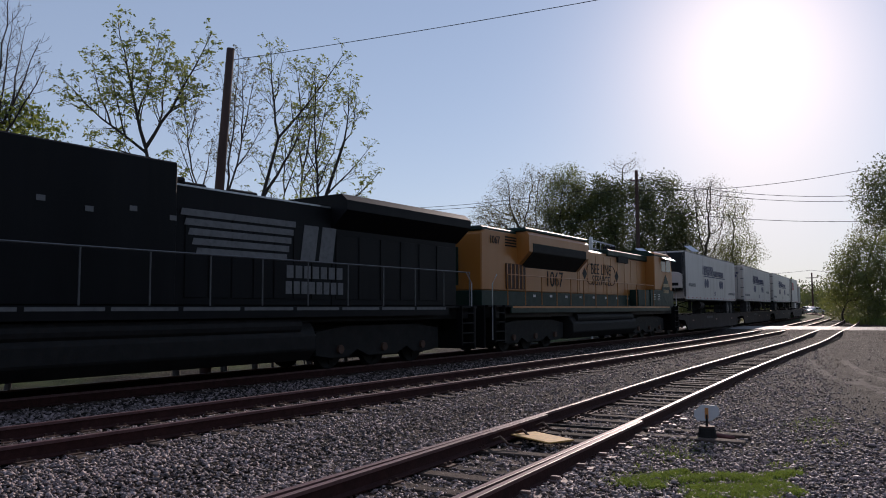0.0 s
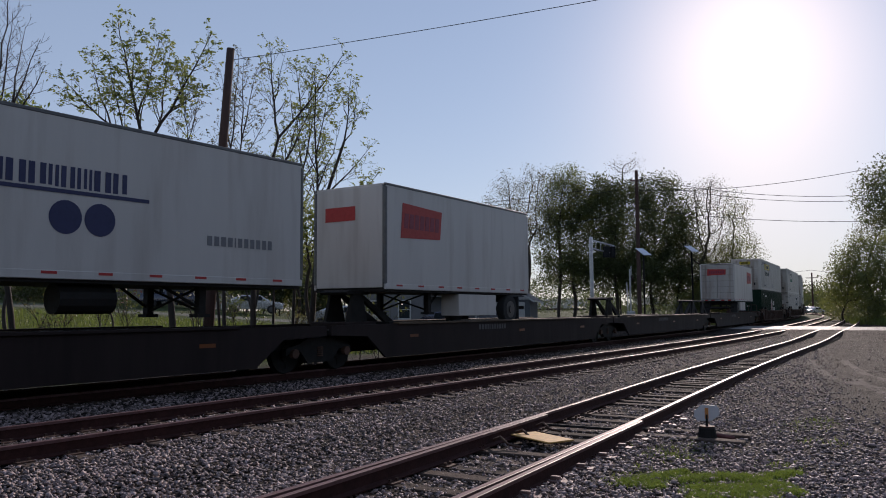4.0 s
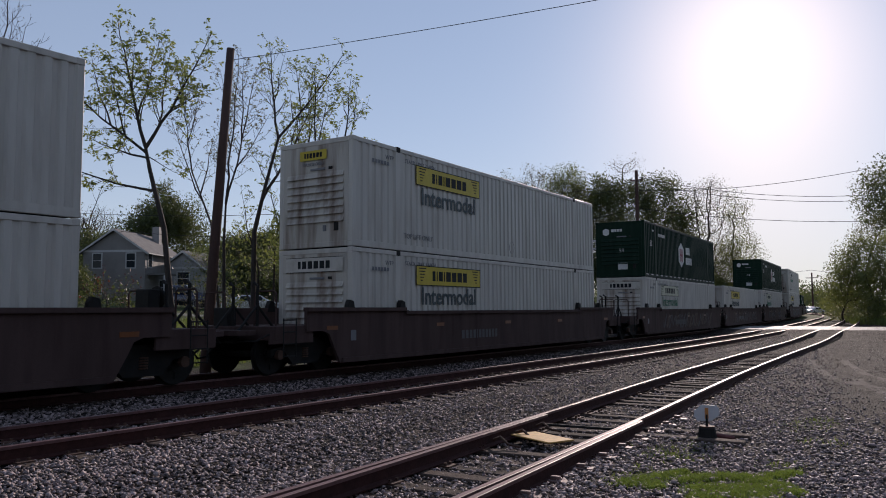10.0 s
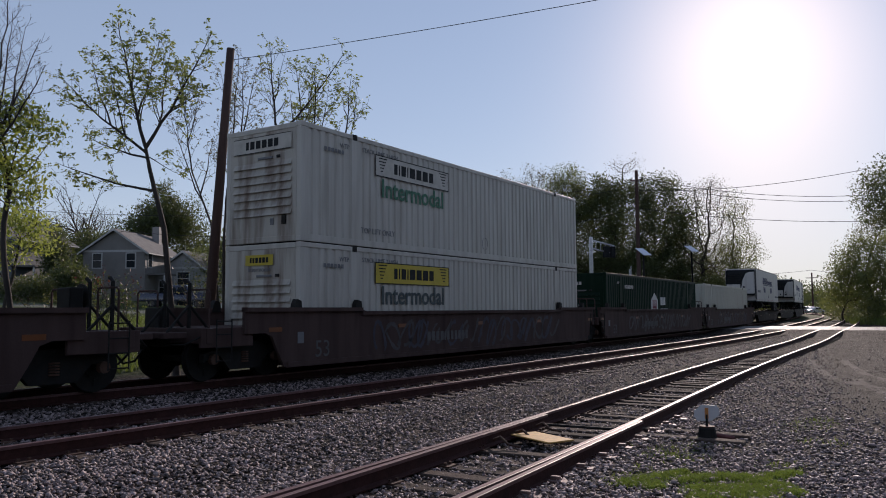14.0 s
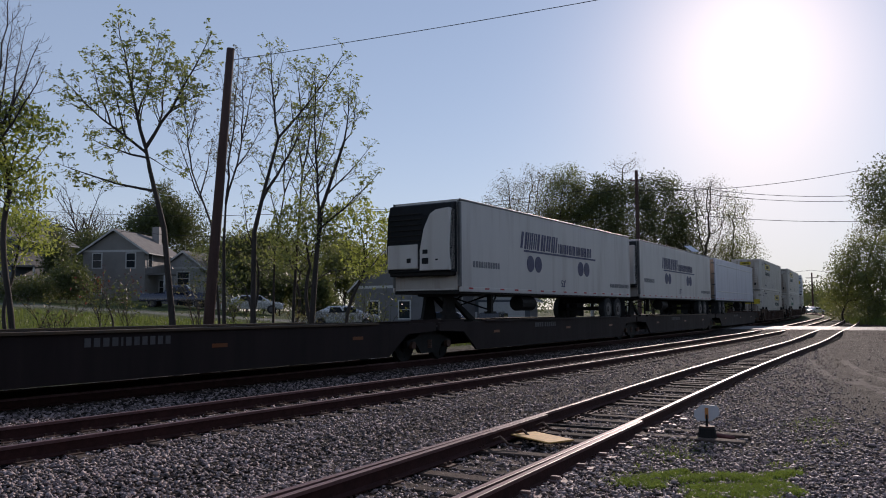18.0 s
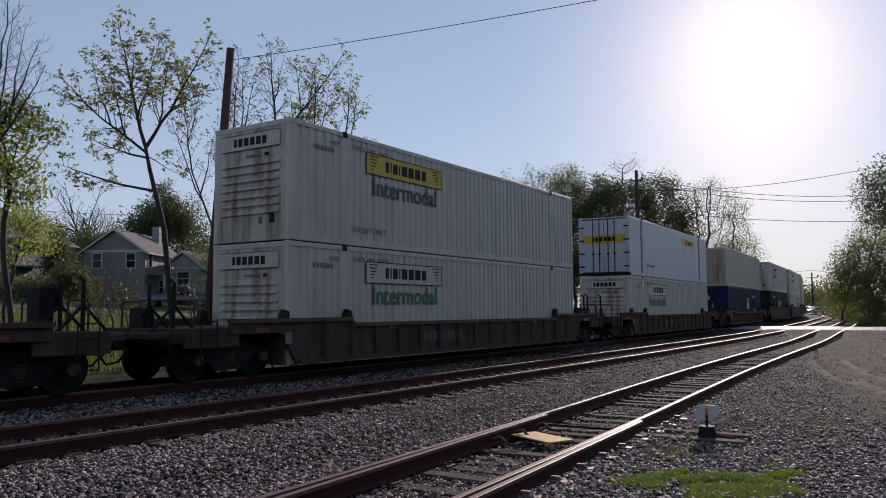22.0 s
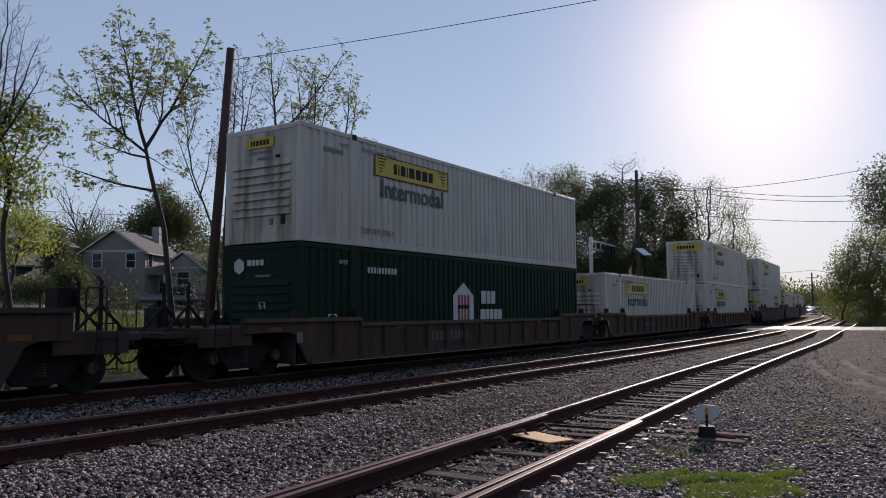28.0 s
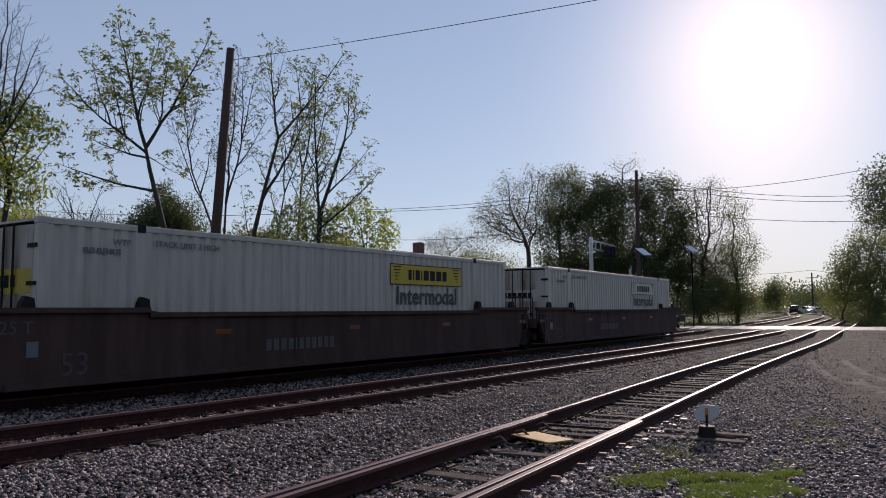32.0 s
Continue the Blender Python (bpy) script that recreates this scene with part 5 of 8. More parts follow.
def sign_end(parent, kind, ink="black"):
    """What is marked on the end wall that leads."""
    x = -CL / 2 - 0.03
    if kind == "small":
        p = part("end_sign", letter_bars([0.95], 0.26, 0, 0, 0.004), M["yellow"], parent, "", at=end_frame(x, 0.05, 2.48))
        part("lettering", letter_bars([0.06, 0.07, 0.09, 0.09, 0.09, 0.08], 0.13, 0.03, 0, 0.007), M["black"], p)
        part("word", text_mesh("Intermodal", 0.17, M["greyletter"]), None, parent, at=end_frame(x - 0.004, 0.05, 2.25))
    elif kind == "wide":
        p = part("end_sign", letter_bars([2.0], 0.4, 0, 0, 0.004), M["white"], parent, "", at=end_frame(x, 0, 2.45))
        part("lettering", letter_bars([0.1, 0.15, 0.16, 0.16, 0.16, 0.14], 0.2, 0.05, 0, 0.007), M["black"], p)
        bm = bmesh.new()
        for a, b in ((-0.2, -0.185), (0.185, 0.2)):
            box(bm, -1.0, 1.0, a, b, 0.004, 0.007)
        part("border", bm, M["black"], p)
    elif kind == "wideyellow":
        p = part("end_sign", letter_bars([2.0], 0.4, 0, 0, 0.004), M["yellow"], parent, "", at=end_frame(x, 0, 2.45))
        part("lettering", letter_bars([0.1, 0.15, 0.16, 0.16, 0.16, 0.14], 0.2, 0.05, 0, 0.007), M["black"], p)
    elif kind == "hub":
        bm = bmesh.new()
        prism(bm, [(0.2 * math.sin(i * math.pi / 3), 0.2 * math.cos(i * math.pi / 3)) for i in range(6)], 0, 0.004, "z")
        part("emblem", bm, M["whiteletter"], parent, at=end_frame(x, 0.72, 2.35))
        part("lettering", letter_bars([0.14, 0.1, 0.12, 0.12], 0.14, 0.03, 0, 0.004), M["whiteletter"], parent, at=end_frame(x, 0.15, 2.42))
        part("size_number", text_mesh("53", 0.28, M["whiteletter"]), None, parent, at=end_frame(x - 0.004, -0.1, 1.35))
        part("notice", letter_bars([0.5], 0.34, 0, 0, 0.004), M["whiteletter"], parent, at=end_frame(x, -0.15, 0.55))


CONTAINERS = {}


def container(paint, side, end, rear_sign=False, label="", smooth_side=False, dashes=False, rusty=False):
    """A 53-foot container: ribbed sides, rails, posts, castings, roof, and a slatted or doored leading end."""
    key = (paint, side, end, rear_sign, smooth_side, dashes, rusty)
    if key in CONTAINERS:
        return copy_thing(CONTAINERS[key], Matrix())
    c = thing("shipping_container", label, "container", "containers on the train")
    m = M[paint]
    hl, hw = CL / 2, CW / 2
    for sg in (-1, 1):
        y = sg * (hw - 0.012)
        if smooth_side:
            for a, b in ((-hl + 0.14, -6.25), (-5.9, -2.0), (-1.985, 2.0), (2.015, 5.9), (6.25, hl - 0.14)):
                boxpart("side_panel", c, m, a, b, min(y, y - sg * 0.05), max(y, y - sg * 0.05), 0.17, CH - 0.12)
        else:
            for a, b in ((-hl + 0.14, -6.22), (-5.96, 5.96), (6.22, hl - 0.14)):
                part("side_panel", corrugated(a, b, 0.17, CH - 0.12, y, 0.036, 0.275, sg), m, c)
        for a in (-6.09, 6.09):
            boxpart("lift_post", c, M["rustedpost"] if smooth_side else m, a - 0.13, a + 0.13, min(sg * hw, sg * (hw - 0.06)), max(sg * hw, sg * (hw - 0.06)), 0.17, CH - 0.12)
            boxpart("post_casting", c, M["steel"], a - 0.09, a + 0.09, min(sg * (hw + 0.004), sg * (hw - 0.16)), max(sg * (hw + 0.004), sg * (hw - 0.16)), CH - 0.14, CH + 0.012)
        boxpart("top_rail", c, m, -hl + 0.02, hl - 0.02, min(sg * hw, sg * (hw - 0.07)), max(sg * hw, sg * (hw - 0.07)), CH - 0.12, CH - 0.004, 0.008)
        boxpart("bottom_rail", c, m, -hl + 0.02, hl - 0.02, min(sg * (hw + 0.003), sg * (hw - 0.09)), max(sg * (hw + 0.003), sg * (hw - 0.09)), 0.0, 0.17, 0.008)
        for ex in (-1, 1):
            xs = sorted((ex * (hl + 0.002), ex * (hl - 0.15)))
            ys = sorted((sg * (hw + 0.001), sg * (hw - 0.15)))
            boxpart("corner_post", c, m, *xs, *ys, 0.12, CH - 0.12, 0.012)
            boxpart("corner_casting", c, M["steel"] if ex < 0 and paint == "pale" else m, xs[0] - 0.003, xs[1] + 0.003, ys[0] - 0.003, ys[1] + 0.003, -0.002, 0.12, 0.008)
            boxpart("corner_casting", c, m, xs[0] - 0.003, xs[1] + 0.003, ys[0] - 0.003, ys[1] + 0.003, CH - 0.12, CH + 0.004, 0.008)
    boxpart("roof", c, m, -hl + 0.06, hl - 0.06, -hw + 0.05, hw - 0.05, CH - 0.06, CH - 0.015)
    boxpart("floor", c, M["steel"], -hl + 0.06, hl - 0.06, -hw + 0.06, hw - 0.06, 0.02, 0.14)
    if end == "door":
        for sg in (-1, 1):
            ys = sorted((sg * 0.012, sg * (hw - 0.16)))
            boxpart("door", c, M["endwhite"] if paint == "white" else m, -hl + 0.0, -hl + 0.05, *ys, 0.16, CH - 0.13, 0.01)
            for yy in (0.22, 0.55):
                bm = bmesh.new()
                tube(bm, [(-hl - 0.035, sg * yy, 0.14), (-hl - 0.035, sg * yy, CH - 0.1)], 0.02, 6)
                box(bm, -hl - 0.06, -hl, sg * yy - 0.05, sg * yy + 0.05, 1.02, 1.1)
                part("lock_rod", bm, M["steel"], c)
            for hz in (0.4, 1.05, 1.7, 2.35):
                boxpart("hinge", c, M["steel"], -hl - 0.03, -hl + 0.02, min(sg * (hw - 0.30), sg * (hw - 0.02)), max(sg * (hw - 0.30), sg * (hw - 0.02)), hz, hz + 0.07)
        p = part("end_sign", letter_bars([2.2], 0.44, 0, 0, 0.004), M["yellow"] if side != "whitesign" else M["white"], c, at=end_frame(-hl - 0.002, 0, 1.78))
        part("lettering", letter_bars([0.1, 0.16, 0.17, 0.17, 0.17, 0.15], 0.22, 0.05, 0, 0.007), M["black"], p)
    else:
        em = M["endwhite"] if paint == "white" else m
        boxpart("end_wall", c, em, -hl + 0.0, -hl + 0.05, -hw + 0.15, hw - 0.15, 0.12, CH - 0.1)
        boxpart("end_sill", c, em, -hl - 0.012, -hl + 0.06, -hw + 0.15, hw - 0.15, 0.0, 0.14, 0.01)
        boxpart("end_header", c, m, -hl - 0.012, -hl + 0.06, -hw + 0.15, hw - 0.15, CH - 0.14, CH - 0.01, 0.01)
        if end != "plain":
            for k in range(7):
                bm = bmesh.new()
                z = 0.66 + k * 0.2
                prism(bm, ((-hl - 0.055, z), (-hl - 0.03, z + 0.05), (-hl + 0.01, z + 0.17), (-hl + 0.01, z)), -hw + 0.3, hw - 0.3)
                part("end_slat", bm, em, c)
            for yy, w, zz, h, mm in ((-0.75, 0.14, 0.42, 0.22, "steel"), (-0.35, 0.1, 0.42, 0.16, "greyletter"), (-0.55, 0.12, 2.06, 0.07, "steel"), (-0.1, 0.5, 2.06, 0.06, "greyletter")):
                boxpart("end_fitting", c, M[mm], -hl - 0.03, -hl + 0.02, yy - w / 2, yy + w / 2, zz, zz + h, 0.006)
        else:
            part("end_ribs", corrugated(-hw + 0.18, hw - 0.18, 0.14, CH - 0.14, 0, 0.03, 0.3, 1), M["rustycream"] if rusty else m, c, at=Matrix.Translation((-hl - 0.012, 0, 0)) @ Matrix.Rotation(radians(-90), 4, "Z"))
    sx = 3.46 if rear_sign else -3.43
    for face in (-1, 1):
        y = face * (hw + 0.002)
        if side in ("yellowsign", "whitesign", "palesign"):
            firm_sign(c, sx * (1 if face < 0 else -1), 2.24, {"yellowsign": "yellow", "whitesign": "white", "palesign": "palefilm"}[side], "black", face=face)
            part("word", text_mesh("Intermodal", 0.70, M["greenletter" if paint == "white" and side == "palesign" or side == "whitesign" and not rear_sign else "darkletter"], 1.0, 0.012), None, c, at=side_frame(sx * (1 if face < 0 else -1), 1.62, y, face))
            part("notice", letter_bars([0.09] * 6, 0.10, 0.04), M["greyletter"], c, at=side_frame(-6.9 * (1 if face < 0 else -1), 2.35, y, face))
            part("notice", text_mesh("WTP", 0.17, M["greyletter"]), None, c, at=side_frame(-6.5, 2.52, y, face))
            part("notice", text_mesh("STACK LIMIT 3 HIGH", 0.17, M["greyletter"]), None, c, at=side_frame(-5.0, 2.55, y, face))
            if not rear_sign:
                part("notice", text_mesh("TOP LIFT ONLY", 0.21, M["greyletter"]), None, c, at=side_frame(-5.1 * (1 if face < 0 else -1), 0.42, y, face))
            bm = bmesh.new()
            for k in range(16):
                a = k * math.pi / 8
                tube(bm, [(0.17 * math.cos(a), 0.2 * math.sin(a), 0), (0.17 * math.cos(a + math.pi / 8), 0.2 * math.sin(a + math.pi / 8), 0)], 0.006, 4)
            part("placard_holder", bm, M["greyletter"], c, at=side_frame(0.6, 0.5, y, face))
        elif side in ("hex", "house"):
            hexagon_sign(c, -0.75 * (1 if face < 0 else -1), 1.5 if side == "hex" else 1.35, side == "house", face)
            part("size_number", text_mesh("53", 0.42, M["whiteletter"]), None, c, at=side_frame(-6.9 * (1 if face < 0 else -1), 1.75 if side == "hex" else 1.0, y, face))
            part("notice", text_mesh("WTP", 0.16, M["whiteletter"]), None, c, at=side_frame(-6.5, 2.45, y, face))
            part("code_marking", letter_bars([0.08, 0.08, 0.08, 0.03, 0.09, 0.09, 0.09, 0.09, 0.09, 0.09], 0.16, 0.05), M["whiteletter"], c, at=side_frame(-4.9, 2.3, y, face))
        elif side == "placard":
            part("placard", letter_bars([1.0], 0.9, 0, 0, 0.004), M["whiteletter"], c, at=side_frame(0.9, 1.6, y, face))
            part("placard_top", letter_bars([0.7], 0.32, 0, 0, 0.006), M["redfilm"], c, at=side_frame(0.9, 1.85, y, face))
            for xx in (4.1, 4.5):
                part("warning_diamond", letter_bars([0.26], 0.26, 0, 0, 0.004), M["whiteletter"], c, at=side_frame(xx, 1.05, y, face) @ Matrix.Rotation(radians(45), 4, "Z"))
            part("code_marking", letter_bars([0.08] * 8, 0.16, 0.06), M["whiteletter"], c, at=side_frame(3.9, 2.2, y, face))
        elif side == "embossed":
            part("lettering", letter_bars([0.75, 1.2, 0.25, 0.7, 0.7], 0.95, 0.12, 0.32), M["pale"], c, "large pale slanted bars", at=side_frame(1.4, 1.75, y, face))
            part("word", text_mesh("INTERMODAL", 0.42, M["greyletter"]), None, c, at=side_frame(1.8, 0.98, y, face))
        elif side == "panel":
            part("sign_panel", letter_bars([3.3], 0.42, 0, 0, 0.004), M["yellow"], c, at=side_frame(3.5, 2.3, y, face))
            part("lettering", letter_bars([0.14, 0.05, 0.18, 0.05, 0.22, 0.21, 0.22, 0.19], 0.24, 0.07, 0.0, 0.008), M["black"], c, "row of dark bars", at=side_frame(3.5, 2.3, y, face))
            part("notice", text_mesh("TOP LIFT ONLY", 0.21, M["greyletter"]), None, c, at=side_frame(-4.6, 0.55, y, face))
    if dashes:
        for face in (-1, 1):
            for k in range(18):
                wall_strip("reflector", c, M["whiteletter"], -7.7 + k * 0.9, 0.13, 0.36, 0.05, face, 0.008)
    sign_end(c, end)
    if end == "placard" or side == "placard":
        part("placard", letter_bars([0.55], 0.42, 0, 0, 0.004), M["whiteletter"], c, at=end_frame(-hl - 0.02, 0.2, 2.1))
        part("placard_top", letter_bars([0.55], 0.2, 0, 0, 0.006), M["redfilm"], c, at=end_frame(-hl - 0.02, 0.2, 2.21))
        for yy in (-0.15, 0.45):
            part("warning_diamond", letter_bars([0.26], 0.26, 0, 0, 0.004), M["whiteletter"], c, at=end_frame(-hl - 0.02, yy, 1.45) @ Matrix.Rotation(radians(45), 4, "Z"))
    CONTAINERS[key] = c
    return c


M["rustedpost"] = mat("rusted_white_post", (0.30, 0.24, 0.20), 0.6, vary=0.3, scale=0.9, dirt=(0.035, 0.02, 0.016), dirt_amount=1.0, bump=0.15)
M["rustycream"] = mat("rust_streaked_cream_paint", (0.36, 0.29, 0.22), 0.6, vary=0.2, scale=1.0, streak=True, dirt=(0.14, 0.065, 0.04), dirt_amount=0.95, bump=0.08)
M["goldletter"] = mat("cream_gold_lettering", (0.42, 0.30, 0.15), 0.5, vary=0.1, bump=0)
M["endwhite"] = mat("rust_streaked_white_end", (0.47, 0.43, 0.37), 0.5, vary=0.12, scale=1.3, streak=True, dirt=(0.14, 0.085, 0.055), dirt_amount=0.9, bump=0.06, dirt_from=0.42)
M["palefilm"] = mat("faded_pale_sign_film", (0.50, 0.48, 0.34), 0.5, vary=0.12, scale=2, bump=0.0)
M["darkletter"] = mat("dark_green_grey_lettering", (0.025, 0.045, 0.05), 0.5, vary=0.15, bump=0)

LABELS = {
    "yellowsign": "white ribbed container with yellow sign and dark lettering",
    "whitesign": "white ribbed container with outlined sign, green lettering",
    "palesign": "white ribbed container with faded sign, green lettering",
    "hex": "dark green ribbed container with white hexagon emblem",
    "house": "dark green ribbed container with white house emblem",
    "placard": "dark blue container with white and red placards",
    "embossed": "weathered off-white container with large pale bars",
    "panel": "pale smooth-sided container with doors, rusty lift posts",
    "bare": "plain cream ribbed container, rust-stained, without markings",
}
# lower and upper box of each stack: middle at the start, paint, side marks, leading end, marks towards the tail
JY, JW, JP, HX, HO = ("white", "yellowsign"), ("white", "whitesign"), ("white", "palesign"), ("green", "hex"), ("green", "house")
STACKS = [
    (172.05, (*HO, "hub", 0), (*JY, "small", 0)),
    (195.42, (*JW, "door", 1), (*JW, "small", 0)),
    (218.78, (*JY, "wide", 0), (*JY, "small", 0)),
    (242.24, (*JY, "wide", 0), (*JY, "small", 0)),
    (265.60, (*JP, "wide", 0), (*HX, "hub", 0)),
    (285.00, (*JY, "small", 0), None),
    (304.26, (*JP, "small", 0), (*HX, "hub", 0)),
    (327.60, (*JY, "small", 0), (*JW, "wide", 0)),
    (347.12, (*HO, "hub", 0), None),
    (366.00, ("cream", "bare", "plain", 0), None),
    (478.12, (*JY, "door", 1), (*JY, "small", 0)),
    (501.66, (*JW, "wide", 0), (*JY, "wide", 0)),
    (524.90, (*JW, "wide", 0), ("pale", "panel", "door", 0)),
    (548.22, ("blue", "placard", "plain", 0), ("cream", "bare", "plain", 0)),
    (571.44, (*HO, "hub", 0), (*JP, "wide", 0)),
    (590.66, (*JY, "door", 1), (*JY, "small", 0)),
    (609.95, (*JY, "small", 0), ("cream", "embossed", "plain", 0)),
    (633.50, (*HO, "hub", 0), (*JY, "small", 0)),
    (652.95, (*JY, "small", 0), None),
    (672.50, (*JY, "small", 0), (*JY, "wideyellow", 0)),
    (696.12, (*JY, "door", 1), (*JY, "small", 0)),
    (715.60, (*JY, "door", 1), None),
    (735.20, (*JW, "door", 1), None),
]
LOW_Z, STEP_Z = 0.225, 2.905
for s, low, up in STACKS:
    for k, spec in enumerate((low, up)):
        if spec:
            paint, side, end, rear = spec
            c = container(paint, side, end, bool(rear), LABELS[side] + (", stacked on another" if k else ", in a well"), smooth_side=side == "panel", dashes=side == "hex", rusty=side == "bare" and k == 1)
            tagged(c, LABELS[side] + (", stacked on another" if k else ", in a well"))
            rides(c, s, LOW_Z + k * STEP_Z)


# ---- trucks, well cars, flat cars ----
def wheel_mesh():
    bm = bmesh.new()
    disc(bm, (0, 0, 0), 0.46, 0.10, "y", 24)
    disc(bm, (0, 0.062, 0), 0.49, 0.025, "y", 24)
    disc(bm, (0, -0.055, 0), 0.20, 0.06, "y", 12)
    for k in range(4):
        a = k * math.pi / 2
        box(bm, -0.02, 0.02, -0.07, -0.05, 0.23, 0.36, Matrix.Rotation(a, 4, "Y"))
    return mesh_of("wheel", bm, M["steel"])


WHEEL = wheel_mesh()


def truck(parent, x, base=0.89, half=1.0):
    """A two-axle freight truck under a car."""
    t = part("truck", frame_beam(), M["steel"], parent, "dark grimy steel freight truck", at=Matrix.Translation((x, 0, 0)))
    for sg in (-1, 1):
        part("side_frame", SIDE_FRAME, None, t, at=Matrix.Translation((0, sg * half, 0)))
        for ax in (-base, base):
            part("wheel", WHEEL, None, t, at=Matrix.Translation((ax, sg * 0.76, 0.46)) @ (Matrix() if sg < 0 else Matrix.Rotation(math.pi, 4, "Z")))
            part("bearing_cap", CAP, None, t, at=Matrix.Translation((ax, sg * (half + 0.1), 0.46)))
        part("spring", SPRING, None, t, at=Matrix.Translation((0, sg * half, 0.38)))
    return t


def frame_beam():
    bm = bmesh.new()
    box(bm, -0.2, 0.2, -1.05, 1.05, 0.55, 0.78)
    for ax in (-0.89, 0.89):
        tube(bm, [(ax, -1.0, 0.46), (ax, 1.0, 0.46)], 0.08, 8)
    return bm


def side_frame_mesh():
    bm = bmesh.new()
    up = [(-1.12, 0.40), (-1.12, 0.58), (-0.75, 0.66), (-0.35, 0.82), (0.35, 0.82), (0.75, 0.66), (1.12, 0.58), (1.12, 0.40), (0.86, 0.54), (0.68, 0.52), (0.42, 0.22), (-0.42, 0.22), (-0.68, 0.52), (-0.86, 0.54)]
    prism(bm, up, -0.07, 0.07)
    return mesh_of("side_frame", bm, M["steel"])


def cap_mesh():
    bm = bmesh.new()
    disc(bm, (0, 0, 0), 0.11, 0.12, "y", 12)
    return mesh_of("bearing_cap", bm, M["rust"])


def spring_mesh():
    bm = bmesh.new()
    for i in range(5):
        disc(bm, (0, 0, i * 0.05), 0.13, 0.03, "z", 10)
    return mesh_of("spring", bm, M["rust"])


SIDE_FRAME, CAP, SPRING = side_frame_mesh(), cap_mesh(), spring_mesh()


def coupler(parent, x, sg, z=0.85):
    bm = bmesh.new()
    box(bm, min(x, x + sg * 0.75), max(x, x + sg * 0.75), -0.1, 0.1, z - 0.1, z + 0.1)
    box(bm, min(x + sg * 0.5, x + sg * 0.85), max(x + sg * 0.5, x + sg * 0.85), -0.18, 0.14, z - 0.15, z + 0.15)
    bevel(bm, 0.02)
    part("coupler", bm, M["steel"], parent)
    bm = bmesh.new()
    tube(bm, [(x, 0.35, z - 0.1), (x + sg * 0.3, 0.35, z - 0.42), (x + sg * 0.6, 0.3, z - 0.45), (x + sg * 0.85, 0.25, z - 0.2)], 0.025, 6)
    part("brake_hose", bm, M["rubber"], parent)


def scrawl(parent, seed, x0, x1, z0, z1, y, colours):
    """Painted loops and strokes along a car side."""
    rnd = random.Random(seed)
    x = x0
    while x < x1:
        bm = bmesh.new()
        w, h = rnd.uniform(0.5, 1.0), (z1 - z0) * rnd.uniform(0.7, 1.0)
        zc = (z0 + z1) / 2 + rnd.uniform(-0.05, 0.05)
        a0, a1, ph = rnd.uniform(0, 6), rnd.uniform(4, 7), rnd.uniform(0, 2)
        pts = [(x + w * (0.5 + 0.45 * math.cos(a0 + a1 * k / 14)), zc + h * 0.45 * math.sin(a0 * 0.7 + a1 * 1.3 * k / 14 + ph)) for k in range(15)]
        for p, q in zip(pts, pts[1:]):
            d = Vector((q[0] - p[0], 0, q[1] - p[1]))
            if d.length < 1e-4:
                continue
            n = Vector((-d.z, 0, d.x)).normalized() * rnd.choice((0.035, 0.045, 0.06))
            P, Q = Vector((p[0], y, p[1])), Vector((q[0], y, q[1]))
            bm.faces.new([bm.verts.new(v) for v in (P - n, Q - n, Q + n, P + n)])
        part("graffiti_stroke", bm, M[rnd.choice(colours)], parent)
        x += w * rnd.uniform(0.6, 0.9)


M["spraygrey"] = mat("grey_spray_paint", (0.060, 0.050, 0.052), 0.65, vary=0.3, scale=4, bump=0)
M["sprayblue"] = mat("blue_spray_paint", (0.042, 0.036, 0.055), 0.65, vary=0.3, scale=4, bump=0)
M["spraypink"] = mat("pink_spray_paint", (0.072, 0.04, 0.045), 0.65, vary=0.3, scale=4, bump=0)
M["sprayochre"] = mat("ochre_spray_paint", (0.082, 0.05, 0.03), 0.65, vary=0.3, scale=4, bump=0)


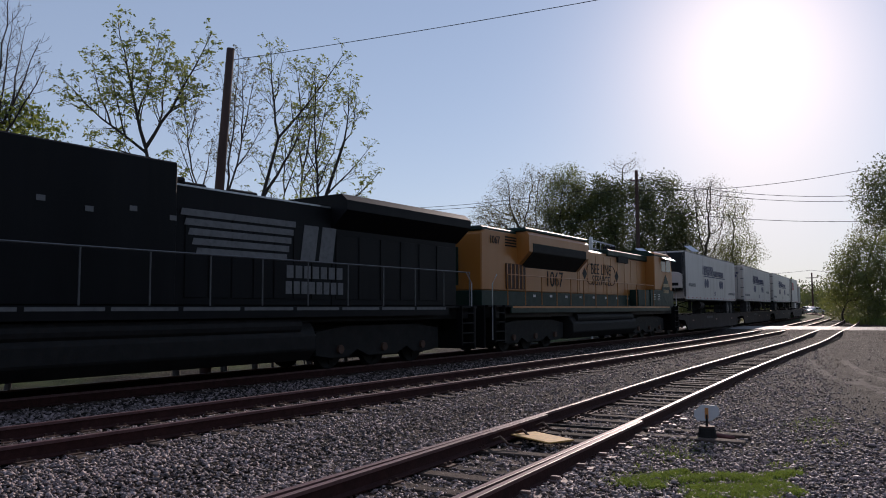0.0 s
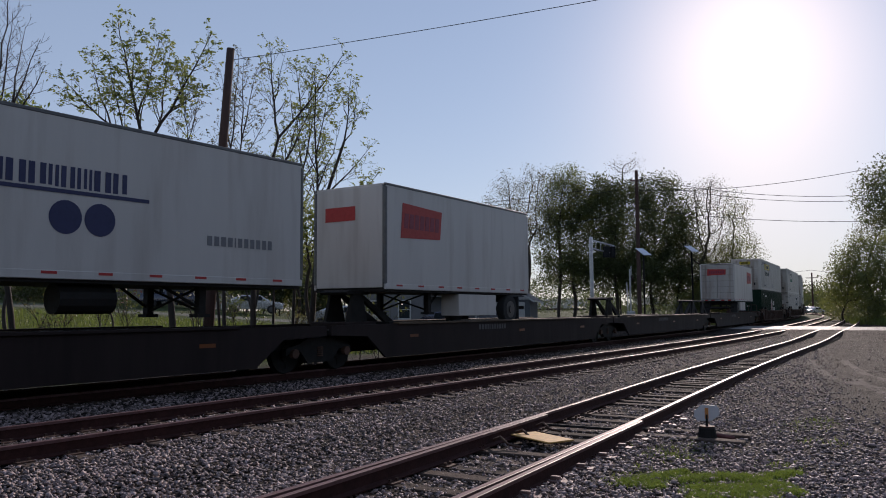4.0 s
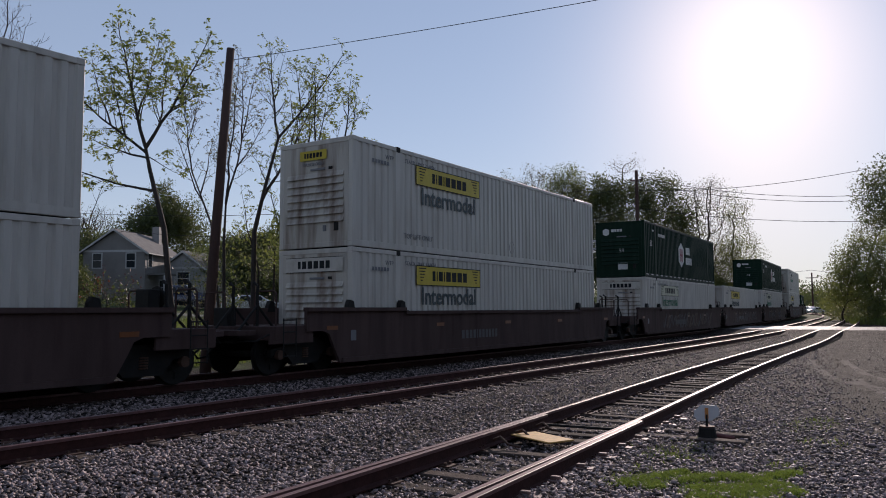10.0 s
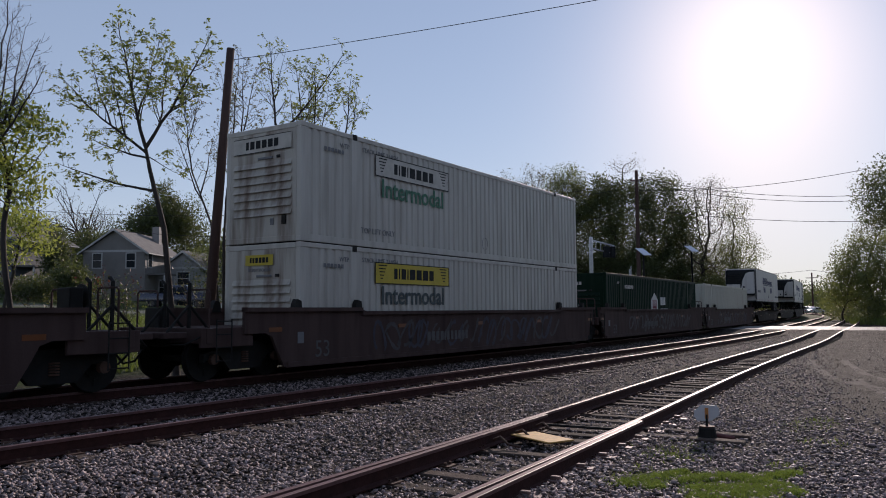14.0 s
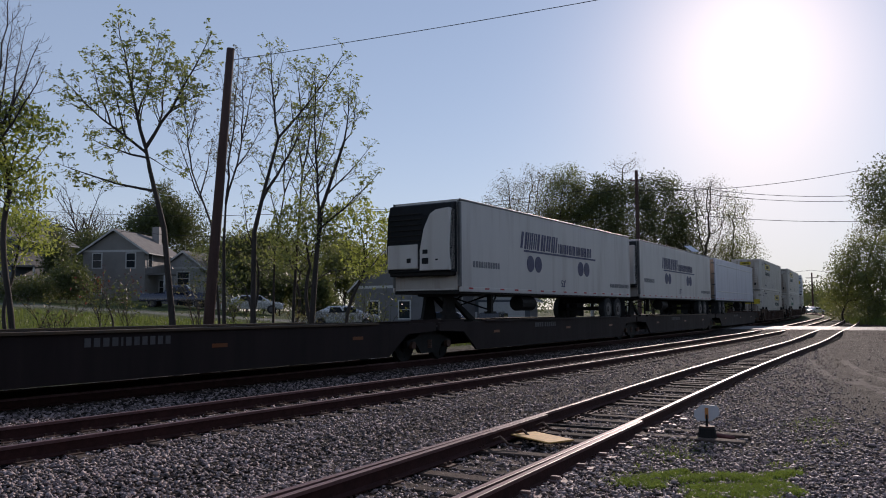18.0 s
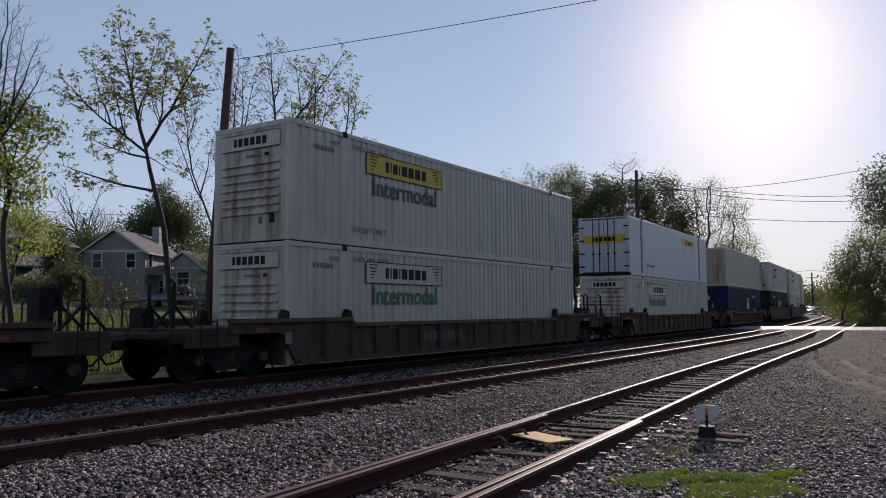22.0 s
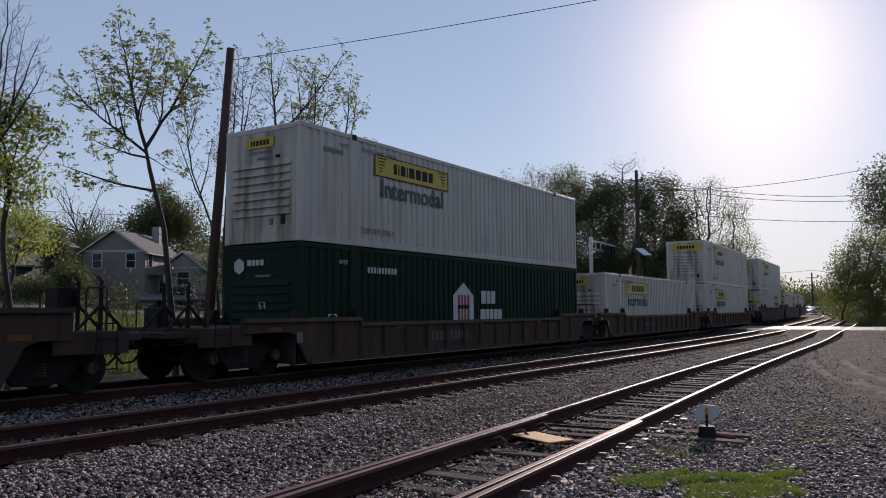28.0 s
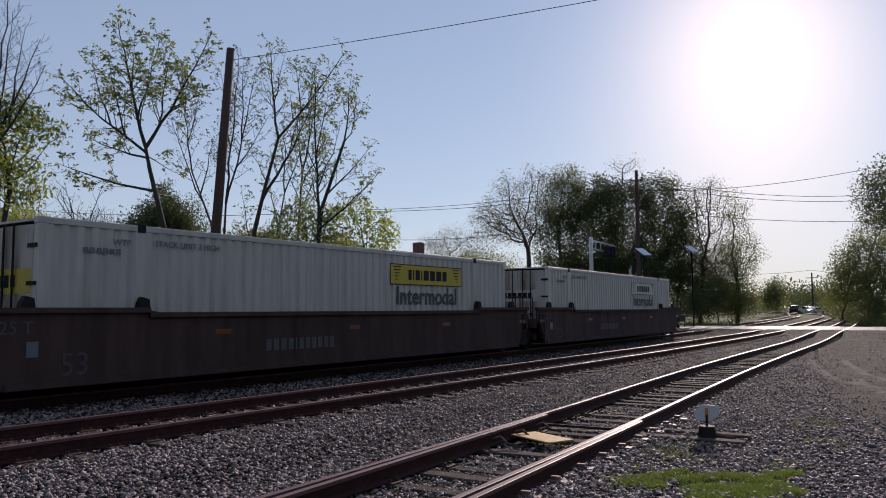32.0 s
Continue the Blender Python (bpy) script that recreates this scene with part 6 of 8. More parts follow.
def well_car(ends, ribbed, paint, lead_truck, tail_truck, lead_coupler, tail_coupler, mark, seed, label):
    """One well of a double-stack car; ends: how far its end sills lie from its middle, lead and tail."""
    c = thing("well_car", label, "rail car", "well cars in the train")
    m = M[paint]
    hi, lo, bot = (1.30, 1.16, 0.24) if ribbed else (1.54, 1.45, 0.20)
    xa, xz = ends[0] - 0.25, ends[1] - 0.25
    xb = 7.9 if ribbed else 8.7
    for sg in (-1, 1):
        y0, y1 = sorted((sg * 1.36, sg * 1.44))
        bm = bmesh.new()
        poly = [(-min(xa, 9.9), 0.98), (-xb - 0.6, 0.98), (-xb - 0.4, 0.90), (-xb - 0.25, 0.62), (-xb, bot), (xb, bot), (xb + 0.25, 0.62), (xb + 0.4, 0.90), (xb + 0.6, 0.98), (min(xz, 9.9), 0.98), (min(xz, 9.9), hi), (6.2, hi), (5.75, lo), (-5.75, lo), (-6.2, hi), (-min(xa, 9.9), hi)]
        prism(bm, poly, y0, y1)
        part("side_sill", bm, m, c)
        bm = bmesh.new()
        yo0, yo1 = sorted((sg * 1.33, sg * 1.52))
        for a, b, z in ((-min(xa, 9.9), -6.0, hi), (6.0, min(xz, 9.9), hi), (-6.0, 6.0, lo)):
            box(bm, a, b, yo0, yo1, z - 0.09, z + 0.004)
        part("top_chord", bm, M["deckyellow"] if ribbed and seed % 2 else m, c)
        boxpart("bottom_chord", c, m, -xb + 0.05, xb - 0.05, min(sg * 1.33, sg * 1.50), max(sg * 1.33, sg * 1.50), bot - 0.004, bot + 0.11)
        if ribbed:
            for k in range(15):
                x = -7.0 + k
                z1 = (lo if abs(x) < 5.8 else hi) - 0.09
                boxpart("rib", c, m, x - 0.05, x + 0.05, min(sg * 1.44, sg * 1.51), max(sg * 1.44, sg * 1.51), bot + 0.1, z1)
        for x in (-8.3, -6.1, 6.1, 8.3):
            bm = bmesh.new()
            prism(bm, ((x - 0.14, hi - 0.1), (x + 0.14, hi - 0.1), (x + 0.1, hi + 0.16), (x - 0.04, hi + 0.2), (x - 0.1, hi + 0.1)), sg * 1.32, sg * 1.46)
            part("container_guide", bm, M["steel"], c)
        for k, x in enumerate((-9.0, -4.2, 0.0, 4.2, 9.0)):
            boxpart("reflector", c, M["amber"], x - 0.2, x + 0.2, min(sg * 1.442, sg * 1.448), max(sg * 1.442, sg * 1.448), 1.0, 1.1)
        boxpart("tag_plate", c, M["greyletter"], -8.3, -8.1, min(sg * 1.442, sg * 1.45), max(sg * 1.442, sg * 1.45), 0.72, 0.98)
        y = sg * 1.447
        if mark:
            part("mark", text_mesh(mark[:5] if ribbed else mark[:2], 0.36 if ribbed else 0.56, M["faintmark" if len(mark) > 5 else "dullmark"]), None, c, at=side_frame(-6.4 if ribbed else -7.45, 0.62 if ribbed else 0.55, y, sg))
            if len(mark) > 5:
                part("mark", text_mesh(mark[3:], 0.30, M["dullmark"]), None, c, at=side_frame(-8.55, 1.2, y, sg))
        part("code_marking", letter_bars([0.16, 0.16, 0.16, 0.16, 0.05, 0.14, 0.14, 0.14, 0.14, 0.14, 0.14], 0.26, 0.07), M["dullmark"], c, at=side_frame(-1.9, 0.72, y, sg))
    for sg, xe in ((-1, xa), (1, xz)):
        a, b = sorted((sg * 8.25, sg * xe))
        boxpart("end_platform", c, m, a, b, -1.33, 1.33, 0.98, 1.12, 0.01)
        boxpart("bulkhead", c, m, min(sg * 8.2, sg * 8.28), max(sg * 8.2, sg * 8.28), -1.33, 1.33, bot, 1.1)
        xx = sg * (xe - 0.1)
        for y0 in (-1.2, 0.5):
            bm = bmesh.new()
            tube(bm, [(xx, y0, 1.10), (xx, y0, hi + 0.32), (xx, y0 + 0.06, hi + 0.38), (xx, y0 + 0.64, hi + 0.38), (xx, y0 + 0.7, hi + 0.32), (xx, y0 + 0.7, 1.10)], 0.022, 6)
            part("end_handrail", bm, m, c)
        bm = bmesh.new()
        for k in range(4):
            z = 0.45 + 0.27 * k
            tube(bm, [(sg * (xe - 0.45), -1.49, z), (sg * (xe - 0.05), -1.49, z)], 0.014, 5)
        for xs in (xe - 0.45, xe - 0.05):
            tube(bm, [(sg * xs, -1.49, 0.42), (sg * xs, -1.49, 1.3)], 0.016, 5)
        part("ladder", bm, M["steel"], c)
        boxpart("end_sill", c, m, min(sg * (xe - 0.02), sg * (xe + 0.12)), max(sg * (xe - 0.02), sg * (xe + 0.12)), -1.4, 1.4, 0.80, 1.12, 0.01)
        boxpart("centre_sill", c, M["steel"], min(sg * 8.2, sg * (xe + 0.2)), max(sg * 8.2, sg * (xe + 0.2)), -0.25, 0.25, 0.72, 0.98)
    for k in range(7):
        boxpart("cross_bearer", c, M["steel"], -7.6 + k * 2.5, -7.4 + k * 2.5, -1.36, 1.36, bot, bot + 0.02)
    if lead_truck is not None:
        truck(c, lead_truck)
    if tail_truck is not None:
        truck(c, tail_truck)
    if lead_coupler:
        coupler(c, -ends[0], -1)
    if tail_coupler:
        coupler(c, ends[1], 1)
    for sg, on in ((-1, lead_coupler), (1, tail_coupler)):
        if not on:
            continue
        x0 = sg * (ends[0] if sg < 0 else ends[1])
        # draft deck over the coupler, low side skirts, and the uprights on it
        boxpart("draft_deck", c, m, min(x0, x0 + sg * 0.55), max(x0, x0 + sg * 0.55), -0.95, 0.95, 0.92, 1.04, 0.01)
        for y0 in (-1.38, 1.30):
            boxpart("end_skirt", c, m, min(sg * 9.6, x0), max(sg * 9.6, x0), y0, y0 + 0.08, 0.72, 1.12, 0.01)
        st = boxpart("brake_stand", c, M["steel"], x0 - sg * 0.35 - 0.14, x0 - sg * 0.35 + 0.14, 0.25, 0.75, 1.0, 1.95 if sg > 0 else 1.55, 0.02)
        for y0 in (-0.75, 0.05):
            bm = bmesh.new()
            tube(bm, [(x0 - sg * 0.2, y0, 1.0), (x0 - sg * 0.2, y0, 2.05), (x0 - sg * 0.2, y0 + 0.12, 2.12)], 0.04, 6)
            tube(bm, [(x0 - sg * 0.2, y0, 1.6), (x0 + sg * 0.35, y0, 1.04)], 0.03, 6)
            tube(bm, [(x0 - sg * 0.2, y0, 1.6), (x0 - sg * 0.75, y0, 1.04)], 0.03, 6)
            part("upright", bm, M["steel"], c)
        if sg > 0:
            bm = bmesh.new()
            disc(bm, (x0 - 0.12, 0.5, 1.75), 0.28, 0.03, "x", 16)
            part("brake_wheel", bm, M["steel"], st)
        bm = bmesh.new()
        tube(bm, [(x0, -1.35, 0.95), (x0 + sg * 0.25, -1.2, 0.8), (x0 + sg * 0.35, -0.3, 0.78)], 0.02, 6)
        part("cut_lever", bm, M["steel"], c)
    return c


WELLS = {}


def well(s, kind, ribbed, paint, mark="", seed=0, label="", scrawled=()):
    """kind: single, or first, middle, last of an articulated set."""
    ends = {"single": (11.0, 11.0), "first": (11.0, 9.65), "middle": (9.65, 9.65), "last": (9.65, 11.0)}[kind]
    lead = {"single": -9.55, "first": -9.55, "middle": None, "last": None}[kind]
    tail = {"single": 9.55, "first": 9.65, "middle": 9.65, "last": 9.55}[kind]
    key = (kind, ribbed, paint, mark, seed % 2)
    if key in WELLS and not scrawled:
        c = copy_thing(WELLS[key], Matrix())
    else:
        c = well_car(ends, ribbed, paint, lead, tail, lead is not None, kind in ("single", "last"), mark, seed, label)
        if scrawled:
            scrawl(c, seed, -5.5, 5.5, 0.35, 1.25, -1.449, scrawled)
        else:
            WELLS[key] = c
    return rides(tagged(c, label), s)


RB = "grimy red-brown well car with ribbed steel sides"
SM = "dark maroon well car with smooth tall steel sides"
GR = "maroon well car with faded graffiti along its side"
for i, (s, mark) in enumerate(((172.05, "125-T"), (195.42, ""), (218.78, ""), (242.24, ""))):
    well(s, "single", i < 2, "brown" if i < 2 else "maroonpaint", mark, i, RB if i < 2 else SM)
for s, k, sd, sc in ((265.60, "first", 11, ("spraygrey", "sprayochre")), (285.0, "middle", 12, ("spraygrey", "sprayochre", "spraypink")), (304.26, "last", 13, ("sprayochre", "sprayblue", "spraygrey"))):
    well(s, k, False, "maroonpaint", "", sd, GR, sc)
for s, k, sd, sc in ((327.6, "first", 14, ("spraygrey", "sprayblue")), (347.12, "middle", 15, ("spraygrey",)), (366.4, "last", 16, ("sprayblue", "spraygrey", "sprayochre"))):
    well(s, k, False, "maroonpaint", "53", sd, GR, sc)
for i, s in enumerate((478.12, 501.66, 524.9, 548.22)):
    well(s, "single", True, "brown", "", i, RB)
for s, k, sd, sc in ((571.44, "first", 17, ("spraygrey",)), (590.66, "middle", 18, ("spraygrey",)), (609.95, "last", 19, ("spraypink", "sprayblue"))):
    well(s, k, False, "maroonpaint", "53", sd, GR, sc)
for s, k, mk in ((633.5, "first", ""), (652.95, "middle", ""), (672.5, "last", "125-T")):
    well(s, k, True, "brown", mk, 1, RB)
for s, k in ((696.12, "first"), (715.6, "middle"), (735.2, "last")):
    well(s, k, False, "maroonpaint", "53 125 T", 2, SM)

# ---- flat cars and trailers ----
def flat_car(half, label, yellow_edge):
    c = thing("flat_car", label, "rail car", "flat cars in the train")
    m = M["flatpaint"]
    for sg in (-1, 1):
        ys = sorted((sg * 1.30, sg * 1.38))
        bm = bmesh.new()
        prism(bm, ((-half + 0.1, 0.86), (-half + 1.5, 0.80), (-half + 2.3, 0.22), (half - 2.3, 0.22), (half - 1.5, 0.80), (half - 0.1, 0.86), (half - 0.1, 1.10), (-half + 0.1, 1.10)), *ys)
        part("side_sill", bm, m, c)
        boxpart("deck_edge", c, M["deckyellow"] if yellow_edge else m, -half + 2.8, half - 2.8, min(sg * 1.24, sg * 1.44), max(sg * 1.24, sg * 1.44), 1.08, 1.14, 0.008)
        part("code_marking", letter_bars([0.12] * 4 + [0.04] + [0.11] * 6, 0.16, 0.06), M["dullmark"], c, at=side_frame(-1.5, 0.92, sg * 1.383, sg))
        for x in (-half + 3.6, 0.6, half - 3.6):
            boxpart("reflector", c, M["amber"], x - 0.2, x + 0.2, min(sg * 1.382, sg * 1.388), max(sg * 1.382, sg * 1.388), 0.72, 0.8)
    boxpart("deck", c, M["steel"], -half + 0.12, half - 0.12, -1.3, 1.3, 0.86, 0.98)
    boxpart("centre_sill", c, M["steel"], -half, half, -0.35, 0.35, 0.55, 0.86)
    for k in range(6):
        x = -half + 3.4 + k * (2 * half - 6.8) / 5
        boxpart("cross_bearer", c, M["steel"], x - 0.1, x + 0.1, -1.3, 1.3, 0.62, 0.86)
    for sg in (-1, 1):
        for yy in (-1.0, 1.0):
            boxpart("wheel_guide", c, m, min(sg * 1.0, sg * (half - 3.2)), max(sg * 1.0, sg * (half - 3.2)), yy - 0.06, yy + 0.06, 0.98, 1.1)
    truck(c, half)
    return c


def trailer_hitch(parent, x, sg):
    """The folding stand that carries a trailer's kingpin: head plate, two broad plates, a long brace on the deck."""
    bm = bmesh.new()
    prism(bm, ((x - 0.5, 1.90), (x + 0.42, 1.90), (x + 0.5, 2.0), (x + 0.3, 2.03), (x - 0.35, 2.03), (x - 0.55, 1.96)), -0.48, 0.48)
    bevel(bm, 0.015)
    h = part("hitch", bm, M["steel"], parent, "dark steel trailer hitch")
    for y in (-0.40, 0.40):
        bm = bmesh.new()
        prism(bm, ((x - 0.42, 1.10), (x + 0.42, 1.10), (x + 0.2, 1.92), (x - 0.2, 1.92)), y - 0.05, y + 0.05)
        part("hitch_stand", bm, M["steel"], h)
        bm = bmesh.new()
        prism(bm, [(x + sg * u, v) for u, v in ((0.1, 1.90), (0.32, 1.90), (1.75, 1.16), (1.75, 1.08), (1.45, 1.08))], y * 0.75 - 0.06, y * 0.75 + 0.06)
        part("hitch_strut", bm, M["steel"], h)
    boxpart("hitch_base", h, M["flatpaint"], x - 0.75, x + 0.6, -0.62, 0.62, 0.98, 1.16, 0.015)
    boxpart("hitch_shoe", h, M["steel"], min(x + sg * 1.35, x + sg * 2.0), max(x + sg * 1.35, x + sg * 2.0), -0.5, 0.5, 1.04, 1.14, 0.01)


M["rim"] = mat("grimy_wheel_rim", (0.085, 0.08, 0.078), 0.5, 0.4, vary=0.3, scale=8, bump=0.1)
M["tyre"] = mat("black_tyre_rubber", (0.018, 0.018, 0.018), 0.85, vary=0.2, scale=12, bump=0.2)


def road_wheel(parent, x, y, z=0.5, r=0.5, w=0.28):
    bm = bmesh.new()
    disc(bm, (0, 0, 0), r, w, "y", 24)
    bevel(bm, 0.03)
    t = part("wheel", bm, M["tyre"], parent, at=Matrix.Translation((x, y, z)))
    s = -1 if y < 0 else 1
    bm = bmesh.new()
    disc(bm, (0, s * (w / 2), 0), r * 0.58, 0.03, "y", 20)
    disc(bm, (0, s * (w / 2 + 0.03), 0), r * 0.26, 0.06, "y", 12)
    part("rim", bm, M["rim"], t)
    return t


def trailer(length, paint, nose_first, cold, livery, label, shift=0.0):
    """A road trailer; nose_first: its nose is at the train's head side."""
    t = thing("semi_trailer", label, "trailer", "trailers on the train")
    m = M[paint]
    hl, z0, z1, hw = length / 2, 1.06, 3.98, 1.295
    d = -1 if nose_first else 1
    for sg in (-1, 1):
        ys = sorted((sg * (hw - 0.04), sg * hw))
        bm = bmesh.new()
        box(bm, -hl + 0.06, hl - 0.06, *ys, z0 + 0.14, z1 - 0.06)
        part("side_wall", bm, m, t)
        boxpart("top_rail", t, M["rail"] if paint != "silver" else m, -hl + 0.02, hl - 0.02, min(sg * (hw - 0.06), sg * (hw + 0.012)), max(sg * (hw - 0.06), sg * (hw + 0.012)), z1 - 0.07, z1, 0.01)
        boxpart("bottom_rail", t, m, -hl + 0.02, hl - 0.02, min(sg * (hw - 0.06), sg * (hw + 0.012)), max(sg * (hw - 0.06), sg * (hw + 0.012)), z0, z0 + 0.15, 0.01)
        k = -hl + 0.5
        while k < hl - 0.3:
            boxpart("reflector", t, M["redfilm"], k, k + 0.28, min(sg * (hw + 0.012), sg * (hw + 0.016)), max(sg * (hw + 0.012), sg * (hw + 0.016)), z0 + 0.085, z0 + 0.135)
            k += 1.05
        for ex in (-1, 1):
            boxpart("corner_post", t, M["rail"] if (ex == d) else m, min(ex * (hl + 0.01), ex * (hl - 0.1)), max(ex * (hl + 0.01), ex * (hl - 0.1)), min(sg * (hw - 0.1), sg * (hw + 0.012)), max(sg * (hw - 0.1), sg * (hw + 0.012)), z0 + 0.15, z1 - 0.1, 0.02)
        y = sg * (hw + 0.005)
        f = 1 if sg < 0 else -1
        if livery == "firm":
            o = 0.33 + shift
            part("lettering", stroke_bars([0.46, 0.27, 0.27, 0.11, 0.47, 0.40, 0.38, 0.32], 0.62, 0.06, 0.22), M["navy"], t, "large slanted navy bars", at=side_frame(f * (-1.95 + o), 2.98, y, sg))
            part("lettering", stroke_bars([0.25, 0.30, 0.12, 0.33, 0.33, 0.30, 0.18, 0.25, 0.08, 0.15, 0.33, 0.28], 0.38, 0.045), M["navy"], t, "row of small navy bars", at=side_frame(f * (1.42 + o), 2.86, y, sg))
            part("underline", letter_bars([6.9], 0.07, 0), M["navy"], t, at=side_frame(f * (0.15 + o), 2.60, y, sg))
            for x in (-2.75, -2.1, 1.95, 2.6):
                bm = bmesh.new()
                disc(bm, (0, 0, 0), 0.30, 0.008, "z", 28)
                part("disc_mark", bm, M["navy"], t, "round navy mark", at=side_frame(f * (x + o), 2.15, y, sg))
            part("size_number", text_mesh("53'", 0.38, M["navy"]), None, t, at=side_frame(f * (0.5 + shift), 1.48, y, sg))
            part("address_marking", letter_bars([0.13] * 3 + [0.04] + [0.11] * 8 + [0.04] + [0.12] * 3, 0.17, 0.05), M["greyletter"], t, at=side_frame(f * d * -6.4, 1.55, y, sg))
            part("code_marking", letter_bars([0.12] * 4 + [0.03] + [0.11] * 6, 0.2, 0.06), M["greyletter"], t, at=side_frame(f * d * 6.2, 1.95, y, sg))
        elif livery == "red":
            bm = bmesh.new()
            prism(bm, ((-1.05, -0.5), (0.95, -0.42), (1.05, 0.42), (-0.95, 0.5)), 0, 0.006, "z")
            q = part("sign_panel", bm, M["redfilm"], t, "red sign panel with pale border", at=side_frame(f * d * (hl - 1.75), 3.0, y, sg))
            part("lettering", letter_bars([0.2] * 7, 0.42, 0.06, 0.1, 0.01), M["maroon"], q)
        elif livery == "plain":
            for zz in (z1 - 0.42, z0 + 0.62):
                bm = bmesh.new()
                tube(bm, [(-hl + 0.3, sg * (hw + 0.01), zz), (hl - 0.1, sg * (hw + 0.01), zz)], 0.028, 8)
                part("side_rail", bm, M["target"], t)
    boxpart("roof", t, m, -hl + 0.05, hl - 0.05, -hw + 0.05, hw - 0.05, z1 - 0.05, z1 - 0.004)
    boxpart("floor", t, M["steel"], -hl + 0.05, hl - 0.05, -hw + 0.05, hw - 0.05, z0 - 0.06, z0 + 0.05)
    # nose
    boxpart("nose_wall", t, m, min(d * (hl - 0.06), d * hl), max(d * (hl - 0.06), d * hl), -hw + 0.1, hw - 0.1, z0 + 0.05, z1 - 0.06, 0.01)
    if cold:
        bm = bmesh.new()
        prism(bm, [(d * hl, 1.66), (d * (hl + 0.40), 1.66), (d * (hl + 0.46), 2.35), (d * (hl + 0.42), 3.45), (d * (hl + 0.30), 3.84), (d * hl, 3.9)], -1.2, 1.2)
        bevel(bm, 0.05, 2)
        u = part("cooling_unit", bm, M["black"], t, "black-fronted cooling unit on the nose")
        X = d * (hl + 0.44)
        if cold == "round":
            bm = bmesh.new()
            prism(bm, ((-1.2, 1.72), (1.2, 1.72), (1.2, 2.5), (1.02, 2.62), (0.4, 2.66), (0.4, 3.78), (-0.3, 3.78), (-0.3, 2.72), (-1.0, 2.66), (-1.2, 2.56)), X - d * 0.2, X + d * 0.06, "x")
            bevel(bm, 0.03, 2)
            part("front_shell", bm, m, u, "white front shell between dark windows")
            boxpart("vent_box", u, M["steel"], min(X, X + d * 0.075), max(X, X + d * 0.075), -0.22, 0.34, 2.64, 2.9, 0.01)
            part("emblem", letter_bars([0.36], 0.32, 0, 0, 0.006), M["steel"], u, at=end_frame(X + d * 0.062, 0.06, 3.12) if d < 0 else Matrix.Translation((X, 0, 3.12)))
            part("emblem_face", letter_bars([0.26], 0.2, 0, 0, 0.006), M["whiteletter"], u, at=end_frame(X + d * 0.068, 0.06, 3.13) if d < 0 else Matrix.Translation((X, 0, 3.13)))
            for y0, w, z, h in ((-1.0, 0.4, 1.86, 0.18), (-0.55, 0.1, 1.9, 0.1), (0.3, 0.3, 1.9, 0.07), (0.7, 0.3, 1.9, 0.07)):
                boxpart("panel_opening", u, M["black"], min(X, X + d * 0.068), max(X, X + d * 0.068), y0, y0 + w, z, z + h, 0.01)
            bm = bmesh.new()
            tube(bm, [(X + d * 0.1, -0.36, 1.7), (X + d * 0.1, -0.36, 3.95)], 0.035, 8)
            part("guard_pipe", bm, M["rail"], u)
        else:
            for k in range(6):
                boxpart("grille_bar", u, M["steel"], min(X, X + d * 0.03), max(X, X + d * 0.03), -0.15, 1.12, 2.66 + k * 0.17, 2.70 + k * 0.17, 0.008)
            boxpart("front_panel", u, m, min(X - d * 0.02, X + d * 0.05), max(X - d * 0.02, X + d * 0.05), -0.02, 1.16, 1.78, 2.56, 0.025, "white lower panel")
            bm = bmesh.new()
            prism(bm, ((-1.2, 1.72), (-0.10, 1.72), (-0.12, 2.35), (-0.26, 3.05), (-0.5, 3.5), (-0.72, 3.62), (-1.2, 3.66)), X - d * 0.3, X + d * 0.07, "x")
            bevel(bm, 0.03, 2)
            part("side_cowl", bm, m, u, "white swept side cowl")
            for z, h, y0, w in ((1.92, 0.2, -0.45, 0.26), (2.24, 0.14, -0.42, 0.2), (1.98, 0.14, 0.24, 0.15), (2.02, 0.06, -0.8, 0.1)):
                boxpart("panel_opening", u, M["black"], min(X, X + d * 0.076), max(X, X + d * 0.076), y0, y0 + w, z, z + h, 0.01)
        boxpart("lower_skirt", u, M["steel"], min(d * hl, d * (hl + 0.36)), max(d * hl, d * (hl + 0.36)), -1.16, 1.16, 1.56, 1.68, 0.02)
        boxpart("nose_scuff", t, M["doorwhite"], min(d * hl, d * (hl + 0.006)), max(d * hl, d * (hl + 0.006)), -1.18, 1.18, z0 + 0.1, 1.56, 0.0, "grimy nose plate")
    # doors
    for sg in (-1, 1):
        ys = sorted((sg * 0.012, sg * (hw - 0.09)))
        dr = boxpart("door", t, M["quilted"] if livery == "plain" else M["doorwhite"], min(-d * (hl - 0.05), -d * (hl + 0.004)), max(-d * (hl - 0.05), -d * (hl + 0.004)), *ys, z0 + 0.12, z1 - 0.1, 0.008)
        if livery == "red":
            for k in range(5):
                zz = z0 + 0.62 + k * 0.46
                boxpart("door_seam", dr, M["rail"], min(-d * hl, -d * (hl + 0.008)), max(-d * hl, -d * (hl + 0.008)), *ys, zz, zz + 0.018)
            for k in range(5):
                boxpart("bumper_stripe", t, M["redfilm" if k % 2 else "whiteletter"], min(-d * hl, -d * (hl + 0.05)), max(-d * hl, -d * (hl + 0.05)), min(sg * (0.02 + k * 0.24), sg * (0.24 + k * 0.24)), max(sg * (0.02 + k * 0.24), sg * (0.24 + k * 0.24)), z0 + 0.01, z0 + 0.09)
            continue
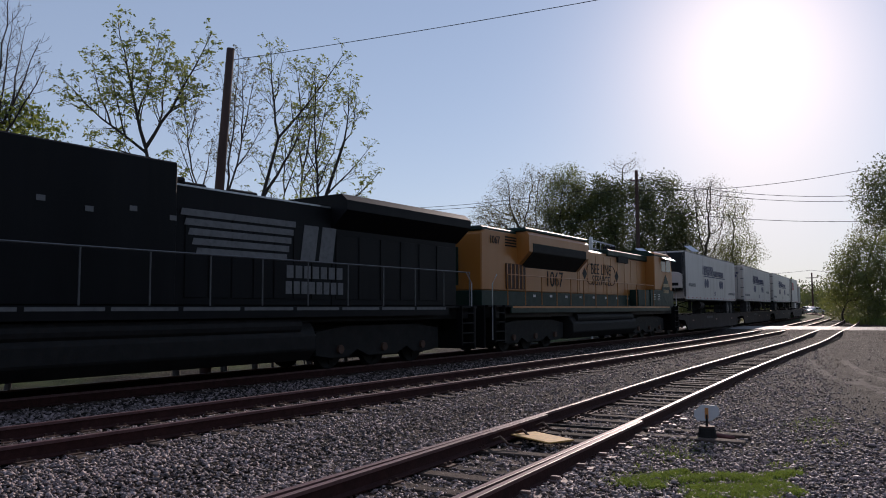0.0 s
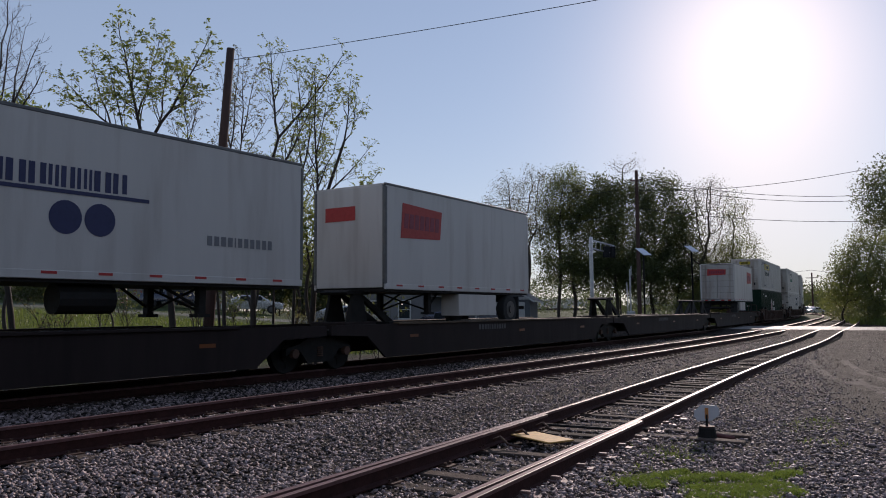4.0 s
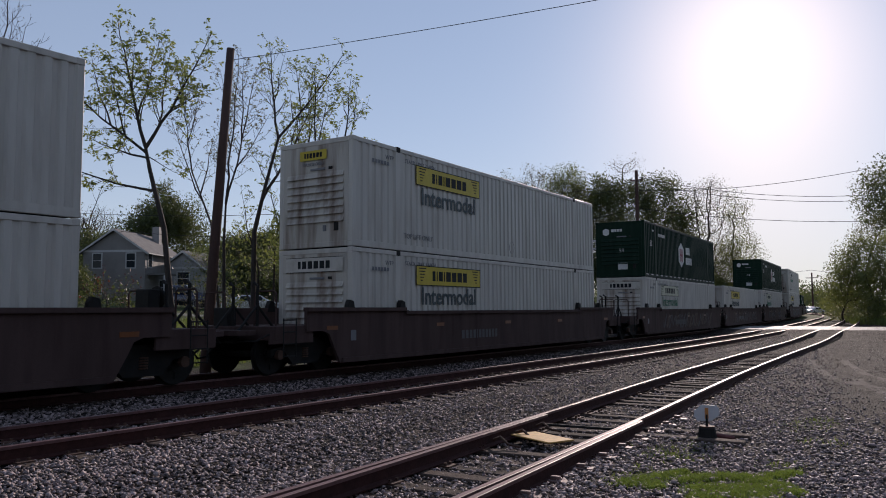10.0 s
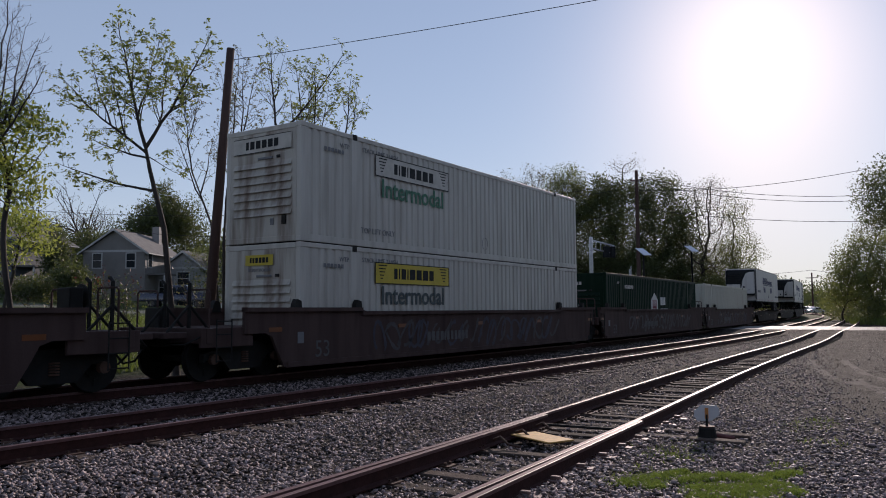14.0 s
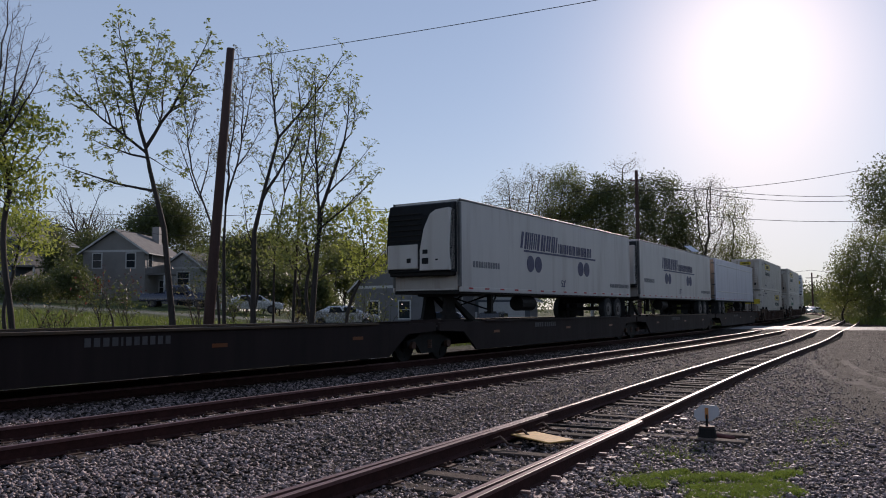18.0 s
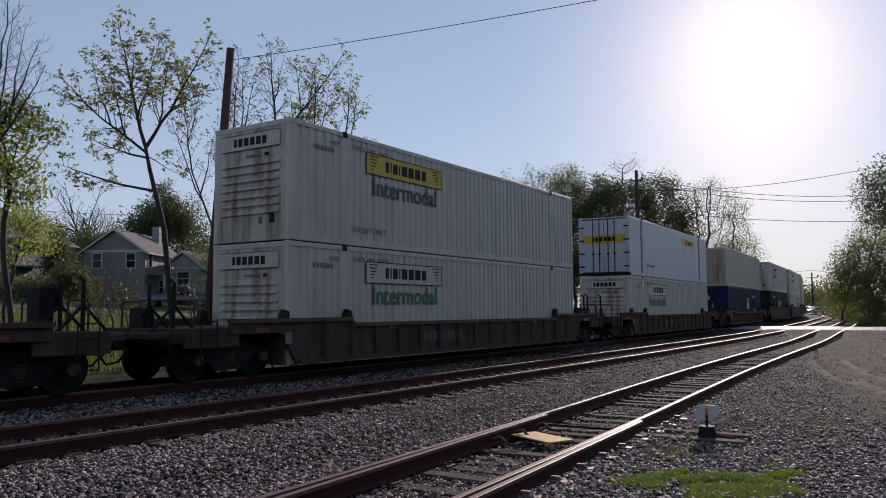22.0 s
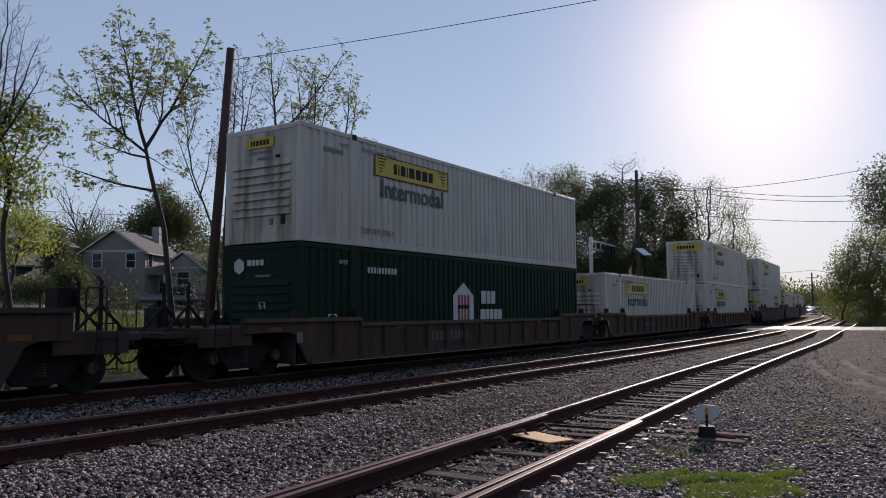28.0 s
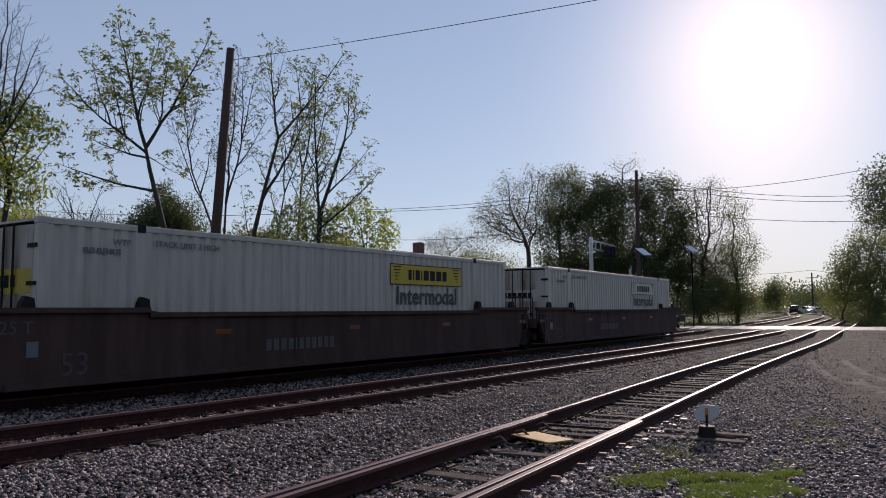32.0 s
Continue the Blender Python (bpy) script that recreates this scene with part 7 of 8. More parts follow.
        for yy in (0.25, 0.8):
            bm = bmesh.new()
            tube(bm, [(-d * (hl + 0.04), sg * yy, z0 + 0.06), (-d * (hl + 0.04), sg * yy, z1 - 0.05)], 0.022, 6)
            part("lock_rod", bm, M["rail"], dr)
        for zz in (1.35, 2.1, 2.85, 3.6):
            boxpart("hinge", dr, M["rail"], min(-d * hl, -d * (hl + 0.03)), max(-d * hl, -d * (hl + 0.03)), min(sg * (hw - 0.26), sg * (hw - 0.02)), max(sg * (hw - 0.26), sg * (hw - 0.02)), zz, zz + 0.08)
    if livery == "red":
        X = -d * (hl + 0.01)
        if not nose_first:
            bm = bmesh.new()
            prism(bm, ((-0.72, -0.26), (0.68, -0.2), (0.72, 0.2), (-0.68, 0.26)), 0, 0.006, "z")
            q = part("sign_panel", bm, M["redfilm"], t, "red sign panel", at=end_frame(X, 0.05, 3.3))
            part("lettering", letter_bars([0.12] * 7, 0.24, 0.05, 0.1, 0.01), M["maroon"], q)
        else:
            part("sign_panel", letter_bars([1.1], 0.4, 0, 0, 0.006), M["redfilm"], t, "red sign panel", at=end_frame(-hl - 0.01, 0.3, 3.2))
    if livery == "firm" and not nose_first:
        part("lettering", letter_bars([0.16, 0.1, 0.1, 0.05, 0.16, 0.15, 0.14, 0.12, 0.07, 0.07, 0.04, 0.07, 0.07], 0.17, 0.04, 0.15), M["navy"], t, at=end_frame(-hl - 0.012, 0.0, 3.35))
        for yy in (-0.66, -0.42, 0.36, 0.6):
            bm = bmesh.new()
            disc(bm, (0, 0, 0), 0.1, 0.008, "z", 18)
            part("disc_mark", bm, M["navy"], t, at=end_frame(-hl - 0.012, yy, 3.12))
        part("address_marking", letter_bars([0.07] * 11, 0.12, 0.035), M["greyletter"], t, at=end_frame(-hl - 0.012, 0.0, 2.9))
    # running gear
    axles = (-d * (hl - 1.6), -d * (hl - 2.85)) if length > 12 else (-d * (hl - 1.3),)
    for x in axles:
        for sg in (-1, 1):
            road_wheel(t, x, sg * 1.1)
        boxpart("axle", t, M["steel"], x - 0.07, x + 0.07, -1.0, 1.0, 0.43, 0.57)
        boxpart("suspension", t, M["steel"], x - 0.5, x + 0.5, -0.75, 0.75, 0.75, 1.02)
    for sg in (-1, 1):
        bm = bmesh.new()
        x = d * (hl - 2.6)
        box(bm, x - 0.08, x + 0.08, sg * 0.9 - 0.08, sg * 0.9 + 0.08, 0.42, z0)
        box(bm, x - 0.16, x + 0.16, sg * 0.9 - 0.14, sg * 0.9 + 0.14, 0.36, 0.43)
        tube(bm, [(x, sg * 0.9, 0.55), (x - d * 0.9, sg * 0.7, z0)], 0.035, 5)
        part("landing_leg", bm, M["steel"], t)
        bm = bmesh.new()
        x = d * (hl - 2.6)
        tube(bm, [(x, sg * 0.82, 0.5), (x, -sg * 0.82, z0 - 0.08)], 0.028, 6)
        part("leg_brace", bm, M["steel"], t)
        x = -d * (hl - 0.75)
        boxpart("mud_flap", t, M["rubber"], x - 0.01, x + 0.01, min(sg * 0.8, sg * 1.28), max(sg * 0.8, sg * 1.28), 0.15, 0.95)
    if livery == "red":
        boxpart("side_box", t, m, -1.9 if d > 0 else -0.45, 0.45 if d > 0 else 1.9, -1.27, -0.6, 0.30, 0.98, 0.02)
    bm = bmesh.new()
    X = -d * (hl - 0.12)
    box(bm, X - 0.05, X + 0.05, -1.15, 1.15, 0.5, 0.62)
    for y in (-0.6, 0.6):
        box(bm, X - 0.05, X + 0.05, y - 0.05, y + 0.05, 0.62, z0)
    part("underride_guard", bm, M["steel"], t)
    if length > 12:
        bm = bmesh.new()
        x = d * (hl - 5.2)
        tube(bm, [(x - 0.55, -0.85, 0.72), (x + 0.55, -0.85, 0.72)], 0.28, 14)
        part("fuel_tank", bm, M["steel"], t)
    return t


M["silver"] = mat("pale_silver_trailer_skin", (0.42, 0.45, 0.54), 0.4, 0.2, vary=0.05, scale=0.8, streak=True, bump=0.02)
M["quilted"] = mat("quilted_stainless_steel", (0.36, 0.28, 0.22), 0.35, 0.8, vary=0.25, scale=3, fine=14, bump=0.9)
FLATS = (((43.9, 63.3), 0), ((63.3, 82.7), 1), ((82.7, 101.9), 0), ((101.9, 121.0), 1), ((121.0, 140.2), 1), ((140.2, 160.2), 0), ((377.5, 395.2), 0), ((395.2, 412.3), 1), ((412.3, 430.1), 0), ((430.1, 447.5), 1), ((447.5, 466.2), 0))
FC = {}
for (a, b), ye in FLATS:
    half = round((b - a) / 2, 2)
    key = (round(half, 1), ye)
    lab = "low flat car with faded yellow deck edge" if ye else "low grimy brown flat car carrying trailers"
    c = copy_thing(FC[key], Matrix()) if key in FC else flat_car(round(half, 1), lab, ye)
    FC[key] = c
    rides(tagged(c, lab), (a + b) / 2)
    if a in (43.9, 377.5):
        truck(c, -half + 0.9)
    trailer_hitch(c, -half + 2.2, 1)
    if a == 121.0:
        trailer_hitch(c, half - 0.55, -1)
W53 = "white trailer with navy lettering and round marks"
for s, ln, paint, nose, cold, liv, lab in (
    (54.0, 15.75, "trailerwhite", True, "round", "firm", W53 + ", cooling unit leading"),
    (74.2, 16.15, "trailerwhite", False, False, "firm", W53 + ", doors leading"),
    (93.0, 16.15, "trailerwhite", False, False, "firm", W53 + ", doors leading"),
    (108.5, 8.5, "trailerwhite", True, False, "red", "short white trailer with red sign panels"),
    (154.4, 8.5, "trailerwhite", False, False, "red", "short white trailer with red sign panels, doors leading"),
    (387.4, 15.75, "trailerwhite", True, True, "firm", W53 + ", cooling unit leading"),
    (421.6, 15.75, "trailerwhite", True, True, "firm", W53 + ", cooling unit leading"),
    (438.85, 15.75, "trailerwhite", True, True, "firm", W53 + ", cooling unit leading"),
    (456.5, 16.15, "silver", False, False, "plain", "plain silver trailer with quilted steel doors")):
    rides(trailer(ln, paint, nose, cold, liv, lab, {387.4: -0.38, 421.6: -0.5, 438.85: -0.5}.get(s, 0.0)), s, 0.98)

# ---- locomotives ----
def handrail(parent, x0, x1, y, z0, z1, material, n):
    bm = bmesh.new()
    tube(bm, [(x0, y, z1), (x1, y, z1)], 0.02, 6)
    part("handrail", bm, material, parent)
    for k in range(n):
        x = x0 + (x1 - x0) * k / (n - 1)
        bm = bmesh.new()
        tube(bm, [(x, y, z0), (x, y, z1)], 0.018, 6)
        part("handrail_post", bm, material, parent)


def engine_base(c, half, deck, edge, paint):
    """Frame, walkway, pilots, fuel tank, trucks, steps."""
    boxpart("frame", c, M["locoblack"], -half, half, -1.3, 1.3, 1.20, deck - 0.06)
    for sg in (-1, 1):
        boxpart("walkway", c, M["locoblack"], -half, half, min(sg * 0.9, sg * 1.55), max(sg * 0.9, sg * 1.55), deck - 0.06, deck)
        boxpart("side_skirt", c, M[paint], -half + 1.6, half - 1.6, min(sg * 1.50, sg * 1.56), max(sg * 1.50, sg * 1.56), deck - 0.26, deck - 0.004)
        n = 12
        for k in range(n):
            x0 = -half + 1.7 + k * (2 * half - 3.4) / n
            boxpart("edge_stripe", c, M[edge], x0 + (0.06 if edge == "dimletter" else 0.004), x0 + (2 * half - 3.4) / n - (0.06 if edge == "dimletter" else 0.004), min(sg * 1.561, sg * 1.566), max(sg * 1.561, sg * 1.566), deck - 0.10, deck - 0.03)
        for ex in (-1, 1):
            for k in range(4):
                z = 0.45 + k * 0.3
                boxpart("step", c, M["locoblack"], min(ex * (half - 0.35), ex * (half - 0.95)), max(ex * (half - 0.35), ex * (half - 0.95)), sg * 1.5 - 0.14, sg * 1.5 + 0.06, z, z + 0.03)
            bm = bmesh.new()
            box(bm, ex * (half - 0.33) - 0.015, ex * (half - 0.33) + 0.015, sg * 1.5 - 0.14, sg * 1.5 + 0.06, 0.4, deck)
            box(bm, ex * (half - 0.97) - 0.015, ex * (half - 0.97) + 0.015, sg * 1.5 - 0.14, sg * 1.5 + 0.06, 0.4, deck)
            part("step_frame", bm, M["locoblack"], c)
            bm = bmesh.new()
            tube(bm, [(ex * (half - 0.3), sg * 1.54, 0.5), (ex * (half - 0.3), sg * 1.54, 2.3), (ex * (half - 0.6), sg * 1.54, 2.62)], 0.02, 6)
            part("step_rail", bm, M["bright"], c)
        bm = bmesh.new()
        tube(bm, [(-3.4, sg * 1.3, 1.12), (3.4, sg * 1.3, 1.12)], 0.2, 14)
        part("air_tank", bm, M["steel"], c)
    bm = bmesh.new()
    prism(bm, ((-1.25, 0.30), (1.25, 0.30), (1.48, 0.55), (1.48, 0.9), (1.3, 1.2), (-1.3, 1.2), (-1.48, 0.9), (-1.48, 0.55)), -3.9, 3.9, "x")
    bevel(bm, 0.03)
    part("fuel_tank", bm, M["steel"], c)
    for ex in (-1, 1):
        boxpart("pilot", c, M["locoblack"], min(ex * half, ex * (half + 0.1)), max(ex * half, ex * (half + 0.1)), -1.45, 1.45, 0.25, deck, 0.02)
        coupler(c, ex * half, ex, 0.9)
        t = boxpart("truck", c, M["steel"], ex * 6.8 - 2.2, ex * 6.8 + 2.5, -0.68, 0.68, 0.22, 1.2)
        for ax in (-1.75, 0, 1.75):
            for sg in (-1, 1):
                w = part("wheel", WHEEL, None, t, at=Matrix.Translation((ex * 6.8 + ax, sg * 0.76, 0.5)) @ (Matrix() if sg < 0 else Matrix.Rotation(math.pi, 4, "Z")) @ Matrix.Scale(1.08, 4))
                part("bearing_cap", CAP, None, t, at=Matrix.Translation((ex * 6.8 + ax, sg * 1.18, 0.5)))
        for sg in (-1, 1):
            bm = bmesh.new()
            prism(bm, [(ex * 6.8 + a, b) for a, b in ((-2.6, 0.38), (-2.6, 0.95), (-1.5, 1.08), (1.5, 1.08), (2.6, 0.95), (2.6, 0.38), (2.1, 0.30), (1.4, 0.30), (1.05, 0.48), (0.6, 0.30), (-0.6, 0.30), (-1.05, 0.48), (-1.4, 0.30), (-2.1, 0.30))], sg * 1.02, sg * 1.17)
            part("side_frame", bm, M["steel"], t)


def black_engine():
    c = thing("locomotive", "black diesel locomotive with white striped side marking", "locomotive", "locomotives of the train")
    half = 11.0
    engine_base(c, half, 1.58, "dimletter", "locoblack")
    m = M["locoblack"]
    # long hood behind the cab: brake housing, engine room, radiator with wings
    for name, x0, x1, w, z1 in (("brake_housing", -5.0, 0.2, 1.12, 4.50), ("engine_hood", 0.2, 4.95, 0.98, 4.08), ("radiator_hood", 4.95, 10.7, 0.98, 4.05)):
        boxpart(name, c, m, x0, x1, -w, w, 1.58, z1, 0.03)
    bm = bmesh.new()
    prism(bm, ((-0.98, 3.55), (-1.5, 4.0), (-1.5, 4.25), (-1.3, 4.42), (1.3, 4.42), (1.5, 4.25), (1.5, 4.0), (0.98, 3.55)), 4.95, 10.75, "x")
    part("radiator_wing", bm, m, c)
    for k in range(7):
        x = 0.5 + k * 0.62
        for sg in (-1, 1):
            boxpart("hood_door", c, m, x, x + 0.56, min(sg * 0.98, sg * 1.0), max(sg * 0.98, sg * 1.0), 1.75, 3.5, 0.006)
    for k in range(6):
        for sg in (-1, 1):
            boxpart("hood_door", c, m, 5.1 + k * 0.9, 5.9 + k * 0.9, min(sg * 0.98, sg * 1.0), max(sg * 0.98, sg * 1.0), 1.75, 3.4, 0.006)
    for x, r in ((1.2, 0.3), (2.6, 0.4)):
        bm = bmesh.new()
        box(bm, x - r, x + r, -0.4, 0.4, 4.08, 4.28)
        bevel(bm, 0.03)
        part("exhaust_stack", bm, m, c)
    bm = bmesh.new()
    for y in (-0.2, 0.0, 0.2):
        tube(bm, [(0.5, y, 4.3), (1.0, y, 4.32)], 0.05, 8, 0.09)
    box(bm, 0.62, 0.78, -0.3, 0.3, 4.08, 4.3)
    part("horn", bm, M["steel"], c)
    boxpart("roof_rail", c, M["bright"], 0.25, 4.9, -0.99, -0.94, 4.06, 4.10)
    # cab at the train's head
    boxpart("cab", c, m, -9.2, -6.2, -1.5, 1.5, 1.58, 4.45, 0.06)
    boxpart("nose", c, m, -10.8, -9.2, -1.1, 1.1, 1.58, 3.1, 0.08)
    boxpart("equipment_hood", c, m, -6.2, -5.0, -1.1, 1.1, 1.58, 4.3, 0.04)
    for sg in (-1, 1):
        for x in (-8.6, -7.4):
            boxpart("cab_window", c, M["glass"], x, x + 0.9, min(sg * 1.495, sg * 1.51), max(sg * 1.495, sg * 1.51), 3.2, 4.0)
        y = sg * 1.003
        for k in range(5):
            bm = bmesh.new()
            x1 = 1.35 - 0.07 * k
            prism(bm, ((-1.4 + 0.1 * k - 0.5, 0.5 - k * 0.2), (x1, 0.5 - k * 0.2), (x1, 0.36 - k * 0.2), (-1.4 + 0.1 * k - 0.54, 0.36 - k * 0.2)), 0, 0.006, "z")
            part("side_stripe", bm, M["dimletter"], c, "dim white stripe", at=side_frame(2.3, 3.1, y, sg))
        part("lettering", letter_bars([0.5, 0.5], 0.9, 0.14, 0.15), M["dimletter"], c, "tall white bars", at=side_frame(4.45, 3.1, y, sg))
        part("lettering", letter_bars([0.22] * 7, 0.3, 0.07), M["dimletter"], c, at=side_frame(4.35, 2.4, y, sg))
        part("lettering", letter_bars([0.2] * 8, 0.3, 0.06), M["dimletter"], c, at=side_frame(4.35, 2.02, y, sg))
        handrail(c, -3.5, 10.6, sg * 1.53, 1.58, 2.62, M["rail"], 11)
        bm = bmesh.new()
        tube(bm, [(-3.5, sg * 1.53, 2.62), (-3.55, sg * 1.53, 2.72), (-3.55, sg * 1.53, 3.9), (-3.9, sg * 1.5, 4.0), (-6.2, sg * 1.5, 4.02)], 0.022, 6)
        part("cab_grab_rail", bm, M["bright"], c)
    for sg in (-1, 1):
        for k in range(4):
            part("number_patch", letter_bars([0.16], 0.1, 0), M["dimletter"], c, at=side_frame(-2.6 + k * 0.9, 3.45 - 0.1 * (k % 2), sg * 1.124, sg))
    for k in range(3):
        part("end_stripe", letter_bars([0.5], 0.12, 0, 0.4), M["dimletter"], c, at=Matrix.Translation((10.705, 0.5 - k * 0.5, 2.5)) @ Matrix.Rotation(radians(90), 4, "Z") @ Matrix.Rotation(radians(90), 4, "X"))
    return c


def yellow_engine():
    """Runs long hood first: its cab is towards the train's tail."""
    c = thing("locomotive", "orange-yellow and green diesel locomotive running long hood first", "locomotive", "locomotives of the train")
    half = 11.0
    engine_base(c, half, 1.62, "locoyellow", "locogreen")
    m, g = M["locoyellow"], M["locogreen"]
    boxpart("hood_base", c, g, -10.5, 6.9, -1.03, 1.03, 1.62, 2.12, 0.01)
    bm = bmesh.new()
    prism(bm, [(-10.45, 2.12), (-10.45, 4.05), (-10.2, 4.2), (-2.2, 4.2), (-2.2, 2.12)], -1.0, 1.0)
    bevel(bm, 0.04)
    part("rear_hood", bm, m, c, "orange-yellow long hood")
    boxpart("engine_hood", c, m, -2.2, 7.0, -1.0, 1.0, 2.12, 4.0, 0.03)
    bm = bmesh.new()
    prism(bm, ((-1.0, 3.05), (-1.48, 3.55), (-1.48, 4.15), (-1.35, 4.3), (1.35, 4.3), (1.48, 4.15), (1.48, 3.55), (1.0, 3.05)), -7.8, -2.1, "x")
    part("radiator_wing", bm, m, c)
    boxpart("radiator_roof", c, g, -7.9, -2.0, -1.4, 1.4, 4.27, 4.42, 0.04)
    boxpart("rear_roof", c, g, -10.4, -7.8, -0.98, 0.98, 4.12, 4.30, 0.05)
    boxpart("inverter_roof", c, g, 1.25, 7.3, -1.1, 1.1, 3.92, 4.22, 0.04)
    boxpart("roof_sheet", c, M["bright"], -2.05, 1.2, -0.85, 0.85, 4.0, 4.07, 0.02)
    boxpart("intake_screen", c, M["steel"], 2.6, 4.0, -1.115, -1.0, 3.68, 4.0)
    for sg in (-1, 1):
        bm = bmesh.new()
        prism(bm, [(sg * u, v) for u, v in ((0.99, 3.0), (1.475, 3.52), (1.492, 3.56), (1.492, 3.86), (1.482, 3.86), (1.0, 3.1))], -7.5, -2.4, "x")
        part("radiator_grille", bm, M["steel"], c)
        for k in range(4):
            boxpart("vent_slat", c, M["steel"], -8.75, -7.9, min(sg * 1.0, sg * 1.02), max(sg * 1.0, sg * 1.02), 4.0 - k * 0.1, 4.05 - k * 0.1)
        boxpart("louvre_box", c, M["rust"], -8.75, -7.2, min(sg * 1.0, sg * 1.03), max(sg * 1.0, sg * 1.03), 2.2, 3.1, 0.01)
        for k in range(5):
            boxpart("louvre", c, m, -8.7 + k * 0.3, -8.64 + k * 0.3, min(sg * 1.03, sg * 1.05), max(sg * 1.03, sg * 1.05), 2.22, 3.08)
        for k in range(9):
            x = -2.0 + k * 0.95
            boxpart("hood_door", c, m, x, x + 0.88, min(sg * 1.0, sg * 1.012), max(sg * 1.0, sg * 1.012), 2.2, 3.85, 0.005)
        y = sg * 1.018
        f = 1 if sg < 0 else -1
        part("slogan", text_mesh("BEE LINE", 0.68, M["black"], 0.95), None, c, at=side_frame(f * 0.55, 3.22, y, sg))
        part("slogan", text_mesh("SERVICE", 0.62, M["black"], 1.0), None, c, at=side_frame(f * 0.55, 2.72, y, sg))
        for e in (-1, 1):
            bm = bmesh.new()
            xx = e * 2.0
            prism(bm, ((xx - 0.26, 0), (xx, -0.26), (xx + 0.26, 0), (xx, 0.26)), 0, 0.006, "z")
            part("diamond_mark", bm, M["black"], c, at=side_frame(f * 0.55, 3.0, y, sg))
            bm = bmesh.new()
            for s2 in (-1, 1):
                loop = [(xx - e * (0.25 + 0.32 * (1 - math.cos(a))), s2 * (0.18 + 0.2 * math.sin(a) + 0.06 * (1 - math.cos(a))), 0.003) for a in [k * math.pi / 6 for k in range(7)]]
                tube(bm, loop, 0.015, 4)
            part("loop_mark", bm, M["black"], c, at=side_frame(f * 0.55, 3.0, y, sg))
        part("number", text_mesh("1067", 0.85, M["black"]), None, c, at=side_frame(f * -4.6, 2.62, y, sg))
        part("number", text_mesh("1067", 0.38, M["black"]), None, c, at=side_frame(f * -9.55, 3.85, sg * 1.022, sg))
        handrail(c, -9.6, 6.6, sg * 1.53, 1.62, 2.66, m, 13)
        for k in range(8):
            part("notice", letter_bars([0.22], 0.09, 0), M["whiteletter"], c, at=side_frame(-6.5 + k * 1.5, 1.98, sg * 1.036, sg))
    # cab
    bm = bmesh.new()
    prism(bm, [(7.0, 2.45), (10.2, 2.45), (10.2, 3.55), (9.95, 4.32), (9.6, 4.42), (7.0, 4.42)], -1.48, 1.48)
    bevel(bm, 0.04)
    cab = part("cab", bm, m, c, "orange-yellow cab")
    boxpart("cab_base", c, g, 6.2, 10.3, -1.5, 1.5, 1.62, 2.45, 0.02)
    bm = bmesh.new()
    prism(bm, ((-1.5, 4.28), (-1.2, 4.46), (-0.6, 4.54), (0.6, 4.54), (1.2, 4.46), (1.5, 4.28), (1.5, 4.22), (-1.5, 4.22)), 6.9, 10.1, "x")
    part("cab_roof", bm, g, c)
    bm = bmesh.new()
    prism(bm, [(10.2, 1.7), (11.05, 1.7), (11.05, 2.95), (10.75, 3.3), (10.2, 3.45)], -1.15, 1.15)
    bevel(bm, 0.06, 2)
    part("nose", bm, m, c)
    boxpart("nose_base", c, g, 10.2, 11.08, -1.18, 1.18, 1.62, 2.3, 0.02)
    for sg in (-1, 1):
        for x0, x1 in ((8.2, 8.95), (9.05, 9.85)):
            boxpart("cab_window", c, M["glass"], x0, x1, min(sg * 1.482, sg * 1.495), max(sg * 1.482, sg * 1.495), 3.45, 4.1, 0.01)
            boxpart("window_frame", c, m, x0 - 0.04, x1 + 0.04, min(sg * 1.47, sg * 1.487), max(sg * 1.47, sg * 1.487), 3.41, 4.14, 0.01)
        bm = bmesh.new()
        prism(bm, ((sg * 1.48, 4.2), (sg * 1.8, 4.05), (sg * 1.8, 4.08), (sg * 1.48, 4.24)), 8.1, 9.95, "x")
        part("sunshade", bm, M["bright"], c)
        bm = bmesh.new()
        prism(bm, ((-0.75, -0.5), (0, -1.0), (0.75, -0.5), (0.75, -0.2), (0, 0.55), (-0.75, -0.2)), 0, 0.005, "z")
        part("diamond_sign", bm, g, c, "green diamond sign with bars", at=side_frame(8.9 if sg < 0 else 8.9, 2.75, sg * 1.503, sg))
        for zz in (2.72, 2.4):
            part("lettering", letter_bars([0.12] * 6, 0.18, 0.04), M["goldletter"], c, at=side_frame(8.9, zz, sg * 1.51, sg))
        for x in (6.6, 7.4):
            for k in range(4):
                boxpart("step_louvre", c, M["whiteletter"], x, x + 0.4, min(sg * 1.5, sg * 1.508), max(sg * 1.5, sg * 1.508), 1.92 + k * 0.09, 1.95 + k * 0.09)
        boxpart("equipment_box", c, g, 4.4, 6.2, min(sg * 1.0, sg * 1.45), max(sg * 1.0, sg * 1.45), 1.62, 2.42, 0.02)
    bm = bmesh.new()
    for y in (-0.25, 0.0, 0.25):
        tube(bm, [(-0.15, y, 4.36), (0.25, y, 4.38)], 0.04, 8, 0.09)
    tube(bm, [(-0.2, 0.1, 4.38), (-0.5, 0.1, 4.40)], 0.04, 8, 0.09)
    box(bm, -0.22, -0.10, -0.3, 0.3, 4.06, 4.40)
    part("horn", bm, M["steel"], c)
    bm = bmesh.new()
    for x in (-6.8, -5.0, -3.2):
        disc(bm, (x, 0, 4.44), 0.7, 0.06, "z", 20)
    part("roof_fan", bm, M["steel"], c)
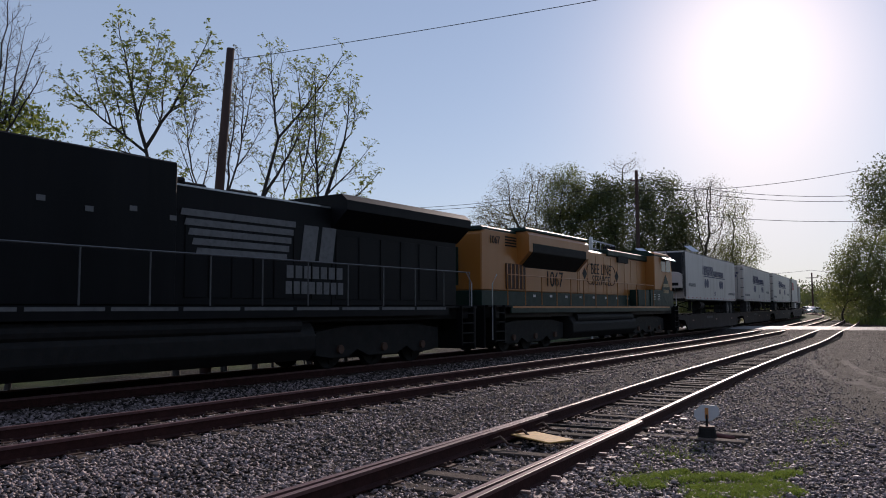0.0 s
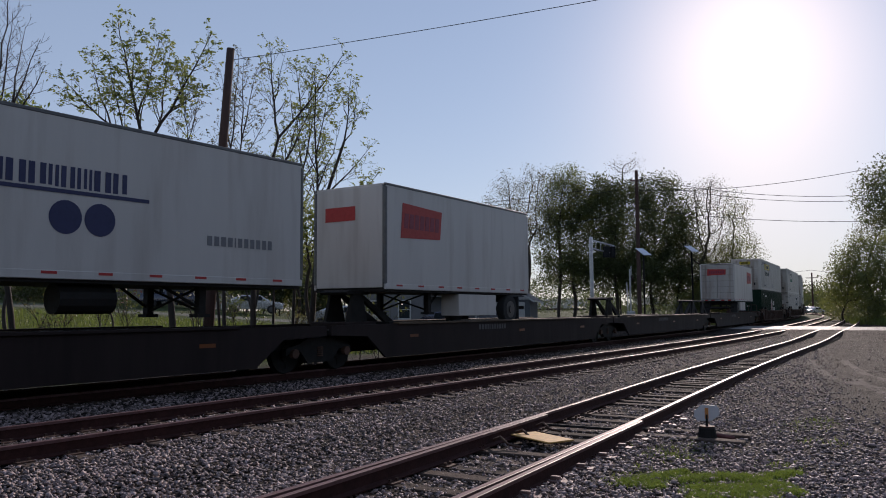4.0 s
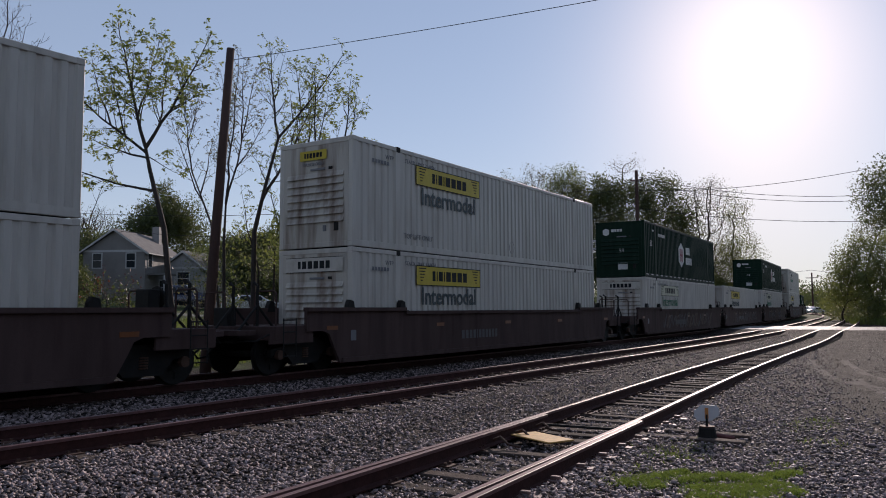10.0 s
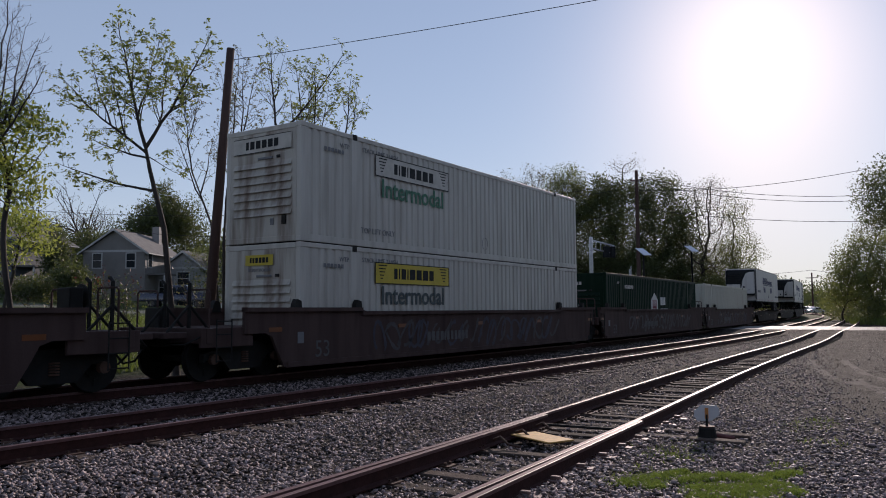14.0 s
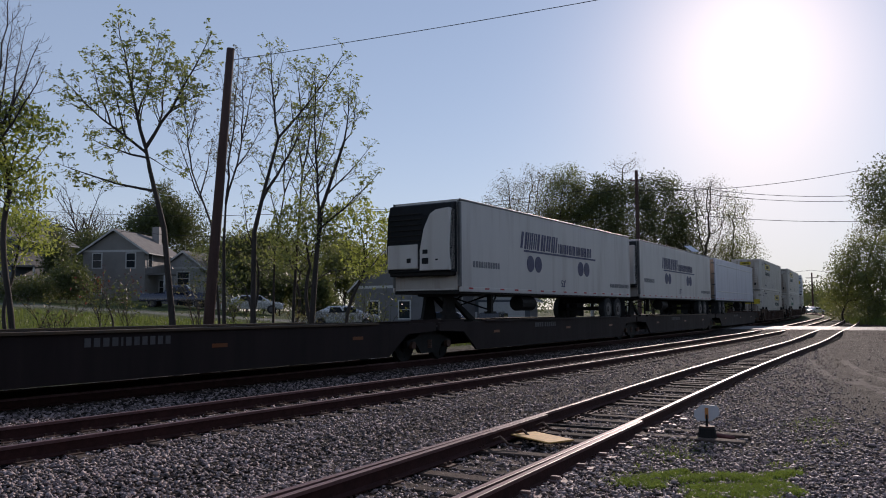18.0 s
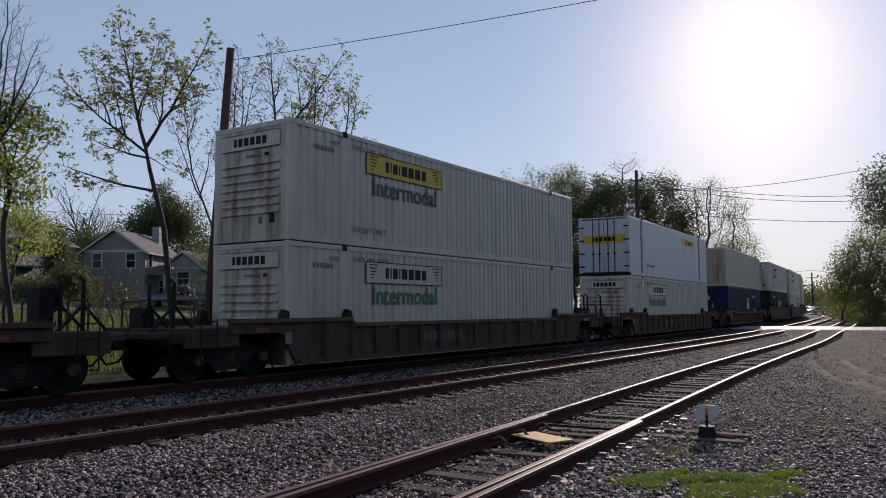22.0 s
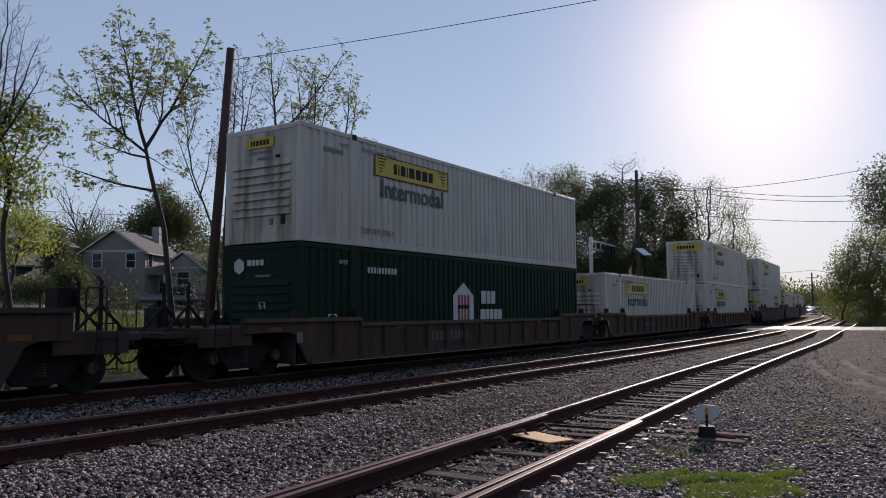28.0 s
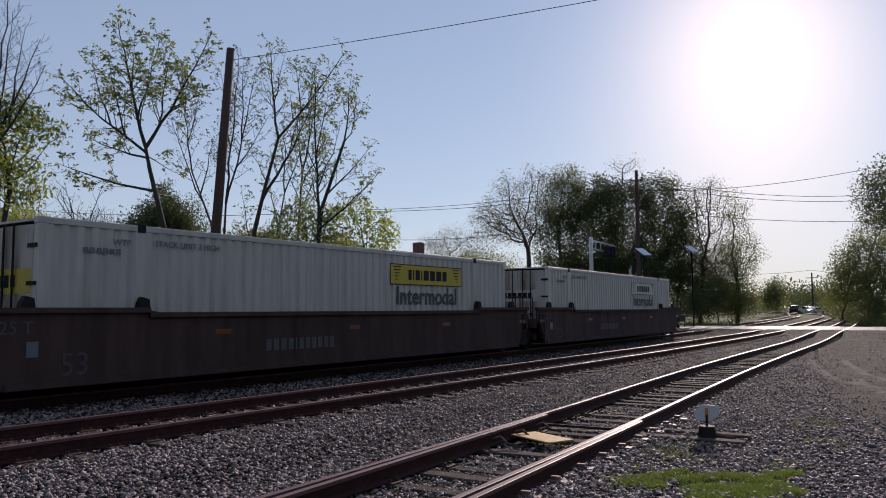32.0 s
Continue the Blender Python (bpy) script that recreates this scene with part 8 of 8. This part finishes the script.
    for yy in (-0.25, 0.05):
        bm = bmesh.new()
        disc(bm, (-10.47, yy + 0.6, 3.75), 0.11, 0.06, "x", 16)
        part("headlight", bm, M["glass"], c)
    boxpart("end_door", c, g, -10.48, -10.44, -0.1, 0.5, 2.3, 3.6, 0.01)
    return c


rides(black_engine(), 20.5 - 11.1)
rides(yellow_engine(), 32.1)

M["sunorange"] = mat("orange_enamel", (0.50, 0.20, 0.045), 0.4, vary=0.15, bump=0)
M["leverred"] = mat("faded_red_paint", (0.13, 0.035, 0.03), 0.6, vary=0.3, scale=10, bump=0.2)
M["brick"] = mat("red_brown_brick", (0.16, 0.075, 0.055), 0.85, vary=0.25, scale=6, bump=0.3)
M["panelglass"] = mat("pale_reflective_glass", (0.5, 0.53, 0.56), 0.15, 0.6, vary=0.05, bump=0)
# ---- switch stand, plate and other things by the siding ----
st = thing("switch_stand", "low iron switch stand with white target on long ties", "switch stand", at=Matrix.Translation((11.05, 3.36, -0.36)) @ Matrix.Rotation(radians(3), 4, "Z"))
boxpart("base_plate", st, M["steel"], -0.17, 0.17, -0.15, 0.15, 0.0, 0.03, 0.006)
bm = bmesh.new()
tube(bm, [(0, 0, 0.03), (0, 0, 0.09), (0, 0, 0.17), (0, 0, 0.19)], 0.135, 16, 0.10)
part("housing", bm, M["steel"], st, "black iron housing")
bm = bmesh.new()
disc(bm, (0, 0, 0.196), 0.105, 0.014, "z", 16)
part("cap", bm, M["rust"], st, "rusty cap plate")
for k in range(4):
    bm = bmesh.new()
    disc(bm, (0.13 * (1 if k % 2 else -1), 0.115 * (1 if k > 1 else -1), 0.04), 0.018, 0.03, "z", 6)
    part("bolt", bm, M["rust"], st)
bm = bmesh.new()
tube(bm, [(0, 0, 0.18), (0, 0, 0.36)], 0.018, 8)
part("spindle", bm, M["steel"], st)
bm = bmesh.new()
prism(bm, ((-0.17, 0.02), (-0.13, -0.03), (0.06, -0.03), (0.17, 0.06), (0.17, 0.14), (0.13, 0.19), (-0.06, 0.19), (-0.17, 0.10)), -0.006, 0.006)
tg = part("target", bm, M["target"], st, "white enamel target", at=Matrix.Translation((0, 0, 0.30)) @ Matrix.Rotation(radians(-88), 4, "Z"))
part("target_stripe", letter_bars([0.05], 0.15, 0, 0, 0.003), M["sunorange"], tg, "orange stripe", at=Matrix.Translation((0, -0.0065, 0.075)) @ Matrix.Rotation(radians(90), 4, "X"))
bm = bmesh.new()
tube(bm, [(0.05, -0.1, 0.08), (0.08, -0.24, 0.06), (0.10, -0.34, 0.05)], 0.03, 8)
part("lever", bm, M["leverred"], st, "faded red throw lever")
for dx in (-0.28, 0.30):
    p, th = c_pose(11.0 + dx, -1.35, -0.165)
    bm = bmesh.new()
    box(bm, -0.11, 0.11, -0.95, 0.95, -0.15, 0.02)
    bevel(bm, 0.012)
    part("head_tie", bm, M["tie"], siding, "long weathered tie under the switch stand", at=Matrix.Translation(p) @ Matrix.Rotation(th, 4, "Z"))
bm = bmesh.new()
box(bm, -0.42, 0.42, -0.22, 0.22, 0.0, 0.022)
bevel(bm, 0.006)
a, th = c_pose(9.62, 0.16, -0.135)
tagged(new("gauge_board", mesh_of("gauge_board", bm, M["plate"])), "ochre painted board lying across the siding ties", "board").matrix_basis = Matrix.Translation(a) @ Matrix.Rotation(th + radians(62), 4, "Z")
bm = bmesh.new()
p0, th = c_pose(10.9, -0.7, -0.14)
p1, _ = c_pose(10.85, 0.7, -0.14)
tube(bm, [p0, p1], 0.022, 6)
part("throw_rod", bm, M["steel"], siding)

# ---- leaning pole and wires ----
b = spot(-0.3075, 22.5)
pole = thing("utility_pole", "leaning bare wooden utility pole behind the line", "pole", at=Matrix.Translation(b))
tip = spot(-0.2790, 22.5, 1.47 + 22.5 * 0.3455) - b
bm = bmesh.new()
tube(bm, [Vector((0, 0, -0.4)), tip * 0.33, tip * 0.66, tip], 0.17, 12, 0.115)
part("shaft", bm, M["wood"], pole, smooth=True)


def wire(name, p, q, sag, label, r=0.012):
    bm = bmesh.new()
    tube(bm, [p.lerp(q, k / 24) - Vector((0, 0, sag * 4 * (k / 24) * (1 - k / 24))) for k in range(25)], r, 5)
    return tagged(new(name, mesh_of(name, bm, M["rubber"])), label, "wire")


def sky_spot(a, d, e):
    """A place by its bearing, distance ahead and rise over the eye per metre ahead."""
    return spot(a, d, 1.47 + d * e)


WL = "thin dark overhead wire"
wire("overhead_wire", b + tip * 0.965, sky_spot(0.24, 19.0, 0.415), 0.05, "thin dark wire from the leaning pole", 0.010)
p2 = thing("utility_pole", "dark wooden utility pole among the trees", "pole", at=Matrix.Translation(spot(0.2525, 70)))
bm = bmesh.new()
top = sky_spot(0.2525, 70, 0.180) - spot(0.2525, 70)
tube(bm, [Vector((0, 0, -0.4)), top], 0.2, 10, 0.14)
part("shaft", bm, M["wood"], p2)
for zz in (0.9,):
    bm = bmesh.new()
    box(bm, -0.06, 0.06, -0.6, 0.6, top.z - zz - 0.06, top.z - zz + 0.06)
    part("crossarm", bm, M["wood"], p2)
for dy in (-0.5, 0.5):
    bm = bmesh.new()
    tube(bm, [(0, dy, top.z - 0.84), (0, dy, top.z - 0.66)], 0.05, 6)
    part("insulator", bm, M["steel"], p2)
for (a0, e0), (a1, e1), sg in (((0.2525, 0.172), (0.60, 0.149), 0.9), ((0.2525, 0.166), (0.60, 0.142), 0.9), ((0.2525, 0.1535), (0.60, 0.190), 0.7), ((0.2525, 0.131), (0.62, 0.114), 0.6)):
    wire("overhead_wire", sky_spot(a0, 70, e0), sky_spot(a1, 60, e1), sg, WL, 0.022)
for (a0, e0), (a1, e1), sg in (((0.2525, 0.166), (-0.12, 0.130), 0.6), ((0.2525, 0.158), (-0.12, 0.128), 0.6), ((0.2525, 0.131), (-0.12, 0.094), 1.2), ((-0.12, 0.130), (-0.62, 0.140), 0.8), ((-0.12, 0.094), (-0.62, 0.128), 0.8)):
    wire("overhead_wire", sky_spot(a0, 70, e0), sky_spot(a1, 74, e1), sg, WL, 0.022)
p3 = thing("utility_pole", "distant wooden utility pole beside the line", "pole", at=Matrix.Translation(spot(0.4755, 175)))
bm = bmesh.new()
tube(bm, [(0, 0, -0.3), (0, 0, 9.2)], 0.22, 8, 0.16)
part("shaft", bm, M["wood"], p3)
bm = bmesh.new()
box(bm, -0.08, 0.08, -1.3, 1.3, 8.0, 8.16)
part("crossarm", bm, M["wood"], p3)
wire("overhead_wire", spot(0.4755, 175, 10.0), spot(0.36, 175, 9.2), 0.4, WL, 0.035)
wire("overhead_wire", spot(0.4755, 175, 10.0), spot(0.56, 175, 9.4), 0.4, WL, 0.035)


# ---- road crossing ----
def signal_mast(at, h, turn, label, gate):
    s = thing("crossing_signal", label, "crossing signal", "crossing signals", at=Matrix.Translation(at) @ Matrix.Rotation(turn, 4, "Z"))
    bm = bmesh.new()
    tube(bm, [(0, 0, -0.2), (0, 0, h)], 0.13 if not gate else 0.075, 10)
    part("mast", bm, M["bright"], s, "grey steel mast")
    boxpart("base", s, M["concrete"], -0.3, 0.3, -0.3, 0.3, -0.2, 0.25, 0.02)
    if gate:
        bm = bmesh.new()
        tube(bm, [(0, -0.75, h - 0.75), (0, 0.75, h - 0.75)], 0.03, 6)
        part("light_arm", bm, M["bright"], s)
        for y in (-0.7, 0.7):
            bm = bmesh.new()
            disc(bm, (-0.06, y, h - 0.75), 0.25, 0.03, "x", 18)
            l = part("light_backplate", bm, M["black"], s)
            bm = bmesh.new()
            disc(bm, (-0.09, y, h - 0.75), 0.1, 0.04, "x", 12)
            part("lamp", bm, M["maroon"], l)
        for a in (-0.7, 0.7):
            part("crossbuck", letter_bars([1.1], 0.14, 0, 0, 0.01), M["whiteletter"], s, at=end_frame(-0.1, 0, h - 0.15) @ Matrix.Rotation(a, 4, "Z"))
        boxpart("gate_motor", s, M["bright"], -0.3, 0.3, -0.25, 0.25, 0.9, 1.35, 0.03)
        bm = bmesh.new()
        tube(bm, [(0.2, 0, 1.15), (0.25, 0, 3.6)], 0.04, 6)
        part("gate_arm", bm, M["whiteletter"], s)
    else:
        for z in (0.2, 0.75):
            bm = bmesh.new()
            tube(bm, [(0, 0, h - z), (0, -1.9, h - z - 0.35)], 0.05, 6)
            part("bracket", bm, M["bright"], s)
        for k in range(4):
            bm = bmesh.new()
            tube(bm, [(0, -0.4 - k * 0.4, h - 0.28 - k * 0.07), (0, -0.4 - k * 0.4, h - 0.83 - k * 0.07)], 0.025, 5)
            part("bracket_bar", bm, M["bright"], s)
        for y in (-1.2, -1.7):
            boxpart("signal_head", s, M["black"], -0.2, 0.1, y - 0.18, y + 0.18, h - 1.35, h - 0.6, 0.03)
    return s


signal_mast(spot(0.1915, 52), 7.2, radians(60), "grey steel signal mast with bracket", False)
signal_mast(spot(0.241, 60), 4.6, radians(118), "crossing gate signal with crossbuck", True)
for a, d, e, w in ((0.2590, 58, 0.0735, 1.25), (0.3215, 64, 0.0770, 1.2)):
    s = thing("street_lamp", "pole lamp with tilted flat panel catching sun", "lamp", "lamps by the crossing", at=Matrix.Translation(spot(a, d)))
    z = sky_spot(a, d, e).z - spot(a, d).z
    bm = bmesh.new()
    tube(bm, [(0, 0, -0.2), (0, 0, z)], 0.07, 8)
    part("pole", bm, M["steel"], s)
    bm = bmesh.new()
    box(bm, -0.35, 0.35, -w / 2, w / 2, -0.03, 0.03)
    bevel(bm, 0.01)
    part("panel", bm, M["panelglass"], s, at=Matrix.Translation((0, 0, z)) @ Matrix.Rotation(radians(-35), 4, "Z") @ Matrix.Rotation(radians(28), 4, "X"))
for k, (o0, o1) in enumerate(((-3.2, -0.86), (-0.64, 0.64), (0.86, B_OFF - 0.86), (B_OFF - 0.64, B_OFF + 0.64), (B_OFF + 0.86, B_OFF + 3.4))):
    bm = bmesh.new()
    lo, hi = [], []
    for s in np.arange(59.2, 67.01, 1.3):
        for o, arr in ((o0, lo), (o1, hi)):
            p, _ = on_line(float(s), o, 0.0)
            arr.append(bm.verts.new(p + Vector((0, 0, -0.004))))
    for i in range(len(lo) - 1):
        bm.faces.new((lo[i], lo[i + 1], hi[i + 1], hi[i]))
    r = bmesh.ops.extrude_face_region(bm, geom=list(bm.faces))
    bmesh.ops.translate(bm, verts=[g for g in r["geom"] if isinstance(g, bmesh.types.BMVert)], vec=(0, 0, -0.12))
    tagged(new("crossing_panel", mesh_of("crossing_panel", bm, M["concrete"])), "pale worn road panel between the rails", "crossing panel", "road crossing", "structure")


# ---- houses ----
def house(at, turn, w, d, eave, ridge, paint, label, windows=(), dormer=False, door=None, chimney=None, porch=False, garage=False):
    """A gabled house: its gable end is at -y, its ridge runs along y."""
    h = thing("house", label, "house", at=Matrix.Translation(at) @ Matrix.Rotation(YAW - math.pi / 2 + turn, 4, "Z"))
    m = M[paint]
    t = 0.2
    for y0, y1 in ((-d / 2, -d / 2 + t), (d / 2 - t, d / 2)):
        bm = bmesh.new()
        prism(bm, ((-w / 2, -0.6), (w / 2, -0.6), (w / 2, eave), (0, ridge - 0.12), (-w / 2, eave)), y0, y1)
        part("gable_wall", bm, m, h)
    for sg in (-1, 1):
        boxpart("side_wall", h, m, min(sg * w / 2, sg * (w / 2 - t)), max(sg * w / 2, sg * (w / 2 - t)), -d / 2 + t, d / 2 - t, -0.6, eave)
        bm = bmesh.new()
        k = (ridge - eave) / (w / 2)
        o = 0.4
        prism(bm, ((0, ridge), (sg * (w / 2 + o), eave - k * o), (sg * (w / 2 + o), eave - k * o + 0.14), (0, ridge + 0.16)), -d / 2 - 0.35, d / 2 + 0.35)
        r = part("roof", bm, M["roof"], h)
        bm = bmesh.new()
        prism(bm, ((0, ridge - 0.06), (sg * (w / 2 + o), eave - k * o - 0.06), (sg * (w / 2 + o), eave - k * o + 0.12), (0, ridge + 0.14)), -d / 2 - 0.38, -d / 2 - 0.35)
        part("barge_board", bm, M["trim"], r)
        boxpart("gutter", r, M["trim"], min(sg * (w / 2 + o), sg * (w / 2 + o + 0.1)), max(sg * (w / 2 + o), sg * (w / 2 + o + 0.1)), -d / 2 - 0.3, d / 2 + 0.3, eave - k * o, eave - k * o + 0.1)
    for k in range(int(eave / 0.25)):
        boxpart("siding_board", h, m, -w / 2 + 0.02, w / 2 - 0.02, -d / 2 - 0.016, -d / 2, k * 0.25, k * 0.25 + 0.235)
    boxpart("trim_board", h, M["trim"], -w / 2 - 0.02, w / 2 + 0.02, -d / 2 - 0.03, -d / 2 - 0.017, eave - 0.05, eave + 0.15)
    for face, u, z, ww, hh in windows:
        if face == "front":
            mt = Matrix.Translation((u, -d / 2 - 0.02, z))
        else:
            mt = Matrix.Translation((w / 2 + 0.004, u, z)) @ Matrix.Rotation(radians(90), 4, "Z")
        if face == "dormer":
            mt = Matrix.Translation((w / 2 + 0.05, u, z)) @ Matrix.Rotation(radians(90), 4, "Z")
        bm = bmesh.new()
        for x0, x1, z0, z1 in ((-ww / 2 - 0.1, -ww / 2, -0.1, hh + 0.1), (ww / 2, ww / 2 + 0.1, -0.1, hh + 0.1), (-ww / 2, ww / 2, -0.1, 0), (-ww / 2, ww / 2, hh, hh + 0.1), (-ww / 2, ww / 2, hh / 2 - 0.025, hh / 2 + 0.025)):
            box(bm, x0, x1, -0.05, 0.02, z0, z1)
        win = part("window", bm, M["trim"], h, "white framed window", at=mt)
        bm = bmesh.new()
        box(bm, -ww / 2, ww / 2, -0.02, 0.0, 0, hh)
        part("pane", bm, M["glass"], win)
    if dormer:
        boxpart("dormer_wall", h, m, w / 2 - 1.2, w / 2 + 0.04, -d / 2 + 0.5, d / 2 - 0.5, eave - 0.1, eave + 2.0)
        bm = bmesh.new()
        prism(bm, ((0.2, ridge + 0.02), (w / 2 + 0.5, eave + 1.95), (w / 2 + 0.5, eave + 2.1), (0.2, ridge + 0.2)), -d / 2 + 0.3, d / 2 - 0.3)
        part("dormer_roof", bm, M["roof"], h)
    if chimney:
        boxpart("chimney", h, M["concrete"] if paint == "sidingtan" else M["brick"], chimney[0] - 0.35, chimney[0] + 0.35, chimney[1] - 0.35, chimney[1] + 0.35, eave, ridge + 1.0, 0.02)
    if door:
        boxpart("door", h, M["trim"], door[0] - 0.5, door[0] + 0.5, -d / 2 - 0.05, -d / 2 - 0.018, 0.1, 2.2, 0.01)
    if porch:
        boxpart("porch_roof", h, M["roof"], w / 2, w / 2 + 1.8, -d / 2 + 0.4, -d / 2 + 3.0, 2.5, 2.65)
        for y in (-d / 2 + 0.5, -d / 2 + 2.9):
            boxpart("porch_post", h, M["trim"], w / 2 + 1.6, w / 2 + 1.72, y - 0.06, y + 0.06, 0, 2.5)
        boxpart("porch_floor", h, M["concrete"], w / 2, w / 2 + 1.8, -d / 2 + 0.3, -d / 2 + 3.1, -0.5, 0.3)
    if garage:
        g = boxpart("garage_door", h, M["trim"], -1.9, 1.9, -d / 2 - 0.05, -d / 2 - 0.018, 0.0, 2.1)
        for k in range(4):
            boxpart("door_panel", g, M["trim"], -1.85, 1.85, -d / 2 - 0.07, -d / 2 - 0.05, 0.05 + k * 0.52, 0.5 + k * 0.52, 0.01)
    return h


house(spot(-0.400, 76), radians(-3), 5.9, 8.0, 4.7, 6.7, "sidingtan", "light grey two-storey house with gabled shingle roof", (("front", -1.6, 3.2, 0.8, 1.3), ("front", 1.6, 3.2, 0.8, 1.3), ("front", -1.6, 0.8, 0.9, 1.4), ("side", -3.0, 3.3, 0.8, 1.3), ("side", 0.2, 0.8, 2.0, 1.3), ("side", 2.4, 3.3, 1.0, 1.3)), False, None, (1.0, 3.0), True)
house(spot(-0.316, 79), radians(-10), 4.5, 6.0, 4.6, 6.2, "sidingwhite", "white house wing with bay window", (("front", 0.0, 0.9, 2.2, 1.2), ("front", 0, 3.0, 1.2, 1.2)))
house(spot(-0.565, 72), radians(-10), 8.0, 8.0, 5.0, 7.2, "sidingblue", "dark grey house with white window frames", (("front", 0.6, 3.6, 0.75, 1.35), ("front", 2.9, 3.6, 0.75, 1.35), ("front", -1.8, 3.6, 0.75, 1.35), ("front", 2.4, 0.9, 0.7, 1.2)), False, None, None, True)
house(spot(-0.034, 62), radians(-30), 6.2, 8.2, 3.25, 5.9, "siding", "grey house with shingle roof and long dormer", (("front", -1.3, 0.95, 0.95, 1.25), ("front", 1.5, 0.95, 0.95, 1.25), ("dormer", -2.2, 3.9, 0.6, 1.0), ("dormer", 0.0, 3.9, 0.5, 1.0), ("dormer", 2.2, 3.9, 0.7, 1.0), ("side", -0.6, 0.9, 0.9, 1.2)), True, None, (0.3, -0.2), True)
house(spot(0.036, 82), radians(-28), 5.4, 9.0, 3.2, 5.9, "sidingwhite", "white gabled house with grey roof", (("front", 0.0, 3.3, 0.8, 1.2), ("front", 1.2, 0.8, 0.9, 1.2)))
house(spot(0.082, 67), radians(-12), 4.6, 7.0, 2.35, 3.75, "sidingblue", "blue-grey garage with wide pale door", (("front", 0.0, 2.55, 0.7, 0.7),), garage=True)
fence = thing("fence", "white panel fence beside the garage", "fence", at=Matrix.Translation(spot(0.030, 64)) @ Matrix.Rotation(YAW - math.pi / 2, 4, "Z"))
for k in range(5):
    boxpart("fence_panel", fence, M["trim"], -2.2 + k * 0.88, -1.36 + k * 0.88, -0.02, 0.02, -0.1, 1.7)
    boxpart("fence_post", fence, M["trim"], -2.25 + k * 0.88, -2.17 + k * 0.88, -0.05, 0.05, -0.1, 1.8)


# ---- parked cars ----
def car(at, turn, kind, paint, label):
    c = thing("car" if kind != "pickup" else "pickup_truck", label, "car" if kind != "pickup" else "pickup truck", "parked cars", at=Matrix.Translation(at) @ Matrix.Rotation(YAW - math.pi / 2 + turn, 4, "Z"))
    prof = {"sedan": [(-2.3, 0.35), (-2.3, 0.85), (-1.75, 0.98), (-0.95, 1.42), (0.45, 1.45), (1.25, 0.98), (2.1, 0.86), (2.32, 0.65), (2.32, 0.35)],
            "suv": [(-2.3, 0.4), (-2.32, 1.1), (-2.1, 1.68), (0.5, 1.75), (1.2, 1.12), (2.15, 1.02), (2.35, 0.8), (2.35, 0.4)],
            "pickup": [(-2.8, 0.5), (-2.8, 1.15), (-0.8, 1.15), (-0.7, 1.75), (0.75, 1.8), (1.4, 1.2), (2.6, 1.1), (2.75, 0.9), (2.75, 0.5)]}[kind]
    bm = bmesh.new()
    prism(bm, prof, -0.88, 0.88)
    for v in bm.verts:
        if v.co.z > 1.2:
            v.co.y *= 0.8
    bevel(bm, 0.07, 3)
    part("body", bm, M[paint], c, smooth=True)
    lo, hi = (1.0, 1.38) if kind == "sedan" else (1.15, 1.66)
    for sg in (-1, 1):
        for x0, x1 in ((-0.95, -0.15), (-0.08, 0.75)) if kind != "pickup" else ((-0.55, 0.05), (0.12, 0.85)):
            bm = bmesh.new()
            prism(bm, ((x0, lo), (x1 + 0.15, lo), (x1 - 0.1, hi - 0.04), (x0 + 0.1, hi - 0.04)), sg * 0.74, sg * 0.865)
            part("side_window", bm, M["glass"], c)
        for x in (-1.45, 1.45) if kind != "pickup" else (-1.75, 1.75):
            road_wheel(c, x, sg * 0.82, 0.33, 0.33, 0.2)
        boxpart("headlight", c, M["panelglass"], 2.2 if kind != "pickup" else 2.62, 2.36 if kind != "pickup" else 2.79, min(sg * 0.5, sg * 0.82), max(sg * 0.5, sg * 0.82), 0.66, 0.8, 0.03)
        boxpart("tail_light", c, M["redfilm"], prof[0][0] - 0.02, prof[0][0] + 0.08, min(sg * 0.6, sg * 0.84), max(sg * 0.6, sg * 0.84), 0.75, 0.9, 0.02)
        boxpart("mirror", c, M[paint], 0.75, 0.95, min(sg * 0.88, sg * 1.02), max(sg * 0.88, sg * 1.02), lo, lo + 0.14, 0.03)
    x1 = {"sedan": 1.2, "suv": 1.15, "pickup": 1.35}[kind]
    bm = bmesh.new()
    prism(bm, ((x1 - 0.02, lo + 0.02), (x1 + 0.03, lo + 0.03), (x1 - 0.62, hi + 0.03), (x1 - 0.7, hi)), -0.66, 0.66)
    part("windscreen", bm, M["panelglass"], c)
    return c


car(spot(-0.128, 50), radians(8), "sedan", "carsilver", "silver sedan parked by the street")
car(spot(0.066, 58), radians(75), "suv", "carblack", "black sport utility car parked by the garage")
car(spot(0.008, 52), radians(-8), "sedan", "cardark", "dark blue sedan parked by the grey house")
car(spot(-0.342, 62), radians(5), "pickup", "cardark", "dark blue pickup truck on the street")
car(spot(-0.245, 60), radians(10), "sedan", "carsilver", "pale car parked behind the trees")
for a, d, t, k, pt, lab in ((0.452, 165, 60, "suv", "carblack", "dark car on the distant street"), (0.468, 175, 90, "suv", "trim", "white van on the distant street"), (0.478, 170, 30, "sedan", "carsilver", "pale car on the distant street")):
    car(spot(a, d), radians(t), k, pt, lab)

# ---- motion ----
def motions():
    times = [i * 0.5 for i in range(65)]
    for ob, s, z in TRAIN:
        walk(ob, [(t, line_pose(s - run_at(t), 0.0, z)) for t in times])


motions()
